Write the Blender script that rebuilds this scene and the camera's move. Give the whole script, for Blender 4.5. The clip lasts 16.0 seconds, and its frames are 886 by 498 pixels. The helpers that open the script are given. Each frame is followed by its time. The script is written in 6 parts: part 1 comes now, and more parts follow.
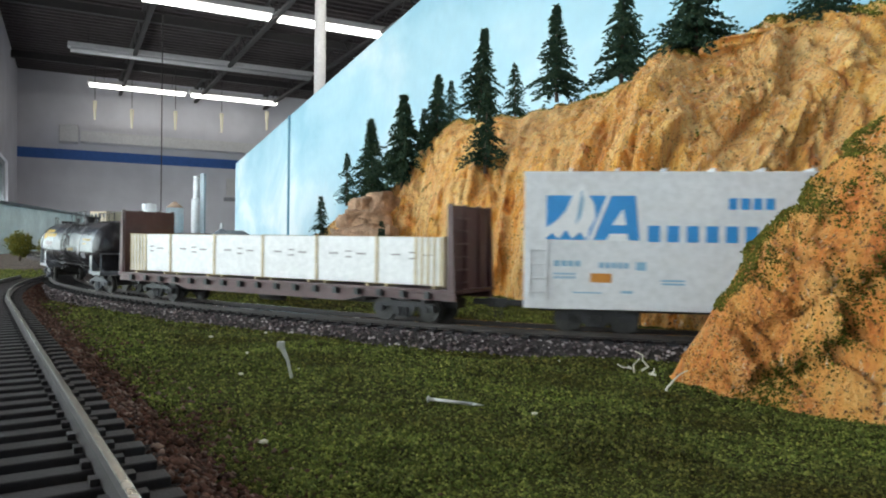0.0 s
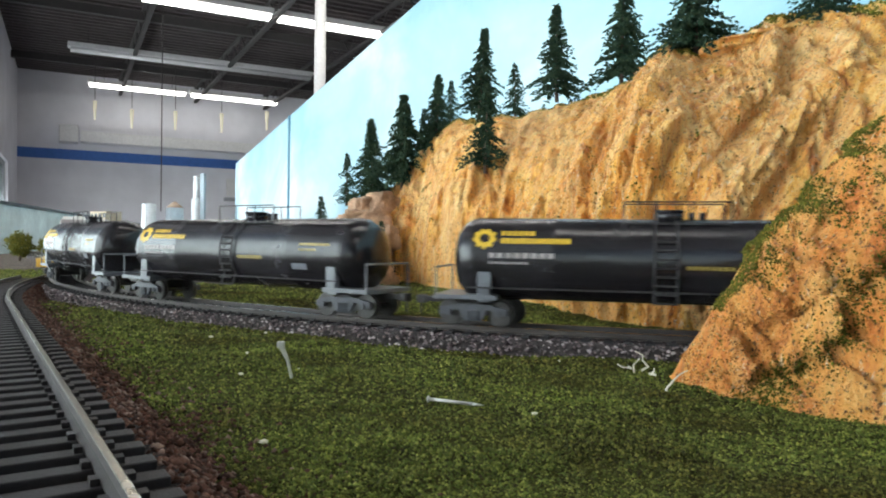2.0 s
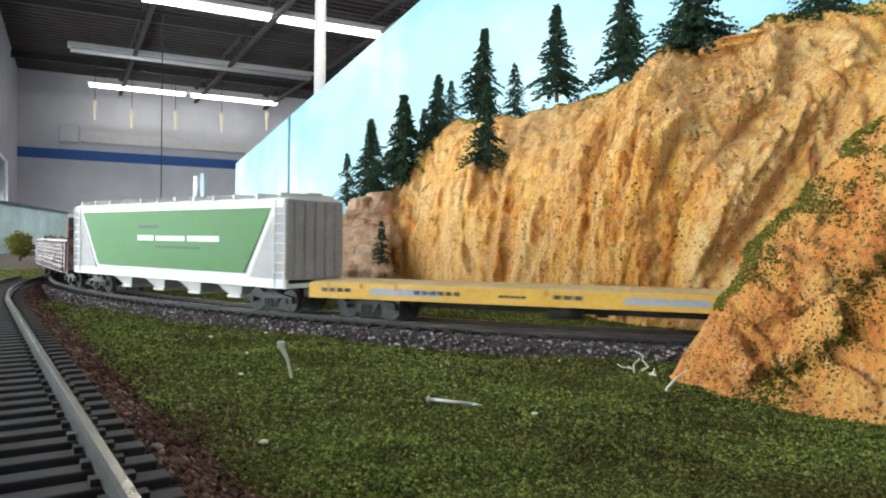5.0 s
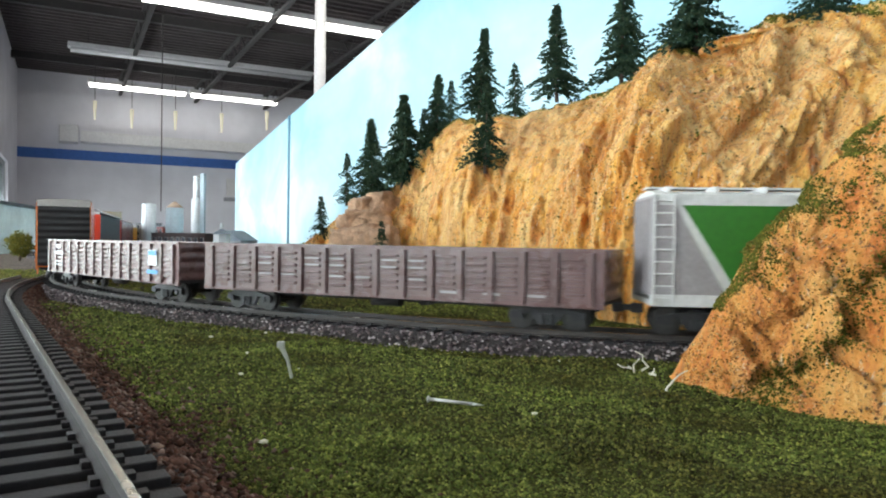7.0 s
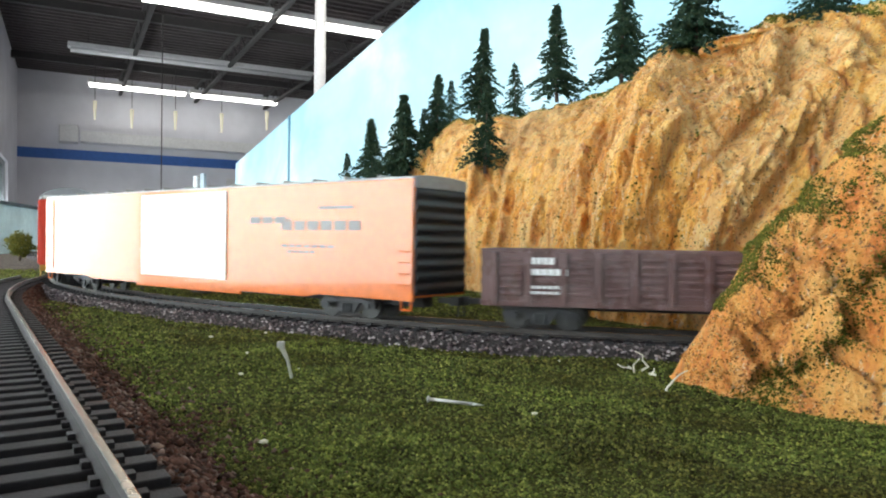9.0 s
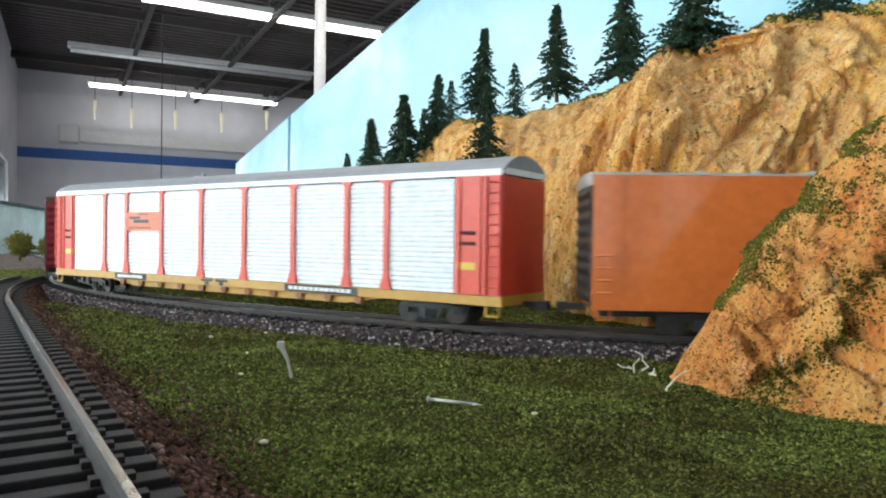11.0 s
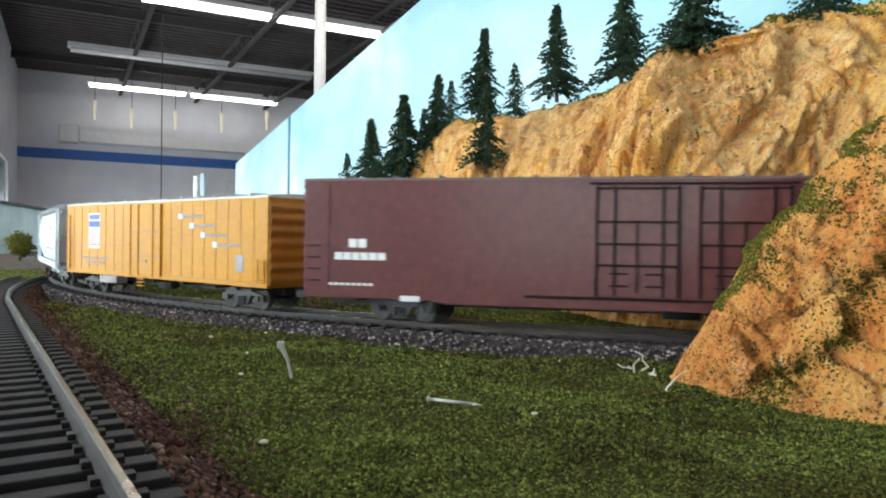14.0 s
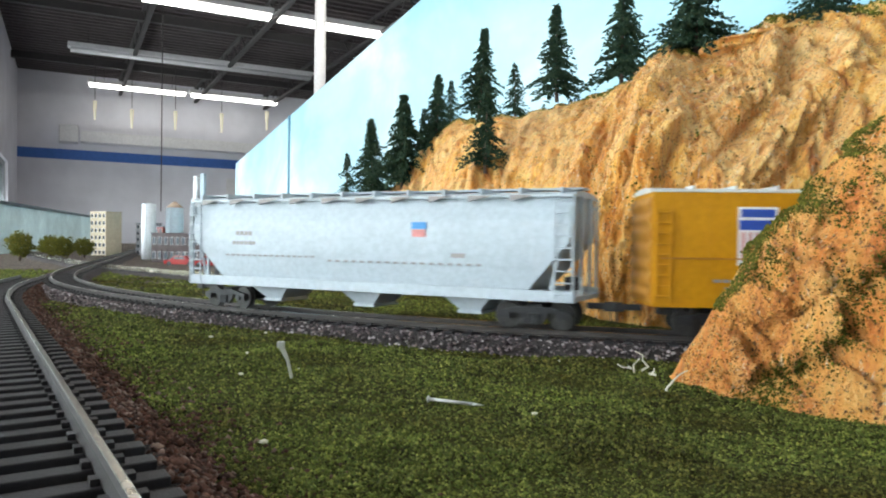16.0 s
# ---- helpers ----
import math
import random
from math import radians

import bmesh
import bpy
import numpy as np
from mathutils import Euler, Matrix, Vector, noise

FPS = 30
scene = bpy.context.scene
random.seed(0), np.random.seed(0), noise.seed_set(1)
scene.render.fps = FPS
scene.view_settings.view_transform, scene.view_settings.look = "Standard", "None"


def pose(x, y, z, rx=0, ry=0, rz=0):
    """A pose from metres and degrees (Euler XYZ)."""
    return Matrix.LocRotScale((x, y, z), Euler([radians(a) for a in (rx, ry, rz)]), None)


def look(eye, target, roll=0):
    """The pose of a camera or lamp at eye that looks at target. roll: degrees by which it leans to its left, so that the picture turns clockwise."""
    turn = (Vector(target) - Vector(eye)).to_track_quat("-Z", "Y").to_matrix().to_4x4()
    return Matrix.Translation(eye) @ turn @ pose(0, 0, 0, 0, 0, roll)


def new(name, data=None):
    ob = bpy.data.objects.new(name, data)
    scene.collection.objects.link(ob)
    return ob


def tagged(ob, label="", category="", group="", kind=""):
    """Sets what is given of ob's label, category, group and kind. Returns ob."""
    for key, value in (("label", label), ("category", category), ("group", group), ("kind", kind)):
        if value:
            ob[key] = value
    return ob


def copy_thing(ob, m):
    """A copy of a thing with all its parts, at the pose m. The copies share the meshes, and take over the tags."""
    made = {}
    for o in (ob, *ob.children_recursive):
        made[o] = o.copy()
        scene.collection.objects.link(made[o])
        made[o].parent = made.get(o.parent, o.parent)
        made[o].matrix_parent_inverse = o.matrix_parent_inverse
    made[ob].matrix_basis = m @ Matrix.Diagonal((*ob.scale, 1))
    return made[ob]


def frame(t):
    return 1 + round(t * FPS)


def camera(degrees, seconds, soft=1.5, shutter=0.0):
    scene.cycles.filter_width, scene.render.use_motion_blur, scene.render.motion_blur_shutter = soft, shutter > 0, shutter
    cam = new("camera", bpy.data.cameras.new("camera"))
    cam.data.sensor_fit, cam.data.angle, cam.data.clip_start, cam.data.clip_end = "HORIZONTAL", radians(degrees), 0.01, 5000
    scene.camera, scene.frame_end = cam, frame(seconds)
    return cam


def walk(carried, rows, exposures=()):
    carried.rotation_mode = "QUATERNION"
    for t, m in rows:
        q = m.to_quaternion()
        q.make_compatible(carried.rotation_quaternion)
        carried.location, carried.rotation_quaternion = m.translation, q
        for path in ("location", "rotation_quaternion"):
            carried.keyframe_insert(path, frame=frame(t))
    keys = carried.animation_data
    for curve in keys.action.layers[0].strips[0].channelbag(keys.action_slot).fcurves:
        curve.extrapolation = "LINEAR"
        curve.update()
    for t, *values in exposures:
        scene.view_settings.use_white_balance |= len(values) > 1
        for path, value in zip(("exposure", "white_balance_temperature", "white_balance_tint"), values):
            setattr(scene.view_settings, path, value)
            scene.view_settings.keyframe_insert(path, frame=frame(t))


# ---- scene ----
# A model railway in a former shop: 1:87 trains on a layout about 1.1 m above the floor.
# Datum: top of the main line's rails at z = 0, the camera over x = y = 0. Parts are modelled in millimetres.
MM = 0.001
cam = camera(64.2, 16.0, soft=2.0, shutter=0.28)
VIEW = look((0, 0, 0.0332), (0, 1, 0.0332 - 0.0116), 0.8)
walk(cam, [(0, VIEW), (16, VIEW)], exposures=[(0, -0.3), (1.2, -0.08), (2.2, 0.12), (4.0, 0.14), (6.5, 0.16), (9.2, 0.2), (11.3, -0.02), (13.2, -0.04), (14.5, 0.12), (16, 0.2)])

# ---- world and light ----
world = bpy.data.worlds.new("world")
scene.world = world
world.use_nodes = True
wn = world.node_tree
sky = wn.nodes.new("ShaderNodeTexSky")
sky.sky_type, sky.sun_disc, sky.sun_elevation, sky.sun_rotation = "NISHITA", False, radians(50), radians(250)
wn.nodes["Background"].inputs["Strength"].default_value = 0.12
wn.links.new(sky.outputs[0], wn.nodes["Background"].inputs["Color"])


def area_lamp(name, m, sx, sy, watts, color):
    data = bpy.data.lights.new(name, "AREA")
    data.shape, data.size, data.size_y, data.energy, data.color = "RECTANGLE", sx, sy, watts, color
    ob = new(name, data)
    ob.matrix_world = m
    return ob


WINDOW_WATTS, TUBE_WATTS = 100, 40


# ---- materials ----
def noise_node(nt, scale, detail=4, rough=0.6, distort=0.0, vec=None):
    n = nt.nodes.new("ShaderNodeTexNoise")
    n.inputs["Scale"].default_value, n.inputs["Detail"].default_value = scale, detail
    n.inputs["Roughness"].default_value, n.inputs["Distortion"].default_value = rough, distort
    if vec:
        nt.links.new(vec, n.inputs["Vector"])
    return n


def ramp_node(nt, fac, stops):
    r = nt.nodes.new("ShaderNodeValToRGB")
    els = r.color_ramp.elements
    while len(els) < len(stops):
        els.new(0.5)
    for e, (pos, col) in zip(els, stops):
        e.position, e.color = pos, (*col, 1)
    nt.links.new(fac, r.inputs["Fac"])
    return r


def mix_node(nt, fac, a, b, blend="MIX"):
    m = nt.nodes.new("ShaderNodeMix")
    m.data_type, m.blend_type = "RGBA", blend
    for key, v in ((0, fac), (6, a), (7, b)):
        if isinstance(v, (int, float)):
            m.inputs[key].default_value = v
        elif isinstance(v, tuple):
            m.inputs[key].default_value = (*v, 1)
        else:
            nt.links.new(v, m.inputs[key])
    return m.outputs[2]


def blank(name):
    m = bpy.data.materials.new(name)
    m.use_nodes = True
    nt = m.node_tree
    co = nt.nodes.new("ShaderNodeTexCoord")
    return m, nt, nt.nodes["Principled BSDF"], co.outputs["Object"]


def bump_node(nt, bsdf, height, strength, dist):
    b = nt.nodes.new("ShaderNodeBump")
    b.inputs["Strength"].default_value, b.inputs["Distance"].default_value = strength, dist
    nt.links.new(height, b.inputs["Height"])
    nt.links.new(b.outputs[0], bsdf.inputs["Normal"])


def paint(name, col, rough=0.45, metal=0.0, vary=0.18, scale=60, bump=0.15, dist=0.0002, dirt=None, coat=0.0, even=1.0):
    """A painted or moulded surface: tone shifts at two scales, some dirt, fine relief."""
    m, nt, b, co = blank(name)
    n1, n2 = noise_node(nt, scale, 5, 0.65, 0, co), noise_node(nt, scale * 9, 3, 0.6, 0, co)
    dark = tuple(c * (1 - vary) for c in col)
    light = tuple(min(1, c * (1 + vary * 0.5)) for c in col)
    c1 = ramp_node(nt, n1.outputs[0], [(0.3, dark), (0.7, light)]).outputs[0]
    r2 = ramp_node(nt, n2.outputs[0], [(0.35, (0.86, 0.86, 0.86)), (0.65, (1, 1, 1))]).outputs[0]
    c2 = mix_node(nt, 1.0, c1, r2, "MULTIPLY")
    if dirt:
        nd = noise_node(nt, scale * 2.3, 6, 0.7, 0.6, co)
        k = ramp_node(nt, nd.outputs[0], [(0.52, (0, 0, 0)), (0.75, (0.55, 0.55, 0.55))]).outputs[0]
        c2 = mix_node(nt, k, c2, dirt)
    nt.links.new(c2, b.inputs["Base Color"])
    rr = nt.nodes.new("ShaderNodeMapRange")
    rr.inputs["To Min"].default_value, rr.inputs["To Max"].default_value = max(0.03, rough - 0.1 * even), min(1, rough + 0.12 * even)
    nt.links.new(n1.outputs[0], rr.inputs["Value"])
    nt.links.new(rr.outputs[0], b.inputs["Roughness"])
    b.inputs["Metallic"].default_value = metal
    b.inputs["Coat Weight"].default_value = coat
    if bump:
        bump_node(nt, b, n2.outputs[0], bump, dist)
    return m


def glow(name, col, strength):
    m, nt, b, co = blank(name)
    b.inputs["Base Color"].default_value = (*col, 1)
    b.inputs["Emission Color"].default_value = (*col, 1)
    b.inputs["Emission Strength"].default_value = strength
    return m


def per_piece(name, cols, rough=0.9, island=True, scale=300):
    """Scattered bits: each one has a tone of its own."""
    m, nt, b, co = blank(name)
    if island:
        rnd = nt.nodes.new("ShaderNodeNewGeometry").outputs["Random Per Island"]
    else:
        rnd = nt.nodes.new("ShaderNodeObjectInfo").outputs["Random"]
    k = len(cols) - 1
    c = ramp_node(nt, rnd, [(i / k, col) for i, col in enumerate(cols)]).outputs[0]
    n = noise_node(nt, scale, 4, 0.6, 0, co)
    r = ramp_node(nt, n.outputs[0], [(0.3, (0.7, 0.7, 0.7)), (0.7, (1.1, 1.1, 1.1))]).outputs[0]
    nt.links.new(mix_node(nt, 1.0, c, r, "MULTIPLY"), b.inputs["Base Color"])
    b.inputs["Roughness"].default_value = rough
    b.inputs["Specular IOR Level"].default_value = 0.15
    return m


def rock_material(name, speckle, stain, grain):
    """Cast plaster rock stained in ochre, rust and cream, with dark grains in the hollows of its texture."""
    m, nt, b, co = blank(name)
    mp = nt.nodes.new("ShaderNodeMapping")
    mp.inputs["Scale"].default_value = (1, 1, 0.24)
    nt.links.new(co, mp.inputs["Vector"])
    big = noise_node(nt, 17, 5, 0.6, 0.7, mp.outputs[0])
    mid = noise_node(nt, 95, 6, 0.7, 0.6, mp.outputs[0])
    fine = noise_node(nt, grain, 4, 0.65, 0.2, co)
    c = ramp_node(nt, big.outputs[0], [(0.33, (0.46, 0.13, 0.016)), (0.40, (0.82, 0.31, 0.036)), (0.46, (0.94, 0.58, 0.16)), (0.51, (0.74, 0.27, 0.09)), (0.57, (0.92, 0.66, 0.32)), (0.66, (0.78, 0.34, 0.16))]).outputs[0]
    c2 = ramp_node(nt, mid.outputs[0], [(0.33, (0.20, 0.055, 0.010)), (0.40, (0.66, 0.22, 0.028)), (0.48, (0.92, 0.50, 0.11)), (0.57, (0.96, 0.74, 0.36)), (0.66, (0.74, 0.27, 0.08))]).outputs[0]
    c = mix_node(nt, 1.0, mix_node(nt, 0.52, c, c2), stain, "MULTIPLY")
    k = ramp_node(nt, fine.outputs[0], [(0.60 - speckle, (0, 0, 0)), (0.66 - speckle * 0.6, (0.9, 0.9, 0.9))]).outputs[0]
    c = mix_node(nt, k, c, (0.085, 0.042, 0.014))
    fine2 = noise_node(nt, 300, 4, 0.7, 0.0, mp.outputs[0])
    k2 = ramp_node(nt, fine2.outputs[0], [(0.62, (0, 0, 0)), (0.69, (0.75, 0.75, 0.75))]).outputs[0]
    c = mix_node(nt, k2, c, (0.84, 0.72, 0.54))
    nt.links.new(c, b.inputs["Base Color"])
    b.inputs["Roughness"].default_value = 0.62
    mixh = nt.nodes.new("ShaderNodeMath")
    mixh.operation = "ADD"
    nt.links.new(mid.outputs[0], mixh.inputs[0])
    nt.links.new(fine.outputs[0], mixh.inputs[1])
    bump_node(nt, b, mixh.outputs[0], 1.0, 0.0036)
    return m


def ground_material():
    m, nt, b, co = blank("turf_and_earth")
    n1, n2, n3 = noise_node(nt, 14, 5, 0.6, 0.3, co), noise_node(nt, 240, 5, 0.7, 0.1, co), noise_node(nt, 900, 3, 0.6, 0, co)
    c = ramp_node(nt, n1.outputs[0], [(0.3, (0.024, 0.022, 0.005)), (0.5, (0.046, 0.050, 0.008)), (0.7, (0.066, 0.068, 0.012))]).outputs[0]
    sep = nt.nodes.new("ShaderNodeSeparateXYZ")
    nt.links.new(co, sep.inputs[0])
    add = nt.nodes.new("ShaderNodeMath")
    add.operation = "MULTIPLY_ADD"
    nt.links.new(n1.outputs[0], add.inputs[0])
    add.inputs[1].default_value = 0.16
    nt.links.new(sep.outputs[0], add.inputs[2])
    k = ramp_node(nt, add.outputs[0], [(0.0, (1, 1, 1)), (1.0, (0, 0, 0))])
    k.color_ramp.elements[0].position, k.color_ramp.elements[1].position = 0.0, 0.03
    shift = nt.nodes.new("ShaderNodeMath")
    shift.operation = "ADD"
    nt.links.new(add.outputs[0], shift.inputs[0])
    shift.inputs[1].default_value = 0.17
    nt.links.new(shift.outputs[0], k.inputs["Fac"])
    earth = ramp_node(nt, n2.outputs[0], [(0.35, (0.075, 0.060, 0.055)), (0.65, (0.19, 0.155, 0.14))]).outputs[0]
    c = mix_node(nt, k.outputs[0], c, earth)
    d = ramp_node(nt, n2.outputs[0], [(0.35, (0.35, 0.32, 0.3)), (0.65, (1.2, 1.2, 1.1))]).outputs[0]
    nt.links.new(mix_node(nt, 1.0, c, d, "MULTIPLY"), b.inputs["Base Color"])
    b.inputs["Roughness"].default_value = 0.95
    b.inputs["Specular IOR Level"].default_value = 0.08
    bump_node(nt, b, n2.outputs[0], 1.0, 0.0012)
    return m


def backdrop_material():
    """Sky-blue painted board with soft white cloud."""
    m, nt, b, co = blank("painted_sky")
    mp = nt.nodes.new("ShaderNodeMapping")
    mp.inputs["Scale"].default_value = (0.6, 1, 1.5)
    nt.links.new(co, mp.inputs["Vector"])
    n = noise_node(nt, 1.5, 5, 0.55, 0.4, mp.outputs[0])
    c = ramp_node(nt, n.outputs[0], [(0.36, (0.29, 0.54, 0.66)), (0.52, (0.44, 0.66, 0.75)), (0.66, (0.72, 0.82, 0.86))]).outputs[0]
    n2 = noise_node(nt, 40, 3, 0.5, 0, co)
    d = ramp_node(nt, n2.outputs[0], [(0.3, (0.95, 0.95, 0.95)), (0.7, (1, 1, 1))]).outputs[0]
    nt.links.new(mix_node(nt, 1.0, c, d, "MULTIPLY"), b.inputs["Base Color"])
    b.inputs["Roughness"].default_value = 0.6
    return m


M_ROCK = rock_material("stained_rock", 0.0, (1.0, 0.95, 0.80), 560)
M_ROCK_NEAR = rock_material("stained_rock_coarse", 0.03, (0.90, 0.66, 0.40), 620)
M_GROUND = ground_material()
M_SKY = backdrop_material()
M_TURF = per_piece("turf_flock", [(0.020, 0.026, 0.006), (0.130, 0.165, 0.032), (0.062, 0.082, 0.014), (0.27, 0.28, 0.062), (0.090, 0.118, 0.020), (0.036, 0.030, 0.010), (0.170, 0.195, 0.040), (0.070, 0.074, 0.016)])
turf_nt = M_TURF.node_tree
turf_bsdf = turf_nt.nodes["Principled BSDF"]
turf_tone = noise_node(turf_nt, 16, 4, 0.6, 0.4, turf_nt.nodes["Texture Coordinate"].outputs["Object"])
turf_ramp = ramp_node(turf_nt, turf_tone.outputs[0], [(0.36, (0.62, 0.48, 0.45)), (0.5, (0.95, 0.95, 0.95)), (0.66, (1.2, 1.25, 1.1))])
turf_nt.links.new(mix_node(turf_nt, 1.0, turf_bsdf.inputs["Base Color"].links[0].from_socket, turf_ramp.outputs[0], "MULTIPLY"), turf_bsdf.inputs["Base Color"])
M_MOSS = per_piece("moss_flock", [(0.075, 0.085, 0.010), (0.15, 0.14, 0.018), (0.055, 0.062, 0.008), (0.22, 0.19, 0.03), (0.09, 0.10, 0.012)])
M_BALLAST = per_piece("grey_ballast", [(0.05, 0.042, 0.045), (0.20, 0.16, 0.165), (0.09, 0.07, 0.075), (0.48, 0.42, 0.42), (0.035, 0.027, 0.028), (0.15, 0.115, 0.12), (0.30, 0.23, 0.22)])
M_BALLAST_RED = per_piece("rusty_ballast", [(0.040, 0.018, 0.012), (0.11, 0.050, 0.034), (0.026, 0.014, 0.011), (0.17, 0.085, 0.060), (0.055, 0.028, 0.020), (0.26, 0.18, 0.15)])
M_BED = paint("ballast_bed", (0.065, 0.052, 0.052), 0.95, vary=0.5, scale=400, bump=1.0, dist=0.001)
M_BED_RED = paint("rusty_bed", (0.020, 0.011, 0.009), 0.95, vary=0.5, scale=400, bump=1.0, dist=0.001)
M_TIE = paint("black_tie_plastic", (0.017, 0.016, 0.018), 0.6, vary=0.3, scale=300, bump=0.4)
M_TIE.node_tree.nodes["Principled BSDF"].inputs["Specular IOR Level"].default_value = 0.35
M_RAIL_WEB = paint("weathered_rail_web", (0.038, 0.030, 0.026), 0.6, vary=0.3, scale=150)
M_SIDING_WEB = paint("tarnished_rail_web", (0.045, 0.040, 0.036), 0.5, metal=0.0, vary=0.35, scale=200)
M_RAIL = paint("nickel_silver", (0.46, 0.42, 0.34), 0.24, metal=1.0, vary=0.12, scale=40, bump=0)
M_NEEDLE = per_piece("fir_needles", [(0.012, 0.030, 0.018), (0.028, 0.058, 0.034), (0.042, 0.066, 0.030), (0.018, 0.042, 0.028)])
M_BARK = paint("bark", (0.07, 0.045, 0.03), 0.9, vary=0.4, scale=300, bump=0.8, dist=0.0006)
M_WALL = paint("white_wall_paint", (0.82, 0.82, 0.87), 0.7, vary=0.05, scale=0.12, bump=0)
M_BLUE = paint("blue_band_paint", (0.05, 0.16, 0.50), 0.6, vary=0.1, scale=1.5, bump=0)
M_CEIL = paint("dark_roof_deck", (0.115, 0.098, 0.098), 0.8, vary=0.3, scale=1.2, bump=0.2, dist=0.01)
M_JOIST = paint("grey_steel_joist", (0.060, 0.056, 0.056), 0.6, vary=0.2, scale=2)
M_WHITE = paint("white_enamel", (0.80, 0.80, 0.80), 0.4, vary=0.05, scale=4, bump=0)
M_FLOOR = paint("grey_carpet", (0.18, 0.18, 0.20), 0.95, vary=0.2, scale=6, bump=0.3, dist=0.003)
M_TUBE = glow("lit_tube", (1.0, 0.98, 0.94), 6)
M_WOOD = paint("bench_timber", (0.35, 0.22, 0.12), 0.7, vary=0.3, scale=12)
M_BLACK = paint("black_paint", (0.015, 0.015, 0.016), 0.5, vary=0.2)
M_ALU = paint("window_aluminium", (0.35, 0.37, 0.38), 0.4, metal=0.6, vary=0.1, scale=10)
mg, ng, bg, _ = blank("window_glass")
bg.inputs["Transmission Weight"].default_value, bg.inputs["Roughness"].default_value, bg.inputs["IOR"].default_value = 1, 0.02, 1.1
bg.inputs["Base Color"].default_value = (0.85, 0.95, 0.93, 1)
M_GLASS = mg


# ---- mesh helpers: coordinates in millimetres ----
def mesh_of(name, bm, material, scale=MM):
    bmesh.ops.scale(bm, vec=(scale,) * 3, verts=bm.verts)
    me = bpy.data.meshes.new(name)
    bm.to_mesh(me)
    bm.free()
    for mt in (material if isinstance(material, (list, tuple)) else [material]):
        me.materials.append(mt)
    return me


def part(name, bm, material, parent=None, label="", m=None, scale=MM):
    """Links a bmesh as one mesh object, under a thing or a part."""
    ob = new(name, mesh_of(name, bm, material, scale))
    if parent:
        ob.parent = parent
    if m is not None:
        ob.matrix_basis = m
    if label:
        ob["label"] = label
    return ob


def empty(name, m=None):
    ob = new(name)
    ob.empty_display_size = 0.01
    if m is not None:
        ob.matrix_basis = m
    return ob


def box(bm, x0, x1, y0, y1, z0, z1, bevel=0.0):
    vs = [bm.verts.new((x, y, z)) for x in (x0, x1) for y in (y0, y1) for z in (z0, z1)]
    fs = [bm.faces.new([vs[i] for i in q]) for q in ((0, 1, 3, 2), (4, 6, 7, 5), (0, 4, 5, 1), (2, 3, 7, 6), (0, 2, 6, 4), (1, 5, 7, 3))]
    if bevel:
        es = list({e for f in fs for e in f.edges})
        bmesh.ops.bevel(bm, geom=es, offset=bevel, segments=2, affect="EDGES", profile=0.6)
    return bm


def cyl(bm, p, q, r, n=12, r2=None):
    """A rod from p to q."""
    p, q = Vector(p), Vector(q)
    z = (q - p).normalized()
    x = z.orthogonal().normalized()
    y = z.cross(x)
    r2 = r if r2 is None else r2
    a = [bm.verts.new(p + (x * math.cos(2 * math.pi * i / n) + y * math.sin(2 * math.pi * i / n)) * r) for i in range(n)]
    b = [bm.verts.new(q + (x * math.cos(2 * math.pi * i / n) + y * math.sin(2 * math.pi * i / n)) * r2) for i in range(n)]
    for i in range(n):
        f = bm.faces.new((a[i], a[(i + 1) % n], b[(i + 1) % n], b[i]))
        f.smooth = n > 8
    bm.faces.new(a[::-1])
    bm.faces.new(b)
    return bm


def prism(bm, outline, y0, y1):
    """An outline in x, z pushed through from y0 to y1."""
    a = [bm.verts.new((x, y0, z)) for x, z in outline]
    b = [bm.verts.new((x, y1, z)) for x, z in outline]
    n = len(a)
    bm.faces.new(a)
    bm.faces.new(b[::-1])
    for i in range(n):
        bm.faces.new((a[i], b[i], b[(i + 1) % n], a[(i + 1) % n]))
    bmesh.ops.recalc_face_normals(bm, faces=bm.faces)
    return bm


def grid_mesh(name, P, material, smooth=True):
    """A sheet from an array of points (rows, columns, 3) in metres."""
    r, c = P.shape[:2]
    i = np.arange(r * c).reshape(r, c)
    q = np.stack([i[:-1, :-1], i[:-1, 1:], i[1:, 1:], i[1:, :-1]], -1).reshape(-1, 4)
    me = bpy.data.meshes.new(name)
    me.from_pydata(P.reshape(-1, 3).tolist(), [], q.tolist())
    me.polygons.foreach_set("use_smooth", [smooth] * len(me.polygons))
    me.materials.append(material)
    return new(name, me)


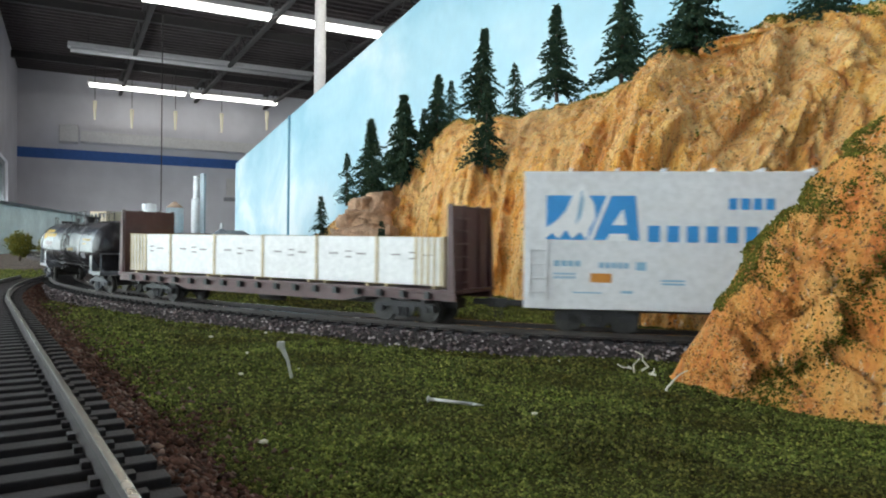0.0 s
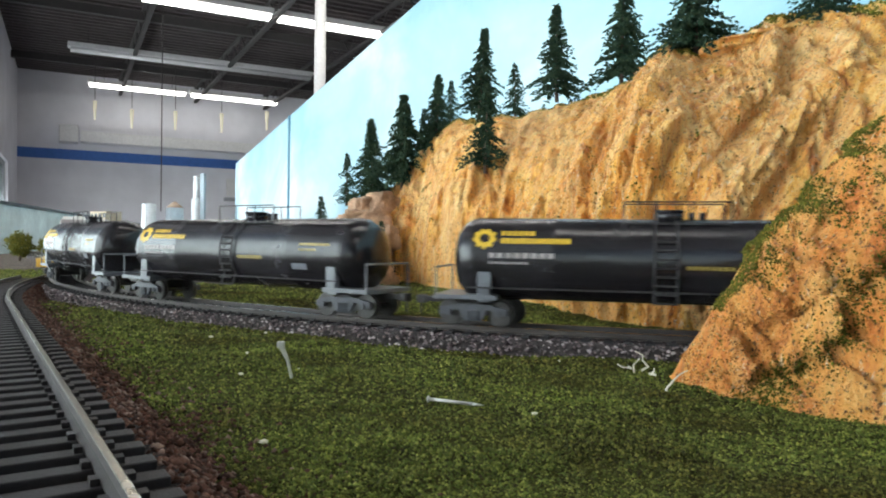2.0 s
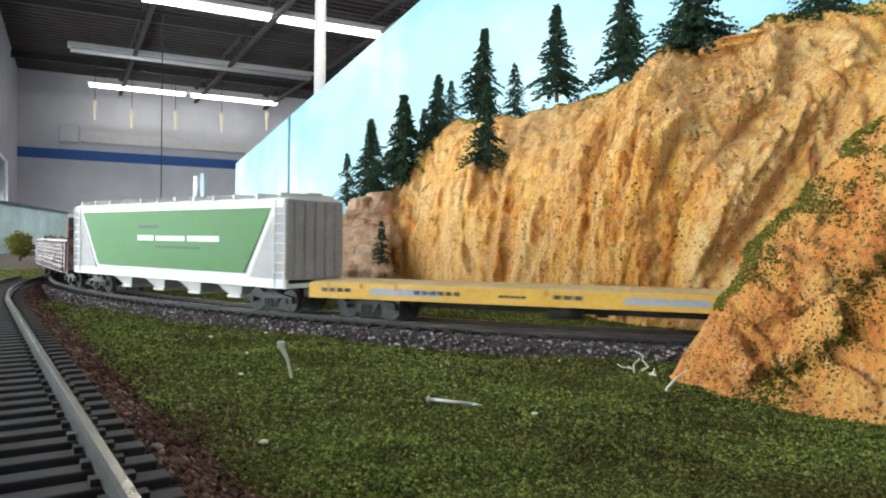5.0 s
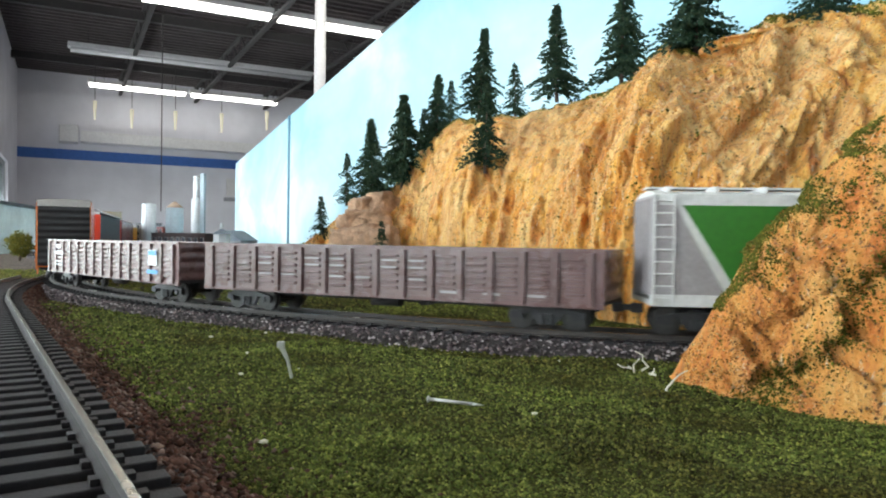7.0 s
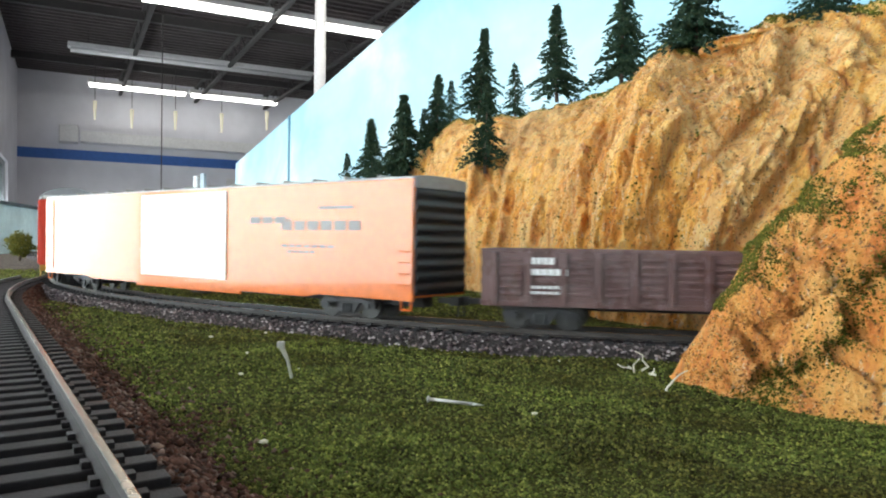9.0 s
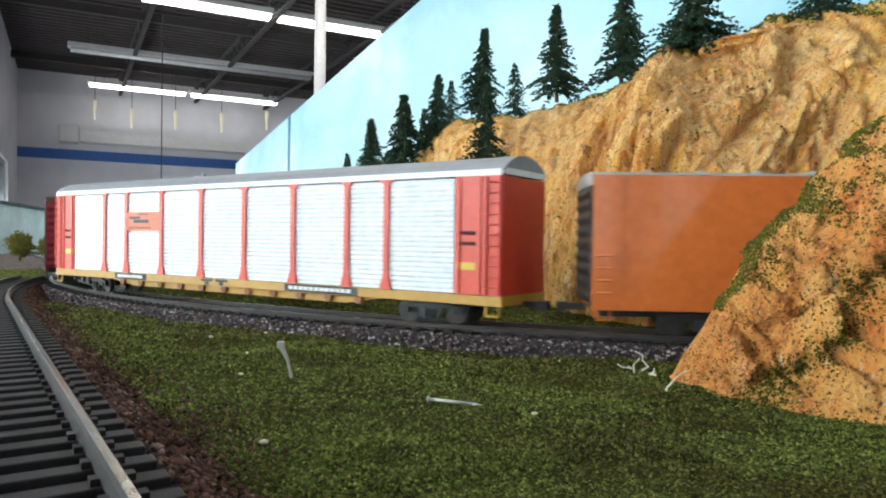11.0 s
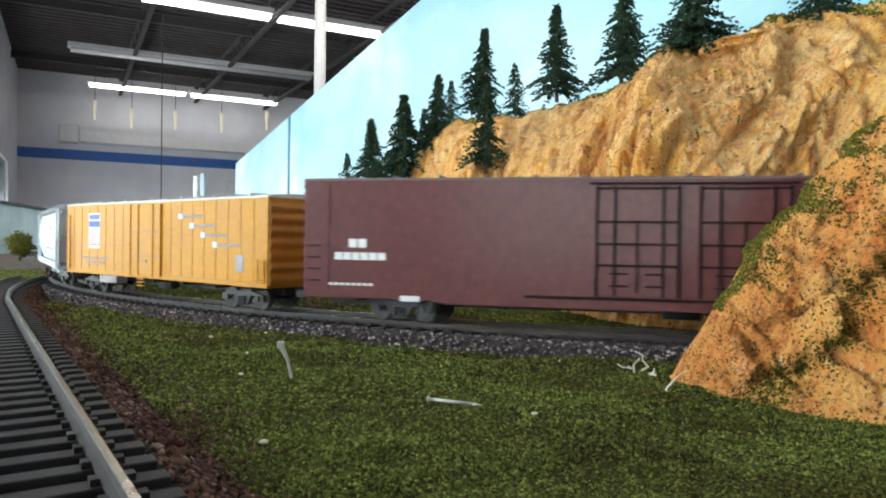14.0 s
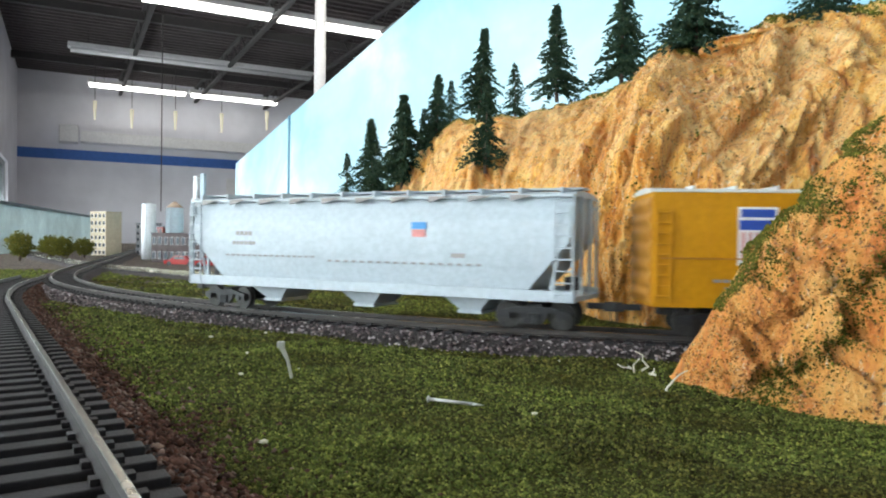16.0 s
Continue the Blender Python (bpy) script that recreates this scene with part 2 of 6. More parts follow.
def scatter(name, C, size, material, rng, squash=0.7, parent=None):
    """Small irregular eight-sided bits at the places C (n, 3), in metres, as one mesh."""
    n = len(C)
    base = np.array([(1, 0, 0), (-1, 0, 0), (0, 1, 0), (0, -1, 0), (0, 0, 1), (0, 0, -1)], float)
    tri = np.array([(0, 2, 4), (2, 1, 4), (1, 3, 4), (3, 0, 4), (2, 0, 5), (1, 2, 5), (3, 1, 5), (0, 3, 5)])
    ang = rng.uniform(0, 6.283, n)
    V = base[None] * rng.uniform(0.55, 1.3, (n, 6, 1)) + rng.normal(0, 0.16, (n, 6, 3))
    V[:, :, 2] *= squash
    ca, sa = np.cos(ang)[:, None], np.sin(ang)[:, None]
    V = np.stack([V[..., 0] * ca - V[..., 1] * sa, V[..., 0] * sa + V[..., 1] * ca, V[..., 2]], -1)
    V = V * np.asarray(size).reshape(-1, 1, 1) + C[:, None, :]
    F = tri[None] + (np.arange(n) * 6)[:, None, None]
    me = bpy.data.meshes.new(name)
    me.vertices.add(n * 6)
    me.vertices.foreach_set("co", V.reshape(-1))
    me.loops.add(n * 24)
    me.loops.foreach_set("vertex_index", F.reshape(-1))
    me.polygons.add(n * 8)
    me.polygons.foreach_set("loop_start", np.arange(0, n * 24, 3))
    me.update(calc_edges=True)
    me.materials.append(material)
    ob = new(name, me)
    if parent:
        ob.parent = parent
    return ob


# ---- the two tracks, in millimetres ----
STEP = 2.0
S_MAIN = np.arange(-3600, 3600 + STEP, STEP)


BEND_S = np.array([-120, 0, 90, 180, 270, 360, 450, 560, 700.0])
BEND_PSI = np.array([-0.006, 0.203, 0.397, 0.539, 0.676, 0.809, 0.945, 1.10, 1.21])


def main_heading(s):
    """Heading of the main line, eased through the knots of its curve and straight beyond them."""
    q = np.clip(s, BEND_S[0], BEND_S[-1])
    k = np.clip(np.searchsorted(BEND_S, q) - 1, 0, len(BEND_S) - 2)
    slope, h = np.gradient(BEND_PSI, BEND_S), BEND_S[k + 1] - BEND_S[k]
    u = (q - BEND_S[k]) / h
    return (2 * u ** 3 - 3 * u ** 2 + 1) * BEND_PSI[k] + (u ** 3 - 2 * u ** 2 + u) * h * slope[k] + (3 * u ** 2 - 2 * u ** 3) * BEND_PSI[k + 1] + (u ** 3 - u ** 2) * h * slope[k + 1]


def run(s, psi, at, x0, y0):
    x = np.concatenate([[0], np.cumsum(-np.cos(psi[:-1]) * STEP)])
    y = np.concatenate([[0], np.cumsum(np.sin(psi[:-1]) * STEP)])
    k = int(np.argmin(abs(s - at)))
    return x - x[k] + x0, y - y[k] + y0


PSI_MAIN = main_heading(S_MAIN)
X_MAIN, Y_MAIN = run(S_MAIN, PSI_MAIN, 0, 95.7, 263)
S_NEAR = np.arange(-300, 660 + STEP, STEP)
PSI_NEAR = np.radians(56.5 + 10.5 * np.clip((S_NEAR - 300) / 230, 0, 1))
X_NEAR, Y_NEAR = run(S_NEAR, PSI_NEAR, 0, -38, 65)
Z_NEAR = np.clip(8 - np.maximum(S_NEAR, 0) * 0.0137, 0, 8)


def main_at(s):
    """Centre of the main line at arc s (mm, growing away to the far end) and its heading."""
    return np.interp(s, S_MAIN, X_MAIN), np.interp(s, S_MAIN, Y_MAIN), np.interp(s, S_MAIN, PSI_MAIN)


def near_at(s):
    return np.interp(s, S_NEAR, X_NEAR), np.interp(s, S_NEAR, Y_NEAR), np.interp(s, S_NEAR, PSI_NEAR), np.interp(s, S_NEAR, Z_NEAR)


def dist_to(x, y, X, Y, skip=4):
    """Distance in mm from points to a track's centre line, and the index of the nearest place on it."""
    P = np.stack([X[::skip], Y[::skip]], -1)
    q = np.stack([x.ravel(), y.ravel()], -1)
    best, arg = np.full(len(q), 1e9), np.zeros(len(q), int)
    for i in range(0, len(q), 4000):
        d = np.hypot(q[i:i + 4000, None, 0] - P[None, :, 0], q[i:i + 4000, None, 1] - P[None, :, 1])
        arg[i:i + 4000] = d.argmin(1)
        best[i:i + 4000] = d.min(1)
    return best.reshape(x.shape), (arg * skip).reshape(x.shape)


def fbm(x, y, z, octaves=4):
    return noise.fractal(Vector((x, y, z)), 0.9, 2.1, octaves)


def ground_height(x, y):
    """Height of the scenery base in mm."""
    x, y = np.asarray(x, float), np.asarray(y, float)
    dn, kn = dist_to(x, y, X_NEAR, Y_NEAR)
    dm, _ = dist_to(x, y, X_MAIN, Y_MAIN, 8)
    z = -8 + Z_NEAR[np.minimum(kn, len(Z_NEAR) - 1)] * np.exp(-(dn / 110) ** 2) * 0.9
    z = np.where(dm < 40, np.minimum(z, -7.5), z)
    return z + 0.9 * np.sin(x / 37.0 + 1.3) * np.cos(y / 29.0) + 0.5 * np.sin(x / 13.0) * np.sin(y / 11.0 + 0.7)


# ---- ground of the layout ----
gx = np.concatenate([np.linspace(-1400, -420, 30), np.linspace(-400, 330, 180), np.linspace(350, 3400, 40)])
gy = np.concatenate([np.linspace(-500, 40, 20), np.linspace(45, 560, 140), np.linspace(580, 4200, 90)])
GX, GY = np.meshgrid(gx, gy)
GX[:, :30] = -400 - np.linspace(1, 0.02, 30)[None] * np.maximum(6, 0.66 * GY[:, :30] - 340)
GZ = ground_height(GX, GY)
ground = grid_mesh("ground", np.stack([GX, GY, GZ], -1) * MM, M_GROUND)
tagged(ground, "layout ground covered in dark green ground foam", "ground", kind="structure")
bm = bmesh.new()
a = [bm.verts.new((x, y, z)) for z in (-60, -20) for x, y in ((-405, -500), (-405, 500), (-2820, 4200), (3400, 4200), (3400, -500))]
for q in ((0, 1, 2, 3, 4), (9, 8, 7, 6, 5), *((i, i + 5, (i + 1) % 5 + 5, (i + 1) % 5) for i in range(5))):
    bm.faces.new([a[i] for i in q])
bmesh.ops.recalc_face_normals(bm, faces=bm.faces)
tagged(part("layout_bench", bm, M_WOOD), "timber bench top carrying the model railway", "bench", kind="structure")


def roadbed(name, X, Y, Z, psi, material, half, drop):
    """Ballast strip with sloping shoulders."""
    prof = [(-half - 7, -drop), (-half, -3.4), (half, -3.4), (half + 7, -drop)]
    P = np.stack([np.stack([X + o * np.sin(psi), Y + o * np.cos(psi), Z + h], -1) for o, h in prof], 1)
    return grid_mesh(name, P * MM, material, False)


ob = roadbed("ballast_bed", X_MAIN[::4], Y_MAIN[::4], 0 * X_MAIN[::4], PSI_MAIN[::4], M_BED, 17, 10)
tagged(ob, "grey crushed ballast bed under the main line", "ballast", kind="structure")
k = slice(0, 400, 2)
ob = roadbed("ballast_bed", X_NEAR[k], Y_NEAR[k], Z_NEAR[k] - 0.3, PSI_NEAR[k], M_BED_RED, 17, 10)
tagged(ob, "rust-brown ballast bed under the siding", "ballast", kind="structure")

TIE_W, TIE_L = 3.4, 30.0
tie_bm = bmesh.new()
box(tie_bm, -TIE_W / 2, TIE_W / 2, -TIE_L / 2, TIE_L / 2, -4.6, -2.5, 0.25)
for side in (-1, 1):
    for d in (-1.9, 1.9):
        box(tie_bm, -0.9, 0.9, side * 8.9 + d - 0.5, side * 8.9 + d + 0.5, -2.6, -1.7)
TIE_MESH = mesh_of("tie", tie_bm, M_TIE)


def rail_strip(X, Y, Z, psi, off):
    """One rail with foot, web and head, swept along the track."""
    prof = [(-1.15, -2.5), (-1.15, -2.15), (-0.3, -1.8), (-0.3, -0.75), (-0.55, -0.5), (-0.55, -0.08), (-0.4, 0), (0.4, 0), (0.55, -0.08), (0.55, -0.5), (0.3, -0.75), (0.3, -1.8), (1.15, -2.15), (1.15, -2.5), (-1.15, -2.5)]
    return np.stack([np.stack([X + (off + o) * np.sin(psi), Y + (off + o) * np.cos(psi), Z + h], -1) for o, h in prof], 1) * MM


def track(name, label, X, Y, Z, psi, s, lo, hi, pitch, ties_from, ties_to, web=None):
    root = empty(name)
    for off in (-8.8, 8.8):
        k = (s >= lo) & (s <= hi)
        r = grid_mesh("rail", rail_strip(X[k], Y[k], Z[k], psi[k], off), M_RAIL, False)
        r.parent = root
        r["label"] = "nickel silver rail"
        if web:
            r.data.materials.append(web)
            r.data.polygons.foreach_set("material_index", [0 if i % 14 in (5, 6, 7) else 1 for i in range(len(r.data.polygons))])
    rest = []
    for a in np.arange(lo, hi, pitch):
        x, y, z, p = (np.interp(a, s, v) for v in (X, Y, Z, psi))
        m = pose(x * MM, y * MM, z * MM, 0, 0, -math.degrees(p) + random.uniform(-1.2, 1.2))
        if ties_from <= a <= ties_to:
            t = new("tie", TIE_MESH)
            t.parent, t.matrix_basis = root, m
        else:
            rest.append(m)
    if rest:
        b = bmesh.new()
        for m in rest:
            n0 = len(b.verts)
            box(b, -TIE_W / 2, TIE_W / 2, -TIE_L / 2, TIE_L / 2, -4.6, -2.5)
            b.verts.ensure_lookup_table()
            mm_ = m.copy()
            mm_.translation = mm_.translation * 1000
            for v in b.verts[n0:]:
                v.co = mm_ @ v.co
        o = part("far_ties", b, M_TIE, root)
        o["kind"] = "stuff"
    return tagged(root, label, "railway track")


track("main_track", "model railway main line with nickel silver rails on black ties", X_MAIN, Y_MAIN, 0 * X_MAIN, PSI_MAIN, S_MAIN, -900, 2600, 7.4, -180, 640, M_RAIL_WEB)
track("siding_track", "model railway siding with bright rails on black plastic ties", X_NEAR, Y_NEAR, Z_NEAR, PSI_NEAR, S_NEAR, -26, 610, 7.6, -26, 610, M_SIDING_WEB)

# ---- ballast stones and turf ----
rng = np.random.default_rng(4)
n = 9000
a, o = rng.uniform(-170, 760, n), -rng.uniform(9.5, 27, n)
x, y, p = main_at(a)
o = np.where(rng.random(n) < 0.22, rng.uniform(-6.5, 6.5, n), np.minimum(o, -12.0))
h = np.where(abs(o) < 17, -3.5, -3.3 - (abs(o) - 17) * 0.62)
C = np.stack([x + o * np.sin(p), y + o * np.cos(p), h], -1) * MM
tagged(scatter("ballast_stones", C, rng.uniform(0.5, 1.15, n) * MM, M_BALLAST, rng), "loose grey and pinkish ballast stones beside the rails", "gravel", kind="stuff")
n = 7500
a = 600 * rng.random(n) ** 1.3
o = np.where(rng.random(n) < 0.8, 15 + abs(rng.normal(0, 10, n)), rng.uniform(-30, -14, n))
x, y, p, z = near_at(a)
h = np.where(abs(o) < 17, -3.6, -3.6 - (abs(o) - 17) * 0.55)
C = np.stack([x + o * np.sin(p), y + o * np.cos(p), z + h], -1) * MM
C[:, 2] = np.maximum(C[:, 2], (ground_height(C[:, 0] * 1000, C[:, 1] * 1000) + 0.2) * MM)
tagged(scatter("rusty_stones", C, rng.uniform(0.3, 0.95, n) * MM, M_BALLAST_RED, rng), "loose rust-brown ballast stones along the siding", "gravel", kind="stuff")
n = 255000
d = 60 * (14.0 ** rng.random(n))
w = rng.uniform(-0.68, 0.68, n)
x, y = d * w, d
dm, _ = dist_to(x, y, X_MAIN[1500:2400], Y_MAIN[1500:2400])
dn, _ = dist_to(x, y, X_NEAR, Y_NEAR)
keep = (dm > 23 + rng.normal(0, 2, n)) & (dn > 25 + rng.normal(0, 3.5, n)) & (x > -0.62 * y - 20)
x, y, d = x[keep], y[keep], d[keep]
lumps = np.array([noise.fractal(Vector((a / 16, b / 16, 0.3)), 0.9, 2.0, 3) for a, b in zip(x, y)])
C = np.stack([x, y, ground_height(x, y) + rng.uniform(-0.1, 0.3, len(x)) + 1.0 * np.clip(lumps, -0.15, 1)], -1) * MM
size = (0.2 + 0.5 * rng.random(len(x)) ** 1.5) * (0.38 + d / 330) * MM
tagged(scatter("turf", C, size, M_TURF, rng, 0.8), "coarse dark green ground foam turf", "grass", kind="stuff")


# ---- rock face behind the main line ----
def along(points, n):
    """A smooth run of n points through a few guide points."""
    P = np.array(points, float)
    t = np.linspace(0, len(P) - 1, n)
    i = np.clip(t.astype(int), 0, len(P) - 2)
    f = (t - i)[:, None]
    A, B = P[np.maximum(i - 1, 0)], P[i]
    C, D = P[i + 1], P[np.minimum(i + 2, len(P) - 1)]
    return B + 0.5 * f * (C - A + f * (2 * A - 5 * B + 4 * C - D + f * (3 * (B - C) + D - A)))


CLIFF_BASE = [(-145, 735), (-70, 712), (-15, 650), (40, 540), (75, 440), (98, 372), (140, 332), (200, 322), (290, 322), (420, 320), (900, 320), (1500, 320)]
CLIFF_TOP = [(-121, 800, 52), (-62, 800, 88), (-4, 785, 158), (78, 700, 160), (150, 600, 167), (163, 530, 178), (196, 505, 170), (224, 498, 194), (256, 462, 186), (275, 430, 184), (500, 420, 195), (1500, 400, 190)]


def ridged(x, y, z, o):
    return 1 - abs(noise.fractal(Vector((x, y, z)), 1.0, 2.0, o))


nu, nv = 520, 170
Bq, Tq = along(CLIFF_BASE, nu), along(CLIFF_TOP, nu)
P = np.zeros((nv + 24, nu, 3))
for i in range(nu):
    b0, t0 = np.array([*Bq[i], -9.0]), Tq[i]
    # rough outline of the crest
    t0 = t0 + np.array([0, 0, 5 * noise.noise(Vector((t0[0] / 22, t0[1] / 40, 7.1))) + 3 * noise.noise(Vector((t0[0] / 8, 3.3, 1)))])
    across = np.array([b0[0] - t0[0], b0[1] - t0[1], 0])
    across /= np.linalg.norm(across) + 1e-9
    for j in range(nv + 24):
        v = min(1.0, j / (nv - 1))
        lean = 0.10 * v + 0.90 * v ** 2.6
        q = b0 + (t0 - b0) * np.array([lean, lean, v])
        if j >= nv:
            w = (j - nv + 1) / 24
            back = math.exp(-((i - 325) / 85) ** 4)
            q = q - across * (150 - 100 * back) * w + np.array([0, 0, (-16 - 110 * back) * w])
        l = i * 1.62
        hz = v * (t0[2] + 9)
        # flutes run upright on the far part and slant on the near part
        slant = 0.72 * min(1.0, max(0.0, (i - 215) / 90))
        c = l - slant * hz + 6 * noise.noise(Vector((l / 45, hz / 60, 3.0)))
        n1 = ridged(c / 62, hz / 420 + l / 500, 2.3, 2)
        n2 = ridged(c / 25, hz / 150, 5.1, 3)
        n6 = ridged(c / 9.5, hz / 48, 8.6, 3)
        n3 = noise.fractal(Vector((l / 11, hz / 15, 1.7)), 0.8, 2.1, 5)
        n5 = noise.fractal(Vector((l / 3.2, hz / 4.2, 4.0)), 0.6, 2.1, 3)
        n4 = noise.noise(Vector((l / 50, v * 2.4, 9.0)))
        slab, _ = noise.voronoi(Vector((c / 20, hz / 62, 2.0)))
        edge = min(1.0, (slab[1] - slab[0]) * 3.0)
        env = math.sin(math.pi * min(1, v * 0.9 + 0.08)) ** 0.5 if j < nv else 0.3
        out = (n1 - 0.55) * 40 * env + (n2 - 0.6) * 17 * env + (n6 - 0.6) * 6.0 * env + n3 * 3.4 + n4 * 11 * env + (edge - 0.7) * 6.0 * env + n5 * 1.5
        P[j, i] = q + across * out + np.array([0, 0, n3 * 2.2 + n4 * 3 * (j >= nv)])
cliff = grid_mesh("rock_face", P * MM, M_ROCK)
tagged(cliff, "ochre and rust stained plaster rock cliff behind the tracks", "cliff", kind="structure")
CL = P

# loose grit bonded to the face
rng = np.random.default_rng(15)
M_GRIT = per_piece("rock_grit", [(0.60, 0.20, 0.035), (0.84, 0.50, 0.17), (0.46, 0.13, 0.025), (0.88, 0.66, 0.36), (0.16, 0.07, 0.02), (0.72, 0.32, 0.065), (0.68, 0.27, 0.10), (0.58, 0.22, 0.045), (0.88, 0.74, 0.50)], 0.75)
ii, jj = rng.integers(0, int(nu * 0.8), 22000), rng.integers(2, nv - 2, 22000)
C = P[jj, ii] + rng.normal(0, 0.7, (22000, 3))
tagged(scatter("cliff_grit", C * MM, rng.uniform(0.25, 0.85, len(C)) * MM, M_GRIT, rng, 0.8), "fine ochre and rust grit on the rock face", "grit", kind="stuff")

# moss on the crest and on ledges
rng = np.random.default_rng(8)
pts = []
for _ in range(30000):
    i = rng.integers(0, int(nu * 0.86))
    if rng.random() < 0.7:
        j = int(nv - 7 + abs(rng.normal(0, 11)))
        if noise.noise(Vector((i / 14, j / 20, 4))) < -0.05 and j < nv - 4:
            continue
    else:
        j = rng.integers(20, nv)
        if noise.noise(Vector((i / 9, j / 9, 12))) < 0.42:
            continue
    j = min(j, nv + 22)
    f, g = rng.random(2)
    pts.append((P[j, i] * (1 - f) + P[j, i + 1] * f) * (1 - g) + (P[j + 1, i] * (1 - f) + P[j + 1, i + 1] * f) * g + rng.normal(0, 0.5, 3))
C = np.array(pts) * MM
tagged(scatter("cliff_moss", C, rng.uniform(0.4, 1.2, len(C)) * MM, M_MOSS, rng, 0.8), "green foam moss on the rock crest and ledges", "moss", kind="stuff")

# low layered outcrop at the far foot of the cliff
M_OUTCROP = paint("tan_outcrop_rock", (0.60, 0.38, 0.24), 0.8, vary=0.5, scale=70, bump=1.0, dist=0.003, dirt=(0.14, 0.07, 0.035))
def boulder(name, x, y, z, sx, sy, sz, seed, material, label, yaw=0.0, detail=4):
    bm = bmesh.new()
    bmesh.ops.create_icosphere(bm, subdivisions=detail, radius=1)
    for v in bm.verts:
        c = v.co.copy()
        for k_ in range(3):
            c[k_] = math.copysign(abs(c[k_]) ** 0.6, c[k_])
        d = 1 + 0.36 * noise.fractal(v.co * 1.7 + Vector((seed, 0, 0)), 0.8, 2.2, 5)
        d += 0.07 * noise.noise(v.co * 7 + Vector((0, seed, 0)))
        v.co = Vector((c.x * sx, c.y * sy, c.z * sz)) * d
    for f in bm.faces:
        f.smooth = True
    ob = part(name, bm, material, None, label, pose(x * MM, y * MM, z * MM, 0, 0, yaw))
    return tagged(ob, label, "rock", group="layered outcrop")


for i, (x, y, z, sx, sy, sz) in enumerate([(-136, 690, -1, 18, 16, 11), (-112, 672, -2, 20, 18, 10), (-88, 660, -2, 19, 16, 11), (-62, 650, -1, 20, 16, 12), (-122, 700, 15, 18, 16, 11), (-98, 690, 15, 20, 17, 12), (-72, 676, 15, 18, 18, 12), (-110, 712, 32, 19, 17, 12), (-86, 704, 33, 18, 18, 13), (-62, 700, 32, 20, 18, 14), (-99, 724, 50, 20, 17, 12), (-74, 726, 52, 18, 16, 13), (-90, 742, 66, 17, 15, 11), (-66, 745, 70, 18, 16, 12)]):
    boulder("outcrop_rock", -62 + (x + 62) * 0.72, y, z, sx * 0.8, sy, sz, i * 3.7, M_OUTCROP, "layered tan rock block at the cliff foot", 10 * i)

# ---- near rock mound ----
nu2, nv2 = 230, 170
MOUND_A = [0, 5, 10, 13, 20, 28, 36, 42, 53, 100, 330]
MOUND_H = [-10, 3, 11, 17, 31, 41, 50, 58, 69, 94, 110]


def cleft(x, z):
    """How far a place on the mound lies across the mossy cleft that climbs its face, in mm."""
    return x - (92 + 0.70 * (z - 3) + 1.6 * math.sin(z / 5.0))


def near_the_cleft(x, z, wide):
    return math.exp(-(cleft(x, z) / wide) ** 2) * min(1, max(0, (46 - z) / 12))


Q = np.zeros((nv2, nu2, 3))
for i in range(nu2):
    a = (i / (nu2 - 1)) ** 1.5 * 330
    cx, cy = 69 + 0.93 * a, 207 - 0.37 * a
    fx, fy = 0.10, -0.995
    hgt = float(np.interp(a, MOUND_A, MOUND_H)) + 1.6 * noise.noise(Vector((a / 6, 4.4, 1.0)))
    front = 20 + 38 * min(1, a / 60.0)
    for j in range(nv2):
        v = j / (nv2 - 1)
        # v 0: front foot, 0.72: crest, 1: back foot
        if v < 0.72:
            w = v / 0.72
            off, zz = front * (1 - w ** 0.8), -10 + (hgt + 10) * math.sin(w * math.pi / 2) ** 1.1
        else:
            w = (v - 0.72) / 0.28
            off, zz = -12 * w, -10 + (hgt + 10) * (1 - w ** 3)
        n1 = noise.fractal(Vector((a / 24, zz / 30, 3.1)), 0.9, 2, 4)
        n2 = noise.fractal(Vector((a / 5.0, zz / 5.0, 8.3)), 0.6, 2, 5)
        n3 = noise.noise(Vector((a / 11, zz / 9 + a / 14, 6.0)))
        env = min(1, v * 8) * (1 if v < 0.72 else max(0, 1 - (v - 0.72) * 6))
        slab, _ = noise.voronoi(Vector((a / 15, zz / 19 + a / 60, 3.0)))
        edge = min(1.0, (slab[1] - slab[0]) * 3.5)
        step = 1 / (1 + math.exp(-(cleft(cx, zz) - 4) / 1.5)) * min(1, max(0, (40 - zz) / 12))
        out = (n1 * 7 + n2 * 3.0 + n3 * 3.5 + (edge - 0.7) * 6.5 - near_the_cleft(cx, zz, 4.5) * 7 + step * 7) * env
        Q[j, i] = (cx + fx * (off + out) - 2 * n1 * env, cy + fy * (off + out), zz + n1 * 2 * env + n2 * 0.9)
mound = grid_mesh("rock_mound", Q * MM, M_ROCK_NEAR)
tagged(mound, "coarse ochre rock mound with green foam patches", "rock", kind="structure")


def on_mound(i, j):
    f, g = rng.random(2)
    return (Q[j, i] * (1 - f) + Q[j, i + 1] * f) * (1 - g) + (Q[j + 1, i] * (1 - f) + Q[j + 1, i + 1] * f) * g


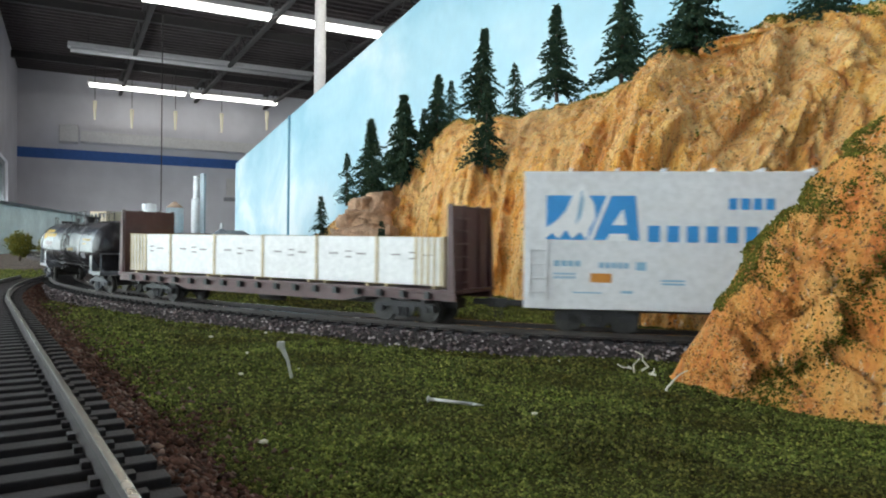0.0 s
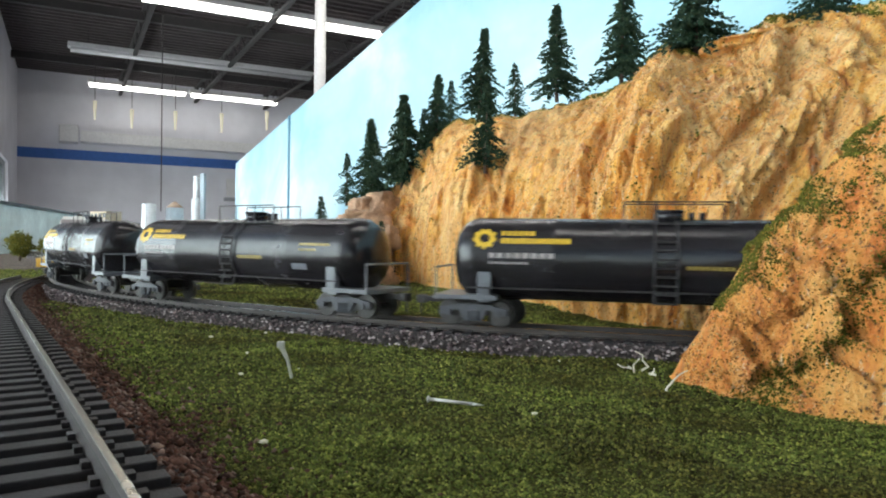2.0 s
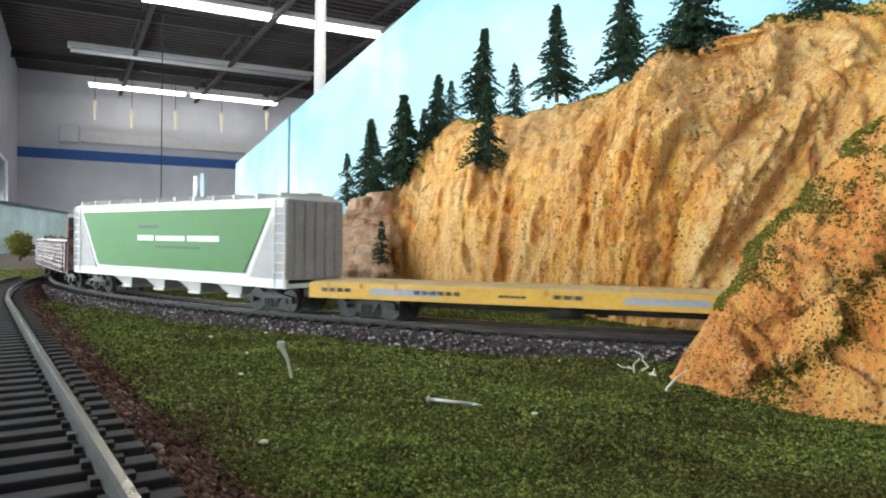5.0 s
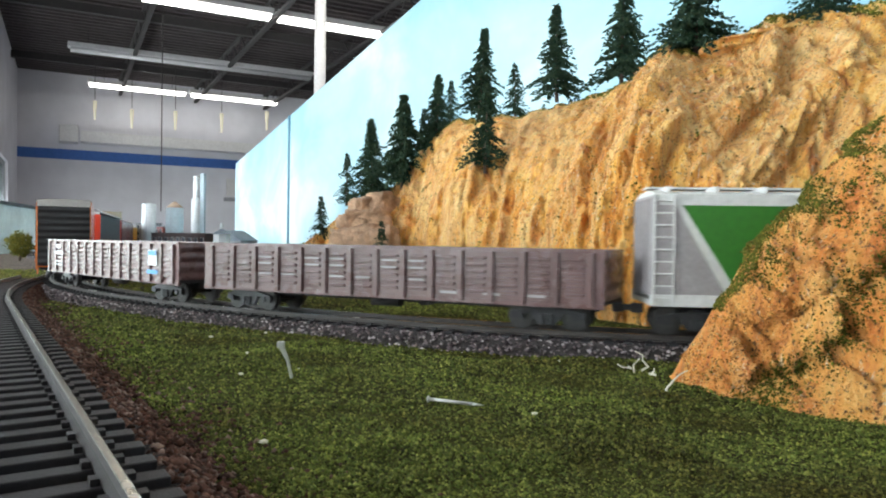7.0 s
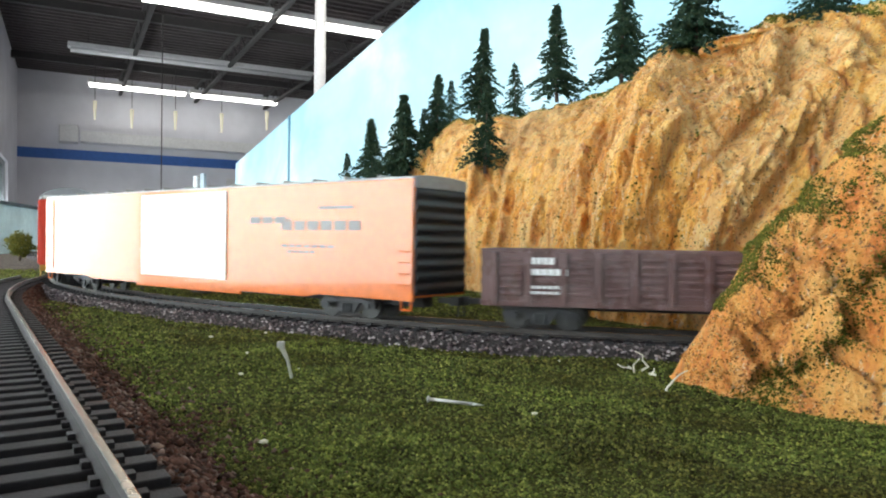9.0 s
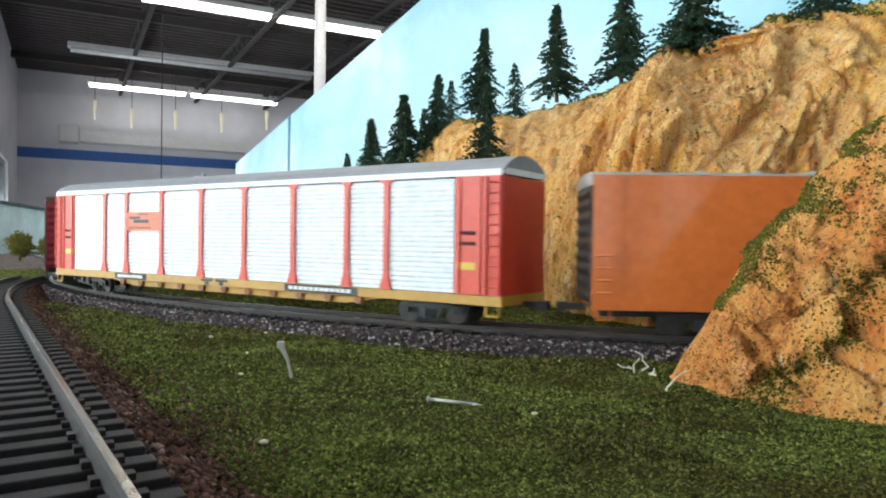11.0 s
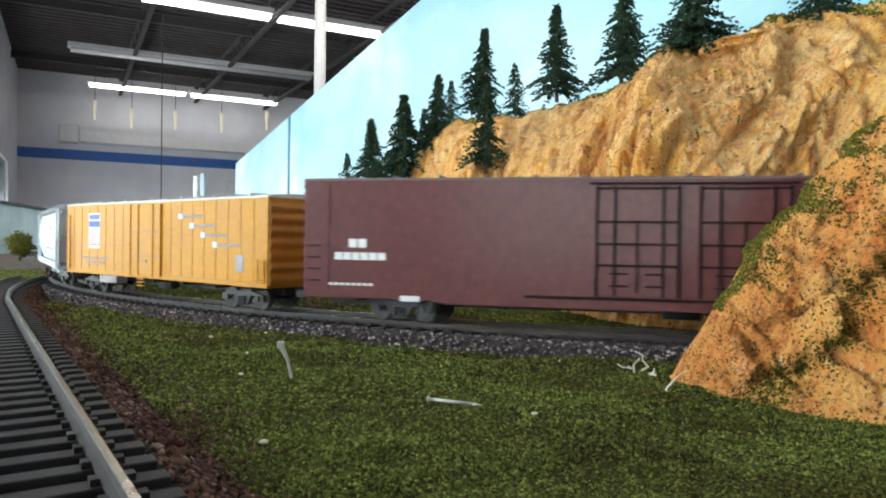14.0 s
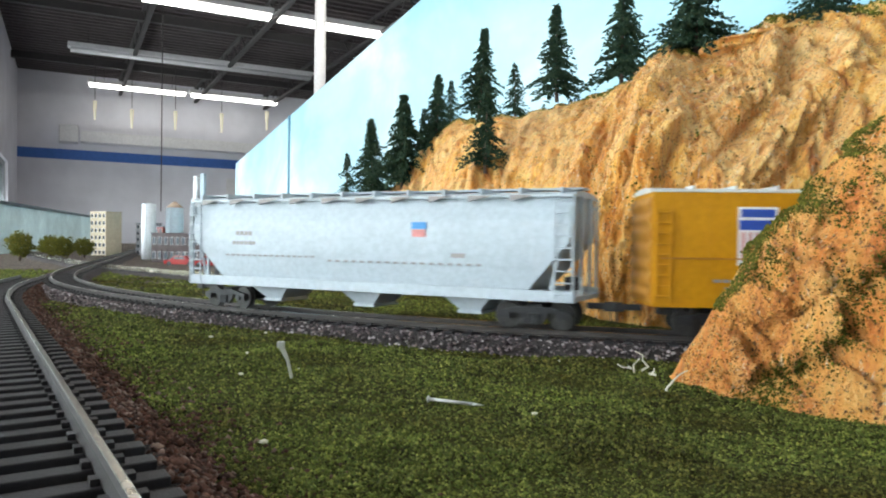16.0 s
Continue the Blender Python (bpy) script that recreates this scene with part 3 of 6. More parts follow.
pts = []
for _ in range(150000):
    i, j = rng.integers(0, nu2 - 40), rng.integers(0, int(nv2 * 0.8))
    x, _, z = Q[j, i]
    v = j / (nv2 - 1)
    patch = noise.noise(Vector((x / 7, z / 7, 2.0)))
    upper = min(1, max(0, (z - 16 - 0.25 * (x - 80)) / 22)) * (0.5 + v)
    want = 0.9 * near_the_cleft(x, z, 4.0) * (patch > -0.45) + upper * (0.05 + 0.6 * (patch > 0.0)) + 0.75 * (0.62 < v < 0.76 and z > 14 and patch > -0.35) + 0.8 * (v < 0.035) + 0.006
    if rng.random() < want:
        pts.append(on_mound(i, j) + rng.normal(0, 0.3, 3))
C = np.array(pts) * MM
G = np.array([on_mound(rng.integers(0, nu2 - 40), rng.integers(1, int(nv2 * 0.78))) for _ in range(22000)]) * MM
M_COARSE = per_piece("coarse_rock_grit", [(0.55, 0.17, 0.03), (0.82, 0.42, 0.11), (0.30, 0.085, 0.02), (0.74, 0.30, 0.06), (0.05, 0.03, 0.015), (0.66, 0.24, 0.045), (0.10, 0.05, 0.02), (0.88, 0.62, 0.30), (0.42, 0.13, 0.025)], 0.75)
tagged(scatter("mound_grit", G, (0.12 + 0.34 * rng.random(len(G)) ** 2) * MM, M_COARSE, rng, 0.7), "coarse ochre, cream and rust grit on the rock mound", "grit", kind="stuff")
tagged(scatter("mound_moss", C, rng.uniform(0.22, 0.5, len(C)) * MM, M_MOSS, rng, 0.8), "green foam moss in bands on the rock mound", "moss", kind="stuff")


# ---- conifers ----
def conifer(x, y, z, h, seed, label, fat=1.0):
    r = random.Random(seed)
    root = empty("conifer", pose(x * MM, y * MM, (z - 3) * MM, r.uniform(-3, 3), r.uniform(-3, 3), r.uniform(0, 360)))
    bm = bmesh.new()
    cyl(bm, (0, 0, 0), (0, 0, h), h * 0.022, 8, h * 0.003)
    part("trunk", bm, M_BARK, root)
    V, F = [], []
    tiers = max(10, int(h / 5.4))
    for i in range(tiers):
        f = (i + 0.5) / tiers
        zz = h * (0.10 + 0.88 * f)
        reach = h * 0.285 * fat * (1 - f) ** 1.05 * r.uniform(0.72, 1.2) + h * 0.008
        for b_ in range(int(r.randint(10, 14) * max(1, fat))):
            an = r.uniform(0, 6.283)
            ln = reach * r.uniform(0.65, 1.12)
            lift = r.uniform(-0.032, 0.032) * h
            if r.random() < 0.08:
                continue
            steps = max(3, int(ln / 2.6))
            for k_ in range(steps):
                g = (k_ + 0.6) / steps
                cx, cy, cz = math.cos(an) * ln * g, math.sin(an) * ln * g, zz + lift - ln * 0.36 * g * g + r.uniform(-1.2, 1.2)
                for _t in range(4):
                    ta = an + r.uniform(-1.3, 1.3)
                    tl = h * 0.040 * r.uniform(0.7, 1.5) * (1.1 - 0.4 * g)
                    tw = tl * 0.34
                    dx, dy, dz = math.cos(ta) * tl, math.sin(ta) * tl, r.uniform(-0.7, 0.35) * tl
                    nx, ny = -math.sin(ta) * tw, math.cos(ta) * tw
                    k0 = len(V)
                    V += [(cx + nx, cy + ny, cz), (cx - nx, cy - ny, cz), (cx + dx, cy + dy, cz + dz), (cx + dx * 0.4, cy + dy * 0.4, cz + tw * 0.9)]
                    F += [(k0, k0 + 2, k0 + 3), (k0 + 1, k0 + 3, k0 + 2), (k0, k0 + 3, k0 + 1)]
    me = bpy.data.meshes.new("crown")
    me.from_pydata([(a * MM, b * MM, c * MM) for a, b, c in V], [], F)
    me.materials.append(M_NEEDLE)
    new("crown", me).parent = root
    return tagged(root, label, "tree", group="conifers on the cliff")


def on_cliff(bearing, rise):
    """The place on the rock face that lies that far round and that far up from the camera's height."""
    q = CL[:nv].reshape(-1, 3)
    k_ = np.argmin((q[:, 0] / q[:, 1] - bearing) ** 2 + ((q[:, 2] - 33) / q[:, 1] - rise) ** 2)
    return float(q[k_, 0]), float(q[k_, 1]) - 4, float(q[k_, 2])


for i, (x, y, z, h, fat) in enumerate([
        (-128, 750, 30, 52, 1.3), (-110, 800, 74, 60, 1.1), (-79, 790, 76, 95, 1.25), (-46, 780, 92, 104, 1.35), (-10, 790, 130, 92, 1.35), (-26, 815, 122, 66, 1.0),
        (6, 790, 160, 55, 1.25), (*on_cliff(0.057, 0.100), 74, 1.35), (36, 750, 166, 96, 1.2), (73, 735, 161, 61, 1.25), (101, 640, 163, 88, 1.2), (149, 600, 168, 92, 1.25),
        (181, 512, 171, 86, 1.6), (249, 468, 177, 67, 1.6), (-57, 650, 4, 50, 1.2)]):
    conifer(x, y, z, h, 20 + i, "dark green model fir tree on the ochre cliff" if i not in (0, 14) else "small dark green model fir at the cliff foot", fat)

# ---- painted sky boards ----
B_DIR = Vector((-0.38, 0.925, 0)).normalized()


def sky_board(a, b, label):
    p = Vector((-0.048, 1.76, 0))
    bm = bmesh.new()
    box(bm, a + 0.003, b - 0.003, 0, 0.012, -0.05, 0.633, 0.001)
    ang = math.atan2(B_DIR.y, B_DIR.x)
    ob = part("sky_backdrop", bm, M_SKY, None, "", Matrix.Translation(p) @ Matrix.Rotation(ang, 4, "Z"), 1.0)
    return tagged(ob, label, "backdrop", kind="structure")


for a, b in ((-2.7, 1.83), (1.83, 4.28)):
    sky_board(a, b, "sky-blue painted backdrop board with soft clouds")

bm = bmesh.new()
box(bm, 1.818, 1.842, 0.012, 0.020, -0.05, 0.633)
box(bm, 1.818, 1.842, -0.008, 0.0, -0.05, 0.633)
tagged(part("trim_joint", bm, paint("blue_joint_strip", (0.16, 0.36, 0.48), 0.6), None, "", Matrix.Translation((-0.048, 1.76, 0)) @ Matrix.Rotation(math.atan2(B_DIR.y, B_DIR.x), 4, "Z"), 1.0), "blue strip over the backdrop joint", "trim", kind="structure")

# ---- the room ----
ROOM = Matrix(((0.883, -0.469, 0, -8.7), (0.469, 0.883, 0, 14.4), (0, 0, 1, 0), (0, 0, 0, 1)))
RX, RY, FLOOR, CEIL = 24.0, -28.0, -1.1, 3.45


def room_box(name, x0, x1, y0, y1, z0, z1, material, label, category, bevel=0.0):
    bm = bmesh.new()
    box(bm, x0, x1, y0, y1, z0, z1, bevel)
    ob = part(name, bm, material, None, "", ROOM, 1.0)
    return tagged(ob, label, category, kind="structure")


room_box("floor", -0.2, RX + 0.2, RY - 0.2, 0.2, FLOOR - 0.1, FLOOR, M_FLOOR, "grey carpeted shop floor", "floor")
room_box("wall_north", -0.2, RX + 0.2, 0, 0.2, FLOOR, CEIL, M_WALL, "white painted back wall", "wall")
room_box("wall_south", -0.2, RX + 0.2, RY - 0.2, RY, FLOOR, CEIL, M_WALL, "white painted wall", "wall")
room_box("wall_east", RX, RX + 0.2, RY, 0, FLOOR, CEIL, M_WALL, "white painted wall", "wall")
room_box("trim_blue", 0.0, RX, -0.012, -0.002, 1.63, 1.84, M_BLUE, "blue painted band along the back wall", "trim")
WZ0, WZ1 = -0.35, 1.30
room_box("wall_west_sill", -0.2, 0, RY, 0, FLOOR, WZ0, M_WALL, "white wall below the windows", "wall")
room_box("wall_west_head", -0.2, 0, RY, 0, WZ1, CEIL, M_WALL, "white wall above the windows", "wall")
nwin = 8
wl = 2.6
for i in range(nwin):
    y1 = -2.4 - i * 3.0
    y0 = y1 - wl
    room_box("wall_west_pier", -0.2, 0, y1, y1 + 0.4 if i else 0, WZ0, WZ1, M_WALL, "white pier between windows", "wall")
    root = empty("window_%d" % (i + 1), ROOM.copy())
    for (a0, a1, b0, b1, c0, c1) in ((-0.12, -0.05, y0, y1, WZ0, WZ0 + 0.06), (-0.12, -0.05, y0, y1, WZ1 - 0.06, WZ1), (-0.12, -0.05, y0, y0 + 0.06, WZ0 + 0.06, WZ1 - 0.06), (-0.12, -0.05, y1 - 0.06, y1, WZ0 + 0.06, WZ1 - 0.06), (-0.12, -0.05, (y0 + y1) / 2 - 0.03, (y0 + y1) / 2 + 0.03, WZ0 + 0.06, WZ1 - 0.06)):
        bm = bmesh.new()
        box(bm, a0, a1, b0, b1, c0, c1)
        part("window_frame", bm, M_ALU, root, scale=1.0)
    for b0, b1 in ((y0 + 0.06, (y0 + y1) / 2 - 0.03), ((y0 + y1) / 2 + 0.03, y1 - 0.06)):
        bm = bmesh.new()
        box(bm, -0.09, -0.084, b0, b1, WZ0 + 0.06, WZ1 - 0.06)
        g = part("pane", bm, M_GLASS, root, scale=1.0)
        g.visible_shadow = False
    tagged(root, "aluminium framed shop window", "window", kind="structure")
room_box("wall_west_end", -0.2, 0, RY, -2.4 - (nwin - 1) * 3.0 - wl, WZ0, WZ1, M_WALL, "white wall end", "wall")
# daylight from the bright forecourt, strongest in the two windows beside the layout
for ya, yb, k in ((-2.5, -11.0, 1.3), (-11.4, -16.95, 1.35), (-17.4, -25.9, 0.35)):
    area_lamp("window_daylight", ROOM @ Matrix.Translation((-0.16, (ya + yb) / 2, 0.22)) @ Matrix.Rotation(radians(-90), 4, "Y"), 0.9, ya - yb, WINDOW_WATTS * k * (ya - yb) / 8.0, (0.93, 0.97, 1.0))
bm = bmesh.new()
box(bm, -200, 200, -200, 200, -1.4, -1.3)
tagged(part("outdoor_ground", bm, M_BED, None, "", None, 1.0), "grey paved ground outside the shop", "ground", kind="structure")

# ceiling: dark deck with ribs and open joists in one mesh
bm = bmesh.new()
box(bm, -0.2, RX + 0.2, RY - 0.2, 0.2, CEIL, CEIL + 0.15)
for i in range(150):
    y = -0.12 - i * 0.185
    box(bm, 0, RX, y - 0.035, y + 0.035, CEIL - 0.04, CEIL + 0.01)
ceiling = tagged(part("ceiling", bm, M_CEIL, None, "", ROOM, 1.0), "dark ribbed metal roof deck", "ceiling", kind="structure")


def joist(x):
    bm = bmesh.new()
    for z in (CEIL - 0.07, CEIL - 0.36):
        box(bm, x - 0.03, x + 0.03, RY, -0.02, z - 0.025, z + 0.025)
    n_ = 44
    for i in range(n_):
        y0 = RY + (-0.05 - RY) * i / n_
        y1 = RY + (-0.05 - RY) * (i + 0.5) / n_
        y2 = RY + (-0.05 - RY) * (i + 1) / n_
        cyl(bm, (x, y0, CEIL - 0.36), (x, y1, CEIL - 0.07), 0.012, 5)
        cyl(bm, (x, y1, CEIL - 0.07), (x, y2, CEIL - 0.36), 0.012, 5)
    return tagged(part("roof_joist", bm, M_JOIST, None, "", ROOM, 1.0), "grey open web steel roof joist", "joist", group="roof joists")


for i in range(9):
    joist(1.9 + i * 1.55)
for y in (-1.9, -5.4, -9.0):
    bm = bmesh.new()
    box(bm, 0, RX, y - 0.05, y + 0.05, CEIL - 0.22, CEIL - 0.1)
    tagged(part("roof_beam", bm, M_JOIST, None, "", ROOM, 1.0), "grey steel roof beam", "beam", group="roof beams")


def strip_light(x0, x1, y, z, lit=True):
    root = empty("strip_light", ROOM @ Matrix.Translation((x0, y, z)))
    ln = x1 - x0
    bm = bmesh.new()
    box(bm, 0, ln, -0.10, 0.10, 0.05, 0.13, 0.01)
    part("housing", bm, M_WHITE, root, scale=1.0)
    for s in (-0.06, 0.06):
        bm = bmesh.new()
        cyl(bm, (0.04, s, 0.015), (ln - 0.04, s, 0.015), 0.028, 10)
        part("tube", bm, M_TUBE if lit else M_WHITE, root, "glowing fluorescent tube" if lit else "unlit fluorescent tube", scale=1.0)
    for s in (0.3, ln - 0.3):
        bm = bmesh.new()
        cyl(bm, (s, 0, 0.13), (s, 0, CEIL - z), 0.006, 5)
        part("hanger", bm, M_JOIST, root, scale=1.0)
    return tagged(root, "lit fluorescent strip light under the roof" if lit else "unlit fluorescent strip light under the roof", "light fixture", group="strip lights")


LZ = 3.05
for y, lit, spans in ((-0.9, True, ((1.25, 3.15), (3.2, 5.1), (6.2, 8.1))), (-3.75, False, ((0.9, 5.0),)), (-7.05, True, ((1.7, 3.4), (3.45, 5.2), (5.3, 6.6)))):
    for a, b in spans:
        strip_light(a, b, y, LZ, lit)
for y in (-10.4, -13.8, -17.2, -20.6):
    for a in (0.8, 2.8, 4.8):
        strip_light(a, a + 1.9, y, LZ)
    area_lamp("tube_light", ROOM @ Matrix.Translation((3.75, y, LZ - 0.04)), 5.8, 0.2, TUBE_WATTS, (1.0, 0.97, 0.92))
for y in (-7.05,):
    area_lamp("tube_light", ROOM @ Matrix.Translation((3.5, y, LZ - 0.04)), 4.5, 0.2, TUBE_WATTS, (1.0, 0.97, 0.92))

# steel post behind the boards
bm = bmesh.new()
cyl(bm, (0, 0, FLOOR), (0, 0, CEIL), 0.06, 24)
tagged(part("post", bm, M_WHITE, None, "", pose(-1.33, 7.5, 0), 1.0), "white painted round steel post", "post", kind="structure")


def pendant(x, y, z):
    root = empty("pendant_lamp", pose(x, y, z))
    bm = bmesh.new()
    cyl(bm, (0, 0, 0.3), (0, 0, CEIL - z), 0.006, 5)
    part("cord", bm, M_JOIST, root, scale=1.0)
    bm = bmesh.new()
    cyl(bm, (0, 0, -0.08), (0, 0, 0.26), 0.012, 10, 0.032)
    part("shade", bm, M_PEND, root, "warm glass shade", scale=1.0)
    return tagged(root, "slim hanging lamp with a warm glass shade", "lamp", group="hanging lamps")


M_PEND = glow("warm_shade", (0.95, 0.85, 0.62), 0.35)
for px, y, z in ((-6.43, 13.0, 2.25), (-5.75, 13.0, 2.1), (-4.95, 13.0, 2.08), (-4.1, 13.0, 2.05), (-3.27, 13.0, 2.1)):
    pendant(px, y, z)
room_box("wall_duct", 1.15, 6.2, -0.4, -0.1, 1.98, 2.2, M_WHITE, "long white duct on the back wall", "duct")
bm = bmesh.new()
box(bm, 0.75, 1.1, -0.45, -0.02, 1.95, 2.3, 0.02)
cyl(bm, (0.92, -0.46, 2.12), (0.92, -0.44, 2.12), 0.12, 16)
tagged(part("unit_heater", bm, M_WHITE, None, "", ROOM, 1.0), "white box heater with a round fan grille on the wall", "heater")
bm = bmesh.new()
cyl(bm, (0, 0, 0.25), (0, 0, CEIL), 0.005, 6)
tagged(part("hanging_cable", bm, M_JOIST, None, "", pose(-2.4, 6.0, 0), 1.0), "thin grey power cable hanging from the roof", "cable")


# ---- town scenery at the far end of the layout ----
M_SILO = paint("white_silo_paint", (0.74, 0.76, 0.78), 0.4, vary=0.08, scale=20)
M_SILO2 = paint("pale_blue_silo", (0.42, 0.50, 0.55), 0.45, vary=0.12, scale=20)
M_TANROOF = paint("tan_roof", (0.42, 0.30, 0.22), 0.7, vary=0.2, scale=30)
M_SOOT = paint("dark_brown_brick", (0.055, 0.035, 0.035), 0.8, vary=0.4, scale=60, bump=0.5)
M_BRICK = paint("red_brick", (0.26, 0.07, 0.055), 0.8, vary=0.3, scale=80, bump=0.5)
M_BEIGE = paint("beige_plaster", (0.55, 0.46, 0.33), 0.7, vary=0.15, scale=20)
M_CONC = paint("grey_concrete", (0.36, 0.37, 0.40), 0.8, vary=0.2, scale=25)
M_SLATE = paint("slate_roof", (0.20, 0.24, 0.28), 0.7, vary=0.2, scale=60)
M_PANE = paint("dark_window", (0.05, 0.06, 0.075), 0.15, vary=0.1)
M_CARRED = paint("red_car_paint", (0.42, 0.03, 0.03), 0.2, vary=0.1, coat=0.5)
GZ0 = -8.5


def silo(x, y, r, top, mat, cone, label):
    root = empty("silo", pose(x * MM, y * MM, GZ0 * MM))
    h = top - GZ0
    bm = bmesh.new()
    cyl(bm, (0, 0, 0), (0, 0, h), r, 28)
    part("drum", bm, mat, root)
    for i in range(5):
        bm = bmesh.new()
        z = h * (i + 1) / 6
        cyl(bm, (0, 0, z - 0.4), (0, 0, z + 0.4), r + 0.35, 28)
        part("hoop", bm, mat, root)
    bm = bmesh.new()
    cyl(bm, (0, 0, h), (0, 0, h + cone), r + 0.8, 28, r * 0.15)
    part("roof", bm, M_TANROOF if cone > 4 else mat, root)
    bm = bmesh.new()
    for s in (-1.2, 1.2):
        cyl(bm, (s, -r - 0.8, 0), (s, -r - 0.8, h), 0.25, 5)
    part("ladder", bm, M_CONC, root)
    return tagged(root, label, "silo", group="grain silos")


def building(name, x, y, w, d, h, wall, roofm, gable, cols, rows_, label, category="building", yaw=-20, chimney=False):
    root = empty(name, pose(x * MM, y * MM, GZ0 * MM, 0, 0, yaw))
    bm = bmesh.new()
    box(bm, -w / 2, w / 2, -d / 2, d / 2, 0, h, 0.3)
    part("wall", bm, wall, root)
    bm = bmesh.new()
    if gable:
        prism(bm, [(-w / 2 - 1.5, h), (0, h + gable), (w / 2 + 1.5, h), (w / 2 + 1.5, h + 0.8), (0, h + gable + 1.0), (-w / 2 - 1.5, h + 0.8)], -d / 2 - 1.5, d / 2 + 1.5)
        prism(bm, [(-w / 2 + 0.2, h - 0.1), (w / 2 - 0.2, h - 0.1), (0, h + gable - 0.2)], -d / 2 + 0.1, d / 2 - 0.1)
    else:
        box(bm, -w / 2 - 0.8, w / 2 + 0.8, -d / 2 - 0.8, d / 2 + 0.8, h, h + 1.6, 0.2)
    rf = part("roof", bm, roofm, root)
    if chimney:
        bm = bmesh.new()
        box(bm, w * 0.2, w * 0.2 + 4, -2, 2, h, h + gable + 9)
        part("chimney", bm, M_BRICK, rf)
    for i in range(cols):
        for j in range(rows_):
            wx, wz = -w / 2 + w * (i + 0.5) / cols, h * (j + 0.5) / rows_
            sx, sz = w / cols * 0.26, h / rows_ * 0.24
            bm = bmesh.new()
            box(bm, wx - sx - 0.4, wx + sx + 0.4, -d / 2 - 0.5, -d / 2 + 0.3, wz - sz - 0.4, wz + sz + 0.4)
            wd = part("window", bm, M_WHITE, root)
            bm = bmesh.new()
            box(bm, wx - sx, wx + sx, -d / 2 - 0.8, -d / 2 - 0.45, wz - sz, wz + sz)
            part("pane", bm, M_PANE, wd)
    return tagged(root, label, category)


silo(-542, 1300, 12.5, 93, M_SILO, 2, "white cylindrical grain silo in the model town")
silo(-506, 1330, 16, 88, M_SILO2, 12, "pale blue silo with a tan cone roof")
# tall white tower with a slimmer upper stage
tower = empty("elevator_tower", pose(-0.490, 1.400, GZ0 * MM))
for nm, r, z0, z1 in (("lower_stage", 9.5, 0, 118), ("upper_stage", 6.0, 118, 158), ("head_house", 6.4, 158, 163)):
    bm = bmesh.new()
    cyl(bm, (0, 0, z0), (0, 0, z1), r, 24, r * 0.97)
    part(nm, bm, M_SILO, tower)
bm = bmesh.new()
box(bm, 9, 17, -5, 5, 0, 168, 0.5)
part("leg_casing", bm, M_SILO2, tower, "pale blue elevator leg")
tagged(tower, "tall white elevator tower with a pale blue leg", "tower")
building("factory", -425, 1170, 104, 44, 47, M_SOOT, M_SOOT, 0, 9, 2, "dark brown brick factory with many small windows", yaw=-18)
building("apartment_block", -716, 1500, 46, 40, 92, M_BEIGE, M_TANROOF, 0, 4, 6, "beige plaster block with window rows", yaw=-24)
building("warehouse", -372, 1260, 62, 50, 36, M_CONC, M_SLATE, 18, 5, 1, "grey gabled warehouse in the model town", yaw=-18)
building("town_house", -650, 1560, 40, 34, 70, M_CONC, M_SLATE, 0, 3, 5, "grey flat-roofed town building", yaw=-22)
building("shop_building", -600, 1500, 44, 34, 62, M_BRICK, M_SLATE, 0, 4, 4, "red brick town building with flat roof", yaw=-22)
building("depot", -331, 1050, 34, 26, 22, M_BRICK, M_SLATE, 6, 3, 1, "small red brick depot with a slate roof", yaw=-18)
cup = empty("signal_cabin", pose(-0.333, 1.062, (GZ0 + 29) * MM))
bm = bmesh.new()
cyl(bm, (0, 0, -29), (0, 0, 18), 12.5, 8)
part("cabin", bm, M_SILO, cup)
bm = bmesh.new()
cyl(bm, (0, 0, 18), (0, 0, 26), 16, 8, 2)
part("roof", bm, M_SLATE, cup)
bm = bmesh.new()
cyl(bm, (0, 0, 26), (0, 0, 34), 2.5, 8)
part("finial", bm, M_SILO, cup)
tagged(cup, "white octagonal cabin with a dark roof beside the depot", "cabin")


def model_car(x, y, yaw, mat, label):
    root = empty("car", pose(x * MM, y * MM, GZ0 * MM, 0, 0, yaw))
    bm = bmesh.new()
    prism(bm, [(-25, 3), (-25, 8.5), (-15, 9.5), (-9, 15), (8, 15), (14, 9.5), (24, 8), (25, 3)], -9, 9)
    bmesh.ops.bevel(bm, geom=list(bm.edges), offset=0.8, segments=2, affect="EDGES")
    part("body", bm, mat, root)
    for x0, x1 in ((-8, -0.6), (0.2, 8.5)):
        bm = bmesh.new()
        prism(bm, [(x0 - 1, 10.2), (x0, 14), (x1 - 1, 14), (x1 + 1, 10.2)], -9.2, -8.9)
        part("window", bm, M_PANE, root)
    for wx in (-16, 16):
        for wy in (-9.2, 7.2):
            bm = bmesh.new()
            cyl(bm, (wx, wy, 3.7), (wx, wy + 2, 3.7), 3.7, 14)
            part("wheel", bm, M_BLACK, root)
    for hy in (-6, 6):
        bm = bmesh.new()
        cyl(bm, (24.6, hy, 6.2), (25.3, hy, 6.2), 1.3, 10)
        part("headlight", bm, M_SILO, root)
    return tagged(root, label, "car", group="model cars")


model_car(-372, 1010, -12, M_CARRED, "red model saloon car parked on the dirt")
model_car(-322, 985, 8, M_CARRED, "dark red model car parked beside the depot")
model_car(-172, 770, -150, M_BLACK, "black model car parked at the cliff foot")


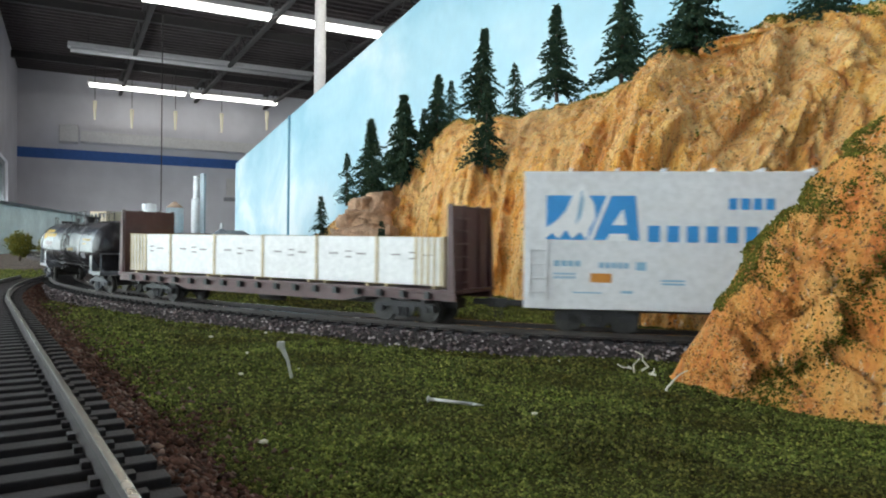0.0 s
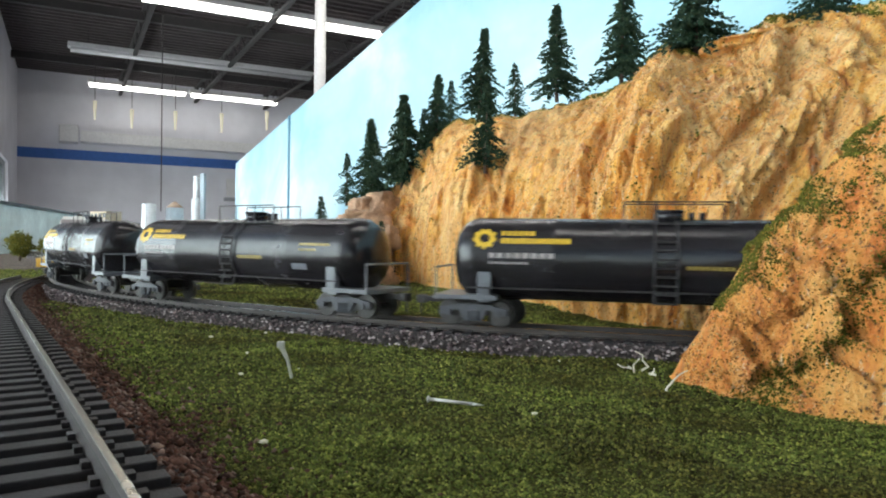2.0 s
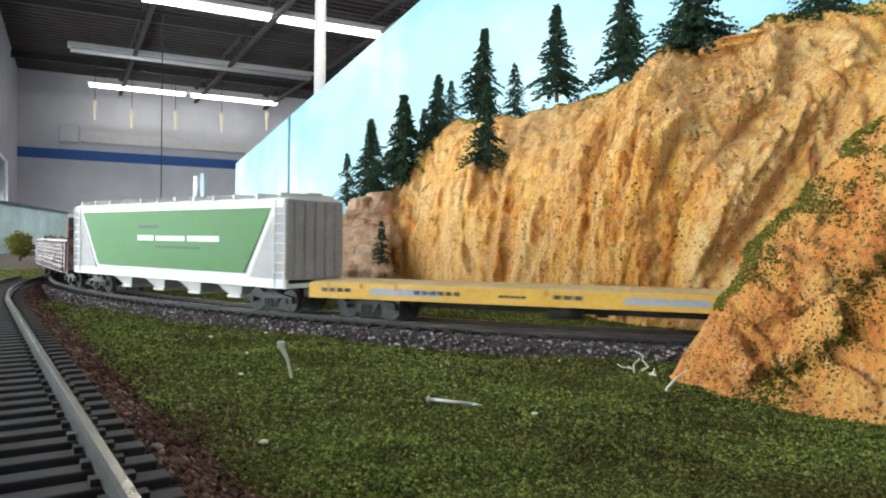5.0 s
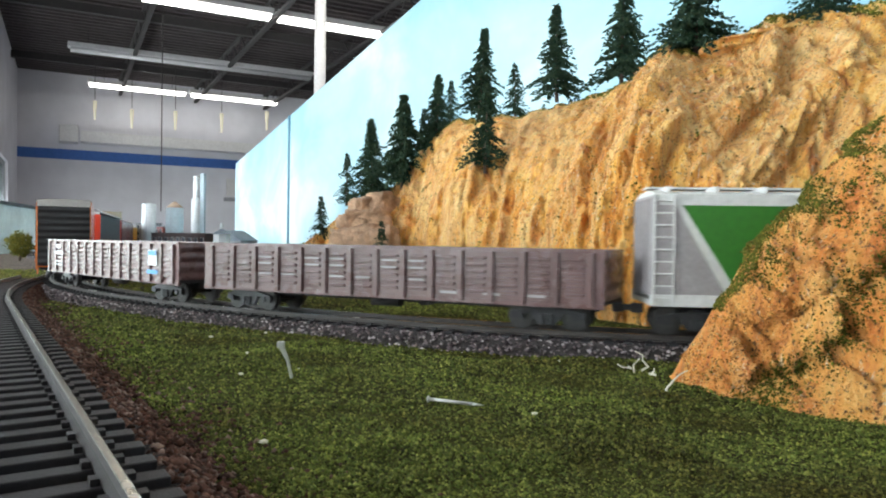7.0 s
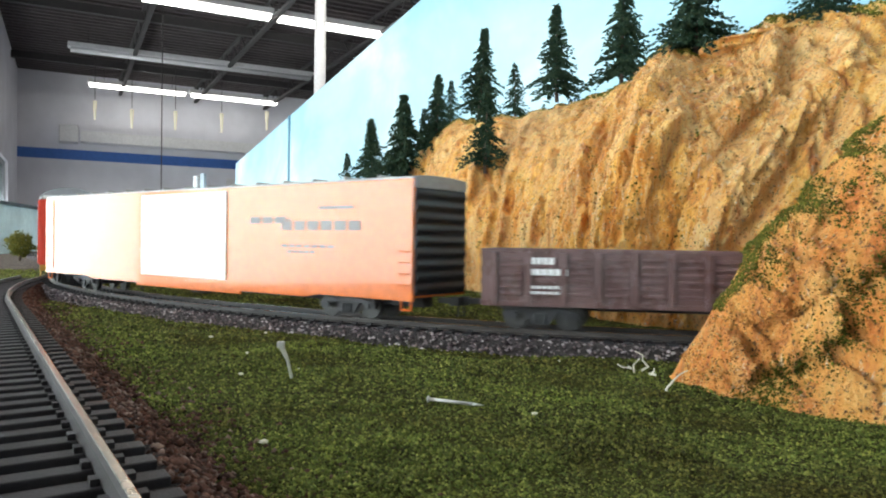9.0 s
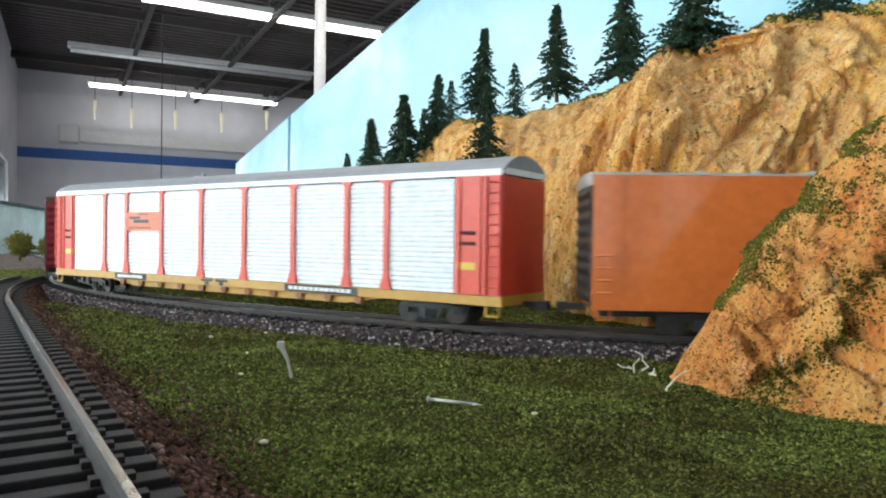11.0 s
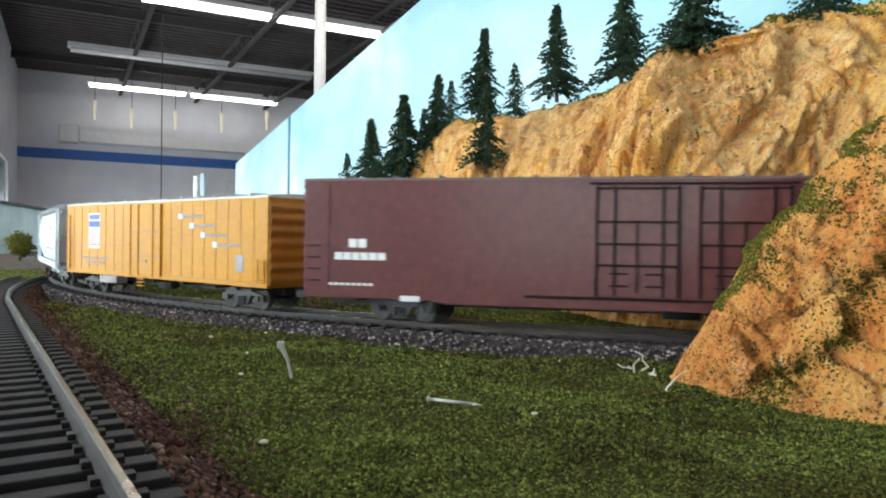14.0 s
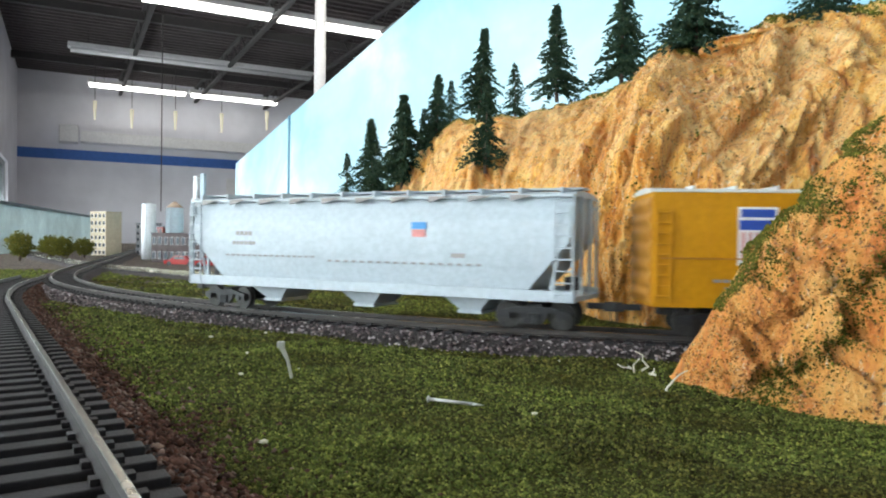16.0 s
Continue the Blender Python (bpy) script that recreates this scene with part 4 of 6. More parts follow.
def bush(x, y, h, seed, label):
    r = random.Random(seed)
    root = empty("bush", pose(x * MM, y * MM, GZ0 * MM))
    bm = bmesh.new()
    cyl(bm, (0, 0, 0), (0, 0, h * 0.6), h * 0.05, 6, h * 0.02)
    part("trunk", bm, M_BARK, root)
    g = np.random.default_rng(seed)
    n_ = 1500
    v = g.normal(0, 1, (n_, 3))
    v /= np.linalg.norm(v, axis=1)[:, None]
    v *= g.uniform(0.35, 1, n_)[:, None] ** 0.5
    lump = np.array([noise.noise(Vector(q * 2.1 + seed)) for q in v])
    C = v * np.array([0.42, 0.42, 0.40]) * h * (1 + 0.5 * lump)[:, None] + np.array([0, 0, h * 0.58])
    o = scatter("crown", C * MM, g.uniform(0.02, 0.05, n_) * h * MM, M_MOSS, g, 0.8, root)
    return tagged(root, label, "bush", group="bushes")


for i, (x, y, h) in enumerate(((-665, 1110, 46), (-640, 1190, 40), (-672, 1210, 42), (-655, 1290, 38), (-500, 1280, 34), (-262, 1130, 30), (-235, 1180, 34))):
    bush(x, y, h, 60 + i, "small olive green foam bush in the model town")

# low board along the layout's edge
bm = bmesh.new()
box(bm, -120, 1500, 0, 8, -8, 98)
low = part("low_backdrop", bm, paint("pale_board_paint", (0.66, 0.72, 0.70), 0.7, vary=0.3, scale=9, bump=0), None, "", Matrix.Translation((-0.941, 1.5, 0)) @ Matrix.Rotation(math.atan2(0.955, -0.297), 4, "Z"))
tagged(low, "low pale blue board along the layout edge", "backdrop", kind="structure")
bm = bmesh.new()
box(bm, -120, 1500, -3, 11, 98, 106, 0.8)
cap = part("board_cap", bm, M_BLACK, None, "", Matrix.Translation((-0.941, 1.5, 0)) @ Matrix.Rotation(math.atan2(0.955, -0.297), 4, "Z"))
tagged(cap, "black cap rail on the low board", "trim", kind="structure")

# yard track behind the main line
sy = np.arange(0, 1500 + STEP, STEP)
py = np.radians(38 + 16 * np.clip(sy / 500, 0, 1))
xy, yy = run(sy, py, 0, -190, 655)
ob = roadbed("ballast_bed", xy[::6], yy[::6], 0 * xy[::6] - 1.5, py[::6], M_BED, 17, 9)
tagged(ob, "grey ballast bed under the yard track", "ballast", kind="structure")
track("yard_track", "model railway yard track behind the main line", xy, yy, 0 * xy - 1.5, py, sy, 0, 1300, 7.4, 0, 0)

# ---- litter on the turf ----
def nail(x, y, z, yaw, ln):
    bm = bmesh.new()
    cyl(bm, (0, 0, 0), (ln - 2.4, 0, 0), 0.36, 10)
    cyl(bm, (ln - 2.4, 0, 0), (ln, 0, 0), 0.36, 10, 0.05)
    cyl(bm, (-0.4, 0, 0), (0, 0, 0), 0.75, 12)
    z = float(ground_height(np.array([x]), np.array([y]))[0]) + z
    ob = part("nail", bm, M_STEEL, None, "", pose(x * MM, y * MM, z * MM, 0, 2, yaw))
    return tagged(ob, "bright steel nail lying on the turf", "nail")


M_STEEL = paint("bare_steel", (0.62, 0.61, 0.60), 0.3, metal=0.8, vary=0.2, scale=300)
M_SPRUE = paint("pale_sprue", (0.66, 0.62, 0.52), 0.6, vary=0.2, scale=300)
nail(-2.6, 158, 1.4, -16, 12.5)
bm = bmesh.new()
cyl(bm, (0, 0, -2), (-1.8, 0.6, 5), 0.45, 8)
cyl(bm, (-1.8, 0.6, 5), (-3.6, 0.8, 8.6), 0.5, 8, 0.75)
box(bm, -4.6, -2.6, 0.2, 1.2, 8.0, 9.8, 0.3)
tagged(part("bent_spike", bm, M_STEEL, None, "", pose(-0.0385, 0.184, -0.0035)), "bent metal spike stuck upright in the turf", "spike")
r = random.Random(3)
for i, (x, y, ln) in enumerate(((61, 226, 7), (63, 222, 8), (60, 219, 5), (64, 217, 6), (60, 188, 7))):
    bm = bmesh.new()
    p = Vector((0, 0, 0))
    for k_ in range(4):
        q = p + Vector((r.uniform(-1, 1), r.uniform(-1, 0.4), r.uniform(-0.2, 0.9))) * ln * 0.35
        cyl(bm, p, q, 0.36 - 0.06 * k_, 6)
        p = q
    tagged(part("twig", bm, M_SPRUE, None, "", pose(x * MM, y * MM, -0.0068)), "pale broken twig lying on the turf", "twig", group="twigs")
for i, (x, y) in enumerate(((-62, 225), (-40, 198), (-54, 190), (40, 240), (-85, 260), (-30, 120), (20, 150), (-70, 280))):
    bm = bmesh.new()
    bmesh.ops.create_icosphere(bm, subdivisions=1, radius=0.7)
    for v in bm.verts:
        v.co = Vector((v.co.x * r.uniform(0.8, 1.8), v.co.y * r.uniform(0.6, 1.2), v.co.z * 0.6))
    tagged(part("stone", bm, M_SPRUE, None, "", pose(x * MM, y * MM, (float(ground_height(np.array([x]), np.array([y]))[0]) + 0.6) * MM, 0, 0, r.uniform(0, 360))), "small pale stone chip on the turf", "stone", group="stone chips")

# whiteboard on the back wall
wb = empty("wall_board", ROOM @ Matrix.Translation((4.6, -0.03, 1.2)))
bm = bmesh.new()
box(bm, -0.45, 0.45, -0.02, 0.02, -0.2, 0.2, 0.005)
part("panel", bm, M_WHITE, wb, scale=1.0)
bm = bmesh.new()
box(bm, -0.5, 0.5, -0.10, 0.02, -0.32, -0.24, 0.005)
part("ledge", bm, M_CONC, wb, "grey ledge", scale=1.0)
tagged(wb, "white board with a grey ledge on the back wall", "board")


# ---- rolling stock: x runs forward along the car, the camera's side is -y, z from the rail tops ----
M_WHEEL = paint("blackened_wheel", (0.07, 0.068, 0.066), 0.4, metal=0.85, vary=0.3, scale=400)
M_TREAD = paint("bright_wheel_tread", (0.45, 0.44, 0.43), 0.3, metal=1.0, vary=0.2, scale=300)
M_FRAME = paint("black_truck_plastic", (0.018, 0.019, 0.022), 0.5, vary=0.4, scale=300, bump=0.4, dirt=(0.045, 0.038, 0.034))
M_FRAME_GREY = paint("grey_truck_plastic", (0.045, 0.05, 0.06), 0.55, vary=0.3, scale=300, bump=0.4, dirt=(0.06, 0.05, 0.045))
M_UNDER = paint("black_underframe", (0.02, 0.019, 0.02), 0.6, vary=0.3, scale=200)
M_INK_W = paint("white_lettering", (0.75, 0.75, 0.75), 0.5, vary=0.1, scale=200, bump=0)
M_INK_B = paint("blue_lettering", (0.03, 0.25, 0.58), 0.5, vary=0.1, scale=200, bump=0)
M_INK_K = paint("black_lettering", (0.03, 0.03, 0.035), 0.5, vary=0.1, scale=200, bump=0)
M_INK_Y = paint("yellow_lettering", (0.62, 0.40, 0.03), 0.5, vary=0.1, scale=200, bump=0)
M_INK_R = paint("red_lettering", (0.60, 0.10, 0.08), 0.5, vary=0.1, scale=200, bump=0)
M_INK_G = paint("grey_lettering", (0.28, 0.25, 0.24), 0.5, vary=0.1, scale=200, bump=0)
M_INK_PALE = paint("pale_blue_lettering", (0.22, 0.40, 0.55), 0.5, vary=0.1, scale=200, bump=0)
CARS = []


def rnd(v):
    return round(v, 4)


def side_frame_bm(y):
    bm = bmesh.new()
    prism(bm, [(-14, 4.4), (-14, 7.0), (-10.5, 7.6), (-6, 8.6), (6, 8.6), (10.5, 7.6), (14, 7.0), (14, 4.4), (11, 4.4), (10, 5.8), (6.0, 6.6), (4.2, 3.2), (3.2, 2.1), (-3.2, 2.1), (-4.2, 3.2), (-6.0, 6.6), (-10, 5.8), (-11, 4.4)], y, y + 1.5)
    for x in (-10.2, 10.2):
        cyl(bm, (x, y - 0.8, 5.3), (x, y + 0.4, 5.3), 1.35, 10)
    for x in (-1.7, 0, 1.7):
        cyl(bm, (x, y - 0.5, 2.4), (x, y - 0.5, 6.2), 0.75, 8)
    return bm


def wheelset_bm():
    bm = bmesh.new()
    cyl(bm, (0, -10.5, 0), (0, 10.5, 0), 0.9, 8)
    for s in (-1, 1):
        cyl(bm, (0, s * 7.0, 0), (0, s * 7.5, 0), 5.75, 24)
        cyl(bm, (0, s * 7.5, 0), (0, s * 9.6, 0), 5.05, 24)
        cyl(bm, (0, s * 9.55, 0), (0, s * 9.9, 0), 2.3, 12)
        for k_ in range(5):
            an = 2 * math.pi * k_ / 5
            cyl(bm, (3.6 * math.cos(an), s * 9.5, 3.6 * math.sin(an)), (3.6 * math.cos(an), s * 9.75, 3.6 * math.sin(an)), 0.55, 6)
    return bm


FRAME_MESHES = {}


def truck(parent, x, grey=False):
    """A two-axle truck."""
    mat = M_FRAME_GREY if grey else M_FRAME
    if grey not in FRAME_MESHES:
        bb = bmesh.new()
        box(bb, -3.2, 3.2, -10.2, 10.2, 5.2, 9.6, 0.4)
        cyl(bb, (0, 0, 9.4), (0, 0, 10.6), 3.2, 12)
        FRAME_MESHES[grey] = (mesh_of("truck", bb, M_UNDER), mesh_of("side_frame", side_frame_bm(-12.2), mat), mesh_of("side_frame", side_frame_bm(10.7), mat))
        if "w" not in FRAME_MESHES:
            FRAME_MESHES["w"] = mesh_of("wheelset", wheelset_bm(), [M_WHEEL])
            FRAME_MESHES["w2"] = mesh_of("tyre", rim_bm(), [M_TREAD])
    t = new("truck", FRAME_MESHES[grey][0])
    t.parent, t.matrix_basis = parent, pose(x * MM, 0, 0)
    for me in FRAME_MESHES[grey][1:]:
        f = new("side_frame", me)
        f.parent = t
    for dx in (-10.2, 10.2):
        w = new("wheelset", FRAME_MESHES["w"])
        w.parent, w.matrix_basis = t, pose(dx * MM, 0, 5.1 * MM)
    return t


def rim_bm():
    bm = bmesh.new()
    cyl(bm, (0, -9.7, 0), (0, -9.5, 0), 5.1, 24)
    return bm


def coupler(parent, x, s):
    bm = bmesh.new()
    box(bm, x, x + s * 7, -1.2, 1.2, 8.2, 10.4, 0.2) if s > 0 else box(bm, x + s * 7, x, -1.2, 1.2, 8.2, 10.4, 0.2)
    a, b = sorted((x + s * 6.5, x + s * 10.5))
    box(bm, a, b, -2.2, 1.8, 7.6, 11.0, 0.4)
    cyl(bm, (x + s * 9, 0.5, 7.6), (x + s * 9, 0.5, 3.0), 0.35, 6)
    part("coupler", bm, M_UNDER, parent)


def decal(parent, name, material, rects, y, label=""):
    """Flat printed or glued pieces on the side at y."""
    bm = bmesh.new()
    for x0, x1, z0, z1 in rects:
        box(bm, x0, x1, y - 0.14, y + 0.05, z0, z1)
    return part(name, bm, material, parent, label)


def letters(x0, x1, z0, z1, n, gap=0.25):
    """Bars in place of a row of n characters."""
    w = (x1 - x0) / n
    return [(x0 + i * w, x0 + (i + 1 - gap) * w, z0, z1) for i in range(n)]


def ladder(parent, x0, x1, z0, z1, rungs, y, material, name="ladder", stiles=True):
    bm = bmesh.new()
    if stiles:
        for x in (x0, x1):
            cyl(bm, (x, y - 0.9, z0), (x, y - 0.9, z1), 0.32, 6)
    for i in range(rungs):
        z = z0 + (z1 - z0) * (i + 0.5) / rungs
        cyl(bm, (x0, y - 0.9, z), (x1, y - 0.9, z), 0.3, 6)
        for x in (x0, x1):
            cyl(bm, (x, y + 0.1, z), (x, y - 0.9, z), 0.25, 5)
    part(name, bm, material, parent)


def corrugated_end(parent, x, s, hw, z0, z1, ribs, material, label):
    """An end wall with horizontal pressed ribs."""
    bm = bmesh.new()
    prof = []
    n_ = ribs * 8
    for i in range(n_ + 1):
        z = z0 + (z1 - z0) * i / n_
        prof.append((x + s * (0.5 + 0.7 * (0.5 - 0.5 * math.cos(2 * math.pi * ribs * i / n_))), z))
    prof += [(x - s * 0.6, z1), (x - s * 0.6, z0)]
    prism(bm, prof, -hw + 0.9, hw - 0.9)
    part("end_wall", bm, material, parent, label)


def underframe(parent, L, hw, z=10.5):
    bm = bmesh.new()
    box(bm, -L / 2 + 6, L / 2 - 6, -3, 3, z - 3.5, z + 0.6)
    for i in range(7):
        x = -L / 2 + L * (i + 0.5) / 7
        box(bm, x - 0.7, x + 0.7, -hw + 1.5, hw - 1.5, z - 1.4, z + 0.4)
    part("underframe", bm, M_UNDER, parent)
    bm = bmesh.new()
    cyl(bm, (-8, -6, z - 3), (6, -6, z - 3), 2.4, 12)
    box(bm, 10, 15, 2, 8, z - 5, z - 0.5, 0.3)
    part("brake_gear", bm, M_UNDER, parent)


def finish(root, front, back, label, category, inset, grey=False):
    L = back - front
    truck(root, L / 2 - inset, grey)
    truck(root, -L / 2 + inset, grey)
    coupler(root, L / 2, 1)
    coupler(root, -L / 2, -1)
    CARS.append((root, front, back, inset, None))
    return tagged(root, label, category, group="freight train")


def ribbed_side(parent, L, hw, z0, z1, pitch, material, name="side_rib"):
    """Thin vertical seams."""
    n_ = int(L / pitch)
    bm = bmesh.new()
    for i in range(1, n_):
        x = -L / 2 + i * L / n_
        box(bm, x - 0.25, x + 0.25, -hw - 0.16, -hw + 0.1, z0, z1)
    part(name, bm, material, parent)


def box_body(parent, L, hw, z0, z1, material, camber=1.6, name="body", bevel=0.35):
    bm = bmesh.new()
    box(bm, -L / 2, L / 2, -hw, hw, z0, z1, bevel)
    part(name, bm, material, parent)


def roof(parent, L, hw, z, rise, material, seams=0):
    bm = bmesh.new()
    n_ = 10
    prof = [(-hw - 0.3 + (2 * hw + 0.6) * i / n_, z + 0.3 + rise * math.sin(math.pi * i / n_) ** 0.7) for i in range(n_ + 1)]
    prof = [(-hw - 0.3, z - 0.4)] + prof + [(hw + 0.3, z - 0.4)]
    a = [bm.verts.new((-L / 2 - 0.3, y, zz)) for y, zz in prof]
    b = [bm.verts.new((L / 2 + 0.3, y, zz)) for y, zz in prof]
    for i in range(len(a)):
        j = (i + 1) % len(a)
        bm.faces.new((a[i], a[j], b[j], b[i]))
    bm.faces.new(a[::-1])
    bm.faces.new(b)
    bmesh.ops.recalc_face_normals(bm, faces=bm.faces)
    for i in range(1, seams):
        x = -L / 2 + L * i / seams
        box(bm, x - 0.4, x + 0.4, -hw + 0.5, hw - 0.5, z + rise * 0.2, z + rise + 0.5)
    part("roof", bm, material, parent)


# --- white refrigerator car with a blue mountain emblem ---
def reefer_car(front, back):
    L, hw = back - front, 17
    root = empty("refrigerator_car")
    white = paint("reefer_white", (0.66, 0.66, 0.67), 0.5, vary=0.05, scale=40, dirt=(0.55, 0.54, 0.52))
    box_body(root, L, hw, 9.0, 58.4, white)
    roof(root, L, hw, 58.4, 1.5, white, 12)
    underframe(root, L, hw)
    ladder(root, -98, -92, 12.5, 33, 4, -hw, white)
    bm = bmesh.new()
    prism(bm, [(-92.0, 34.25), (-92.0, 50.3), (-60.5, 50.3), (-59.0, 34.25)], -hw - 0.12, -hw + 0.05)
    emblem = part("emblem", bm, M_INK_B, root, "blue emblem block")
    bm = bmesh.new()
    prism(bm, [(-93.0, 34.02), (-92.2, 38.38), (-88.0, 41.33), (-85.0, 44.87), (-82.5, 50.77), (-79.6, 54.78), (-77.4, 51.01), (-75.0, 47.23), (-74.4, 42.04), (-76.6, 38.5), (-77.4, 34.02), (-80.0, 37.08), (-82.5, 34.49), (-85.0, 37.79), (-87.5, 34.49), (-90.0, 36.61)], -hw - 0.28, -hw - 0.1)
    part("mountain_shape", bm, M_INK_W, emblem, "white mountain shape")
    bm = bmesh.new()
    prism(bm, [(-77.0, 34.02), (-70.4, 50.54), (-69.0, 50.54), (-75.4, 34.02)], -hw - 0.36, -hw - 0.1)
    prism(bm, [(-68.6, 39.68), (-64.8, 45.58), (-63.6, 39.68)], -hw - 0.36, -hw - 0.1)
    prism(bm, [(-70.6, 34.02), (-69.4, 36.61), (-63.2, 36.61), (-62.8, 34.02)], -hw - 0.36, -hw - 0.1)
    part("white_cutout", bm, M_INK_W, emblem, "white cut-out shapes")
    part("peak_shadow", prism(bmesh.new(), [(-81.6, 39.56), (-80.2, 47.82), (-79.4, 52.42), (-78.6, 48.41), (-79.6, 42.51)], -hw - 0.36, -hw - 0.27), M_INK_PALE, emblem, "pale blue mountain shading")
    decal(root, "lettering", M_INK_B, letters(-56.0, -16.0, 33.78, 39.68, 6, 0.38) + letters(-28.5, -12.0, 45.58, 49.59, 4, 0.3), -hw)
    decal(root, "lettering", M_INK_PALE, letters(-89.0, -79.0, 24.58, 26.7, 4, 0.25) + letters(-73.0, -62.0, 24.1, 26.23, 5, 0.25) + [(-60.0, -56.5, 23.51, 26.46)] + letters(-89.0, -81.0, 20.09, 20.92, 5) + letters(-89.0, -81.0, 21.51, 22.22, 5) + [(-51.0, -43.0, 18.44, 19.15), (-51.0, -43.0, 19.62, 20.33), (-82.0, -72.0, 14.9, 15.37), (-65.0, -61.0, 15.14, 16.08)], -hw)
    decal(root, "placard", paint("orange_placard", (0.55, 0.22, 0.03), 0.5), [(-76.0, -68.5, 18.91, 22.22)], -hw, "orange placard")
    return finish(root, front, back, "white refrigerator car with a blue mountain emblem and bars", "freight car", 28)


# --- bulkhead flat car with wrapped lumber ---
M_MAROON = paint("dark_maroon_paint", (0.095, 0.045, 0.045), 0.42, vary=0.25, scale=80, dirt=(0.10, 0.085, 0.075))


def bulkhead_flat(front, back):
    L, hw = back - front, 16.5
    root = empty("bulkhead_flat_car")
    bm = bmesh.new()
    box(bm, -L / 2, L / 2, -hw, hw, 12.6, 14.2, 0.2)
    prism(bm, [(-L / 2, 9.8), (-L / 2, 12.6), (L / 2, 12.6), (L / 2, 9.8), (60, 9.8), (50, 7.5), (-50, 7.5), (-60, 9.8)], -hw + 1, -hw + 2.5)
    prism(bm, [(-L / 2, 9.8), (-L / 2, 12.6), (L / 2, 12.6), (L / 2, 9.8), (60, 9.8), (50, 7.5), (-50, 7.5), (-60, 9.8)], hw - 2.5, hw - 1)
    part("deck", bm, M_MAROON, root)
    for i in range(17):
        x = -L / 2 + 12 + (L - 24) * i / 16
        bm = bmesh.new()
        box(bm, x - 1.2, x + 1.2, -hw - 1.0, -hw + 1.2, 10.4, 13.2, 0.2)
        part("stake_pocket", bm, M_FRAME, root)
    for s in (-1, 1):
        bm = bmesh.new()
        x = s * (L / 2 - 3.2)
        box(bm, x - 0.9, x + 0.9, -hw + 1, hw - 1, 14.2, 47, 0.2)
        bh = part("bulkhead", bm, M_MAROON, root)
        for y in (-hw + 0.2, -5.5, 5.5, hw - 2.0):
            bm = bmesh.new()
            prism(bm, [(x, 14.2), (x, 47.5), (x + s * 1.4, 47.5), (x + s * 3.0, 14.2)] if s > 0 else [(x, 14.2), (x + s * 3.0, 14.2), (x + s * 1.4, 47.5), (x, 47.5)], y, y + 1.8)
            part("post", bm, M_MAROON, bh)
        bm = bmesh.new()
        for i in range(6):
            z = 17 + i * 5
            cyl(bm, (x + s * 3.3, -hw + 1, z), (x + s * 3.3, -5.5, z), 0.35, 6)
        part("rung", bm, M_MAROON, bh)
    underframe(root, L, hw, 9.5)
    finish(root, front, back, "dark maroon bulkhead flat car with end bulkheads", "freight car", 28)
    wrap = paint("white_lumber_wrap", (0.76, 0.75, 0.74), 0.42, vary=0.06, scale=50, bump=0.3, dist=0.0003)
    band = paint("tan_strap", (0.42, 0.30, 0.14), 0.6, vary=0.2)
    kraft = paint("tan_timber_ends", (0.55, 0.44, 0.25), 0.6, vary=0.25, scale=150)
    n_ = 6
    for i in range(n_):
        x0 = -97.0 + 32.8 * i + 0.15
        x1 = -97.0 + 32.8 * (i + 1) - 0.15
        load = empty("lumber_bundle")
        bm = bmesh.new()
        box(bm, x0, x1, -14.8, 14.8, 15.4, 34.6, 0.4)
        part("wrap", bm, wrap, load)
        for x in (x0 - 0.1, x1 - 0.5):
            bm = bmesh.new()
            box(bm, x, x + 0.6, -15.15, 15.15, 15.2, 34.9)
            part("strap", bm, kraft, load, "tan strap")
        if i in (0, n_ - 1):
            for k_ in range(5):
                bm = bmesh.new()
                x = (x0 + 1.6 + k_ * 2.6) if i == 0 else (x1 - 2.2 - k_ * 2.9)
                box(bm, x, x + 1.2, -15.1, -14.6, 15.5, 34.5)
                part("timber_end", bm, kraft, load, "tan bare timber")
        bm = bmesh.new()
        for x in (x0 + 4, x1 - 5.4):
            box(bm, x, x + 1.4, -14.8, 14.8, 14.15, 15.5)
        part("batten", bm, kraft, load)
        zc = 27.0
        decal(load, "print", M_INK_G, letters(x0 + 7, x0 + 12, zc, zc + 0.7, 3) + [(x0 + 16, x0 + 19, zc + 1, zc + 1.6), (x0 + 16, x0 + 19, zc - 1.4, zc - 0.8)] + letters(x0 + 22, x0 + 27, zc, zc + 0.7, 3), -14.8)
        tagged(load, "white wrapped lumber bundle with tan straps on the flat car", "lumber", group="lumber load")
        CARS.append((load, front, back, 28, None))
    return root


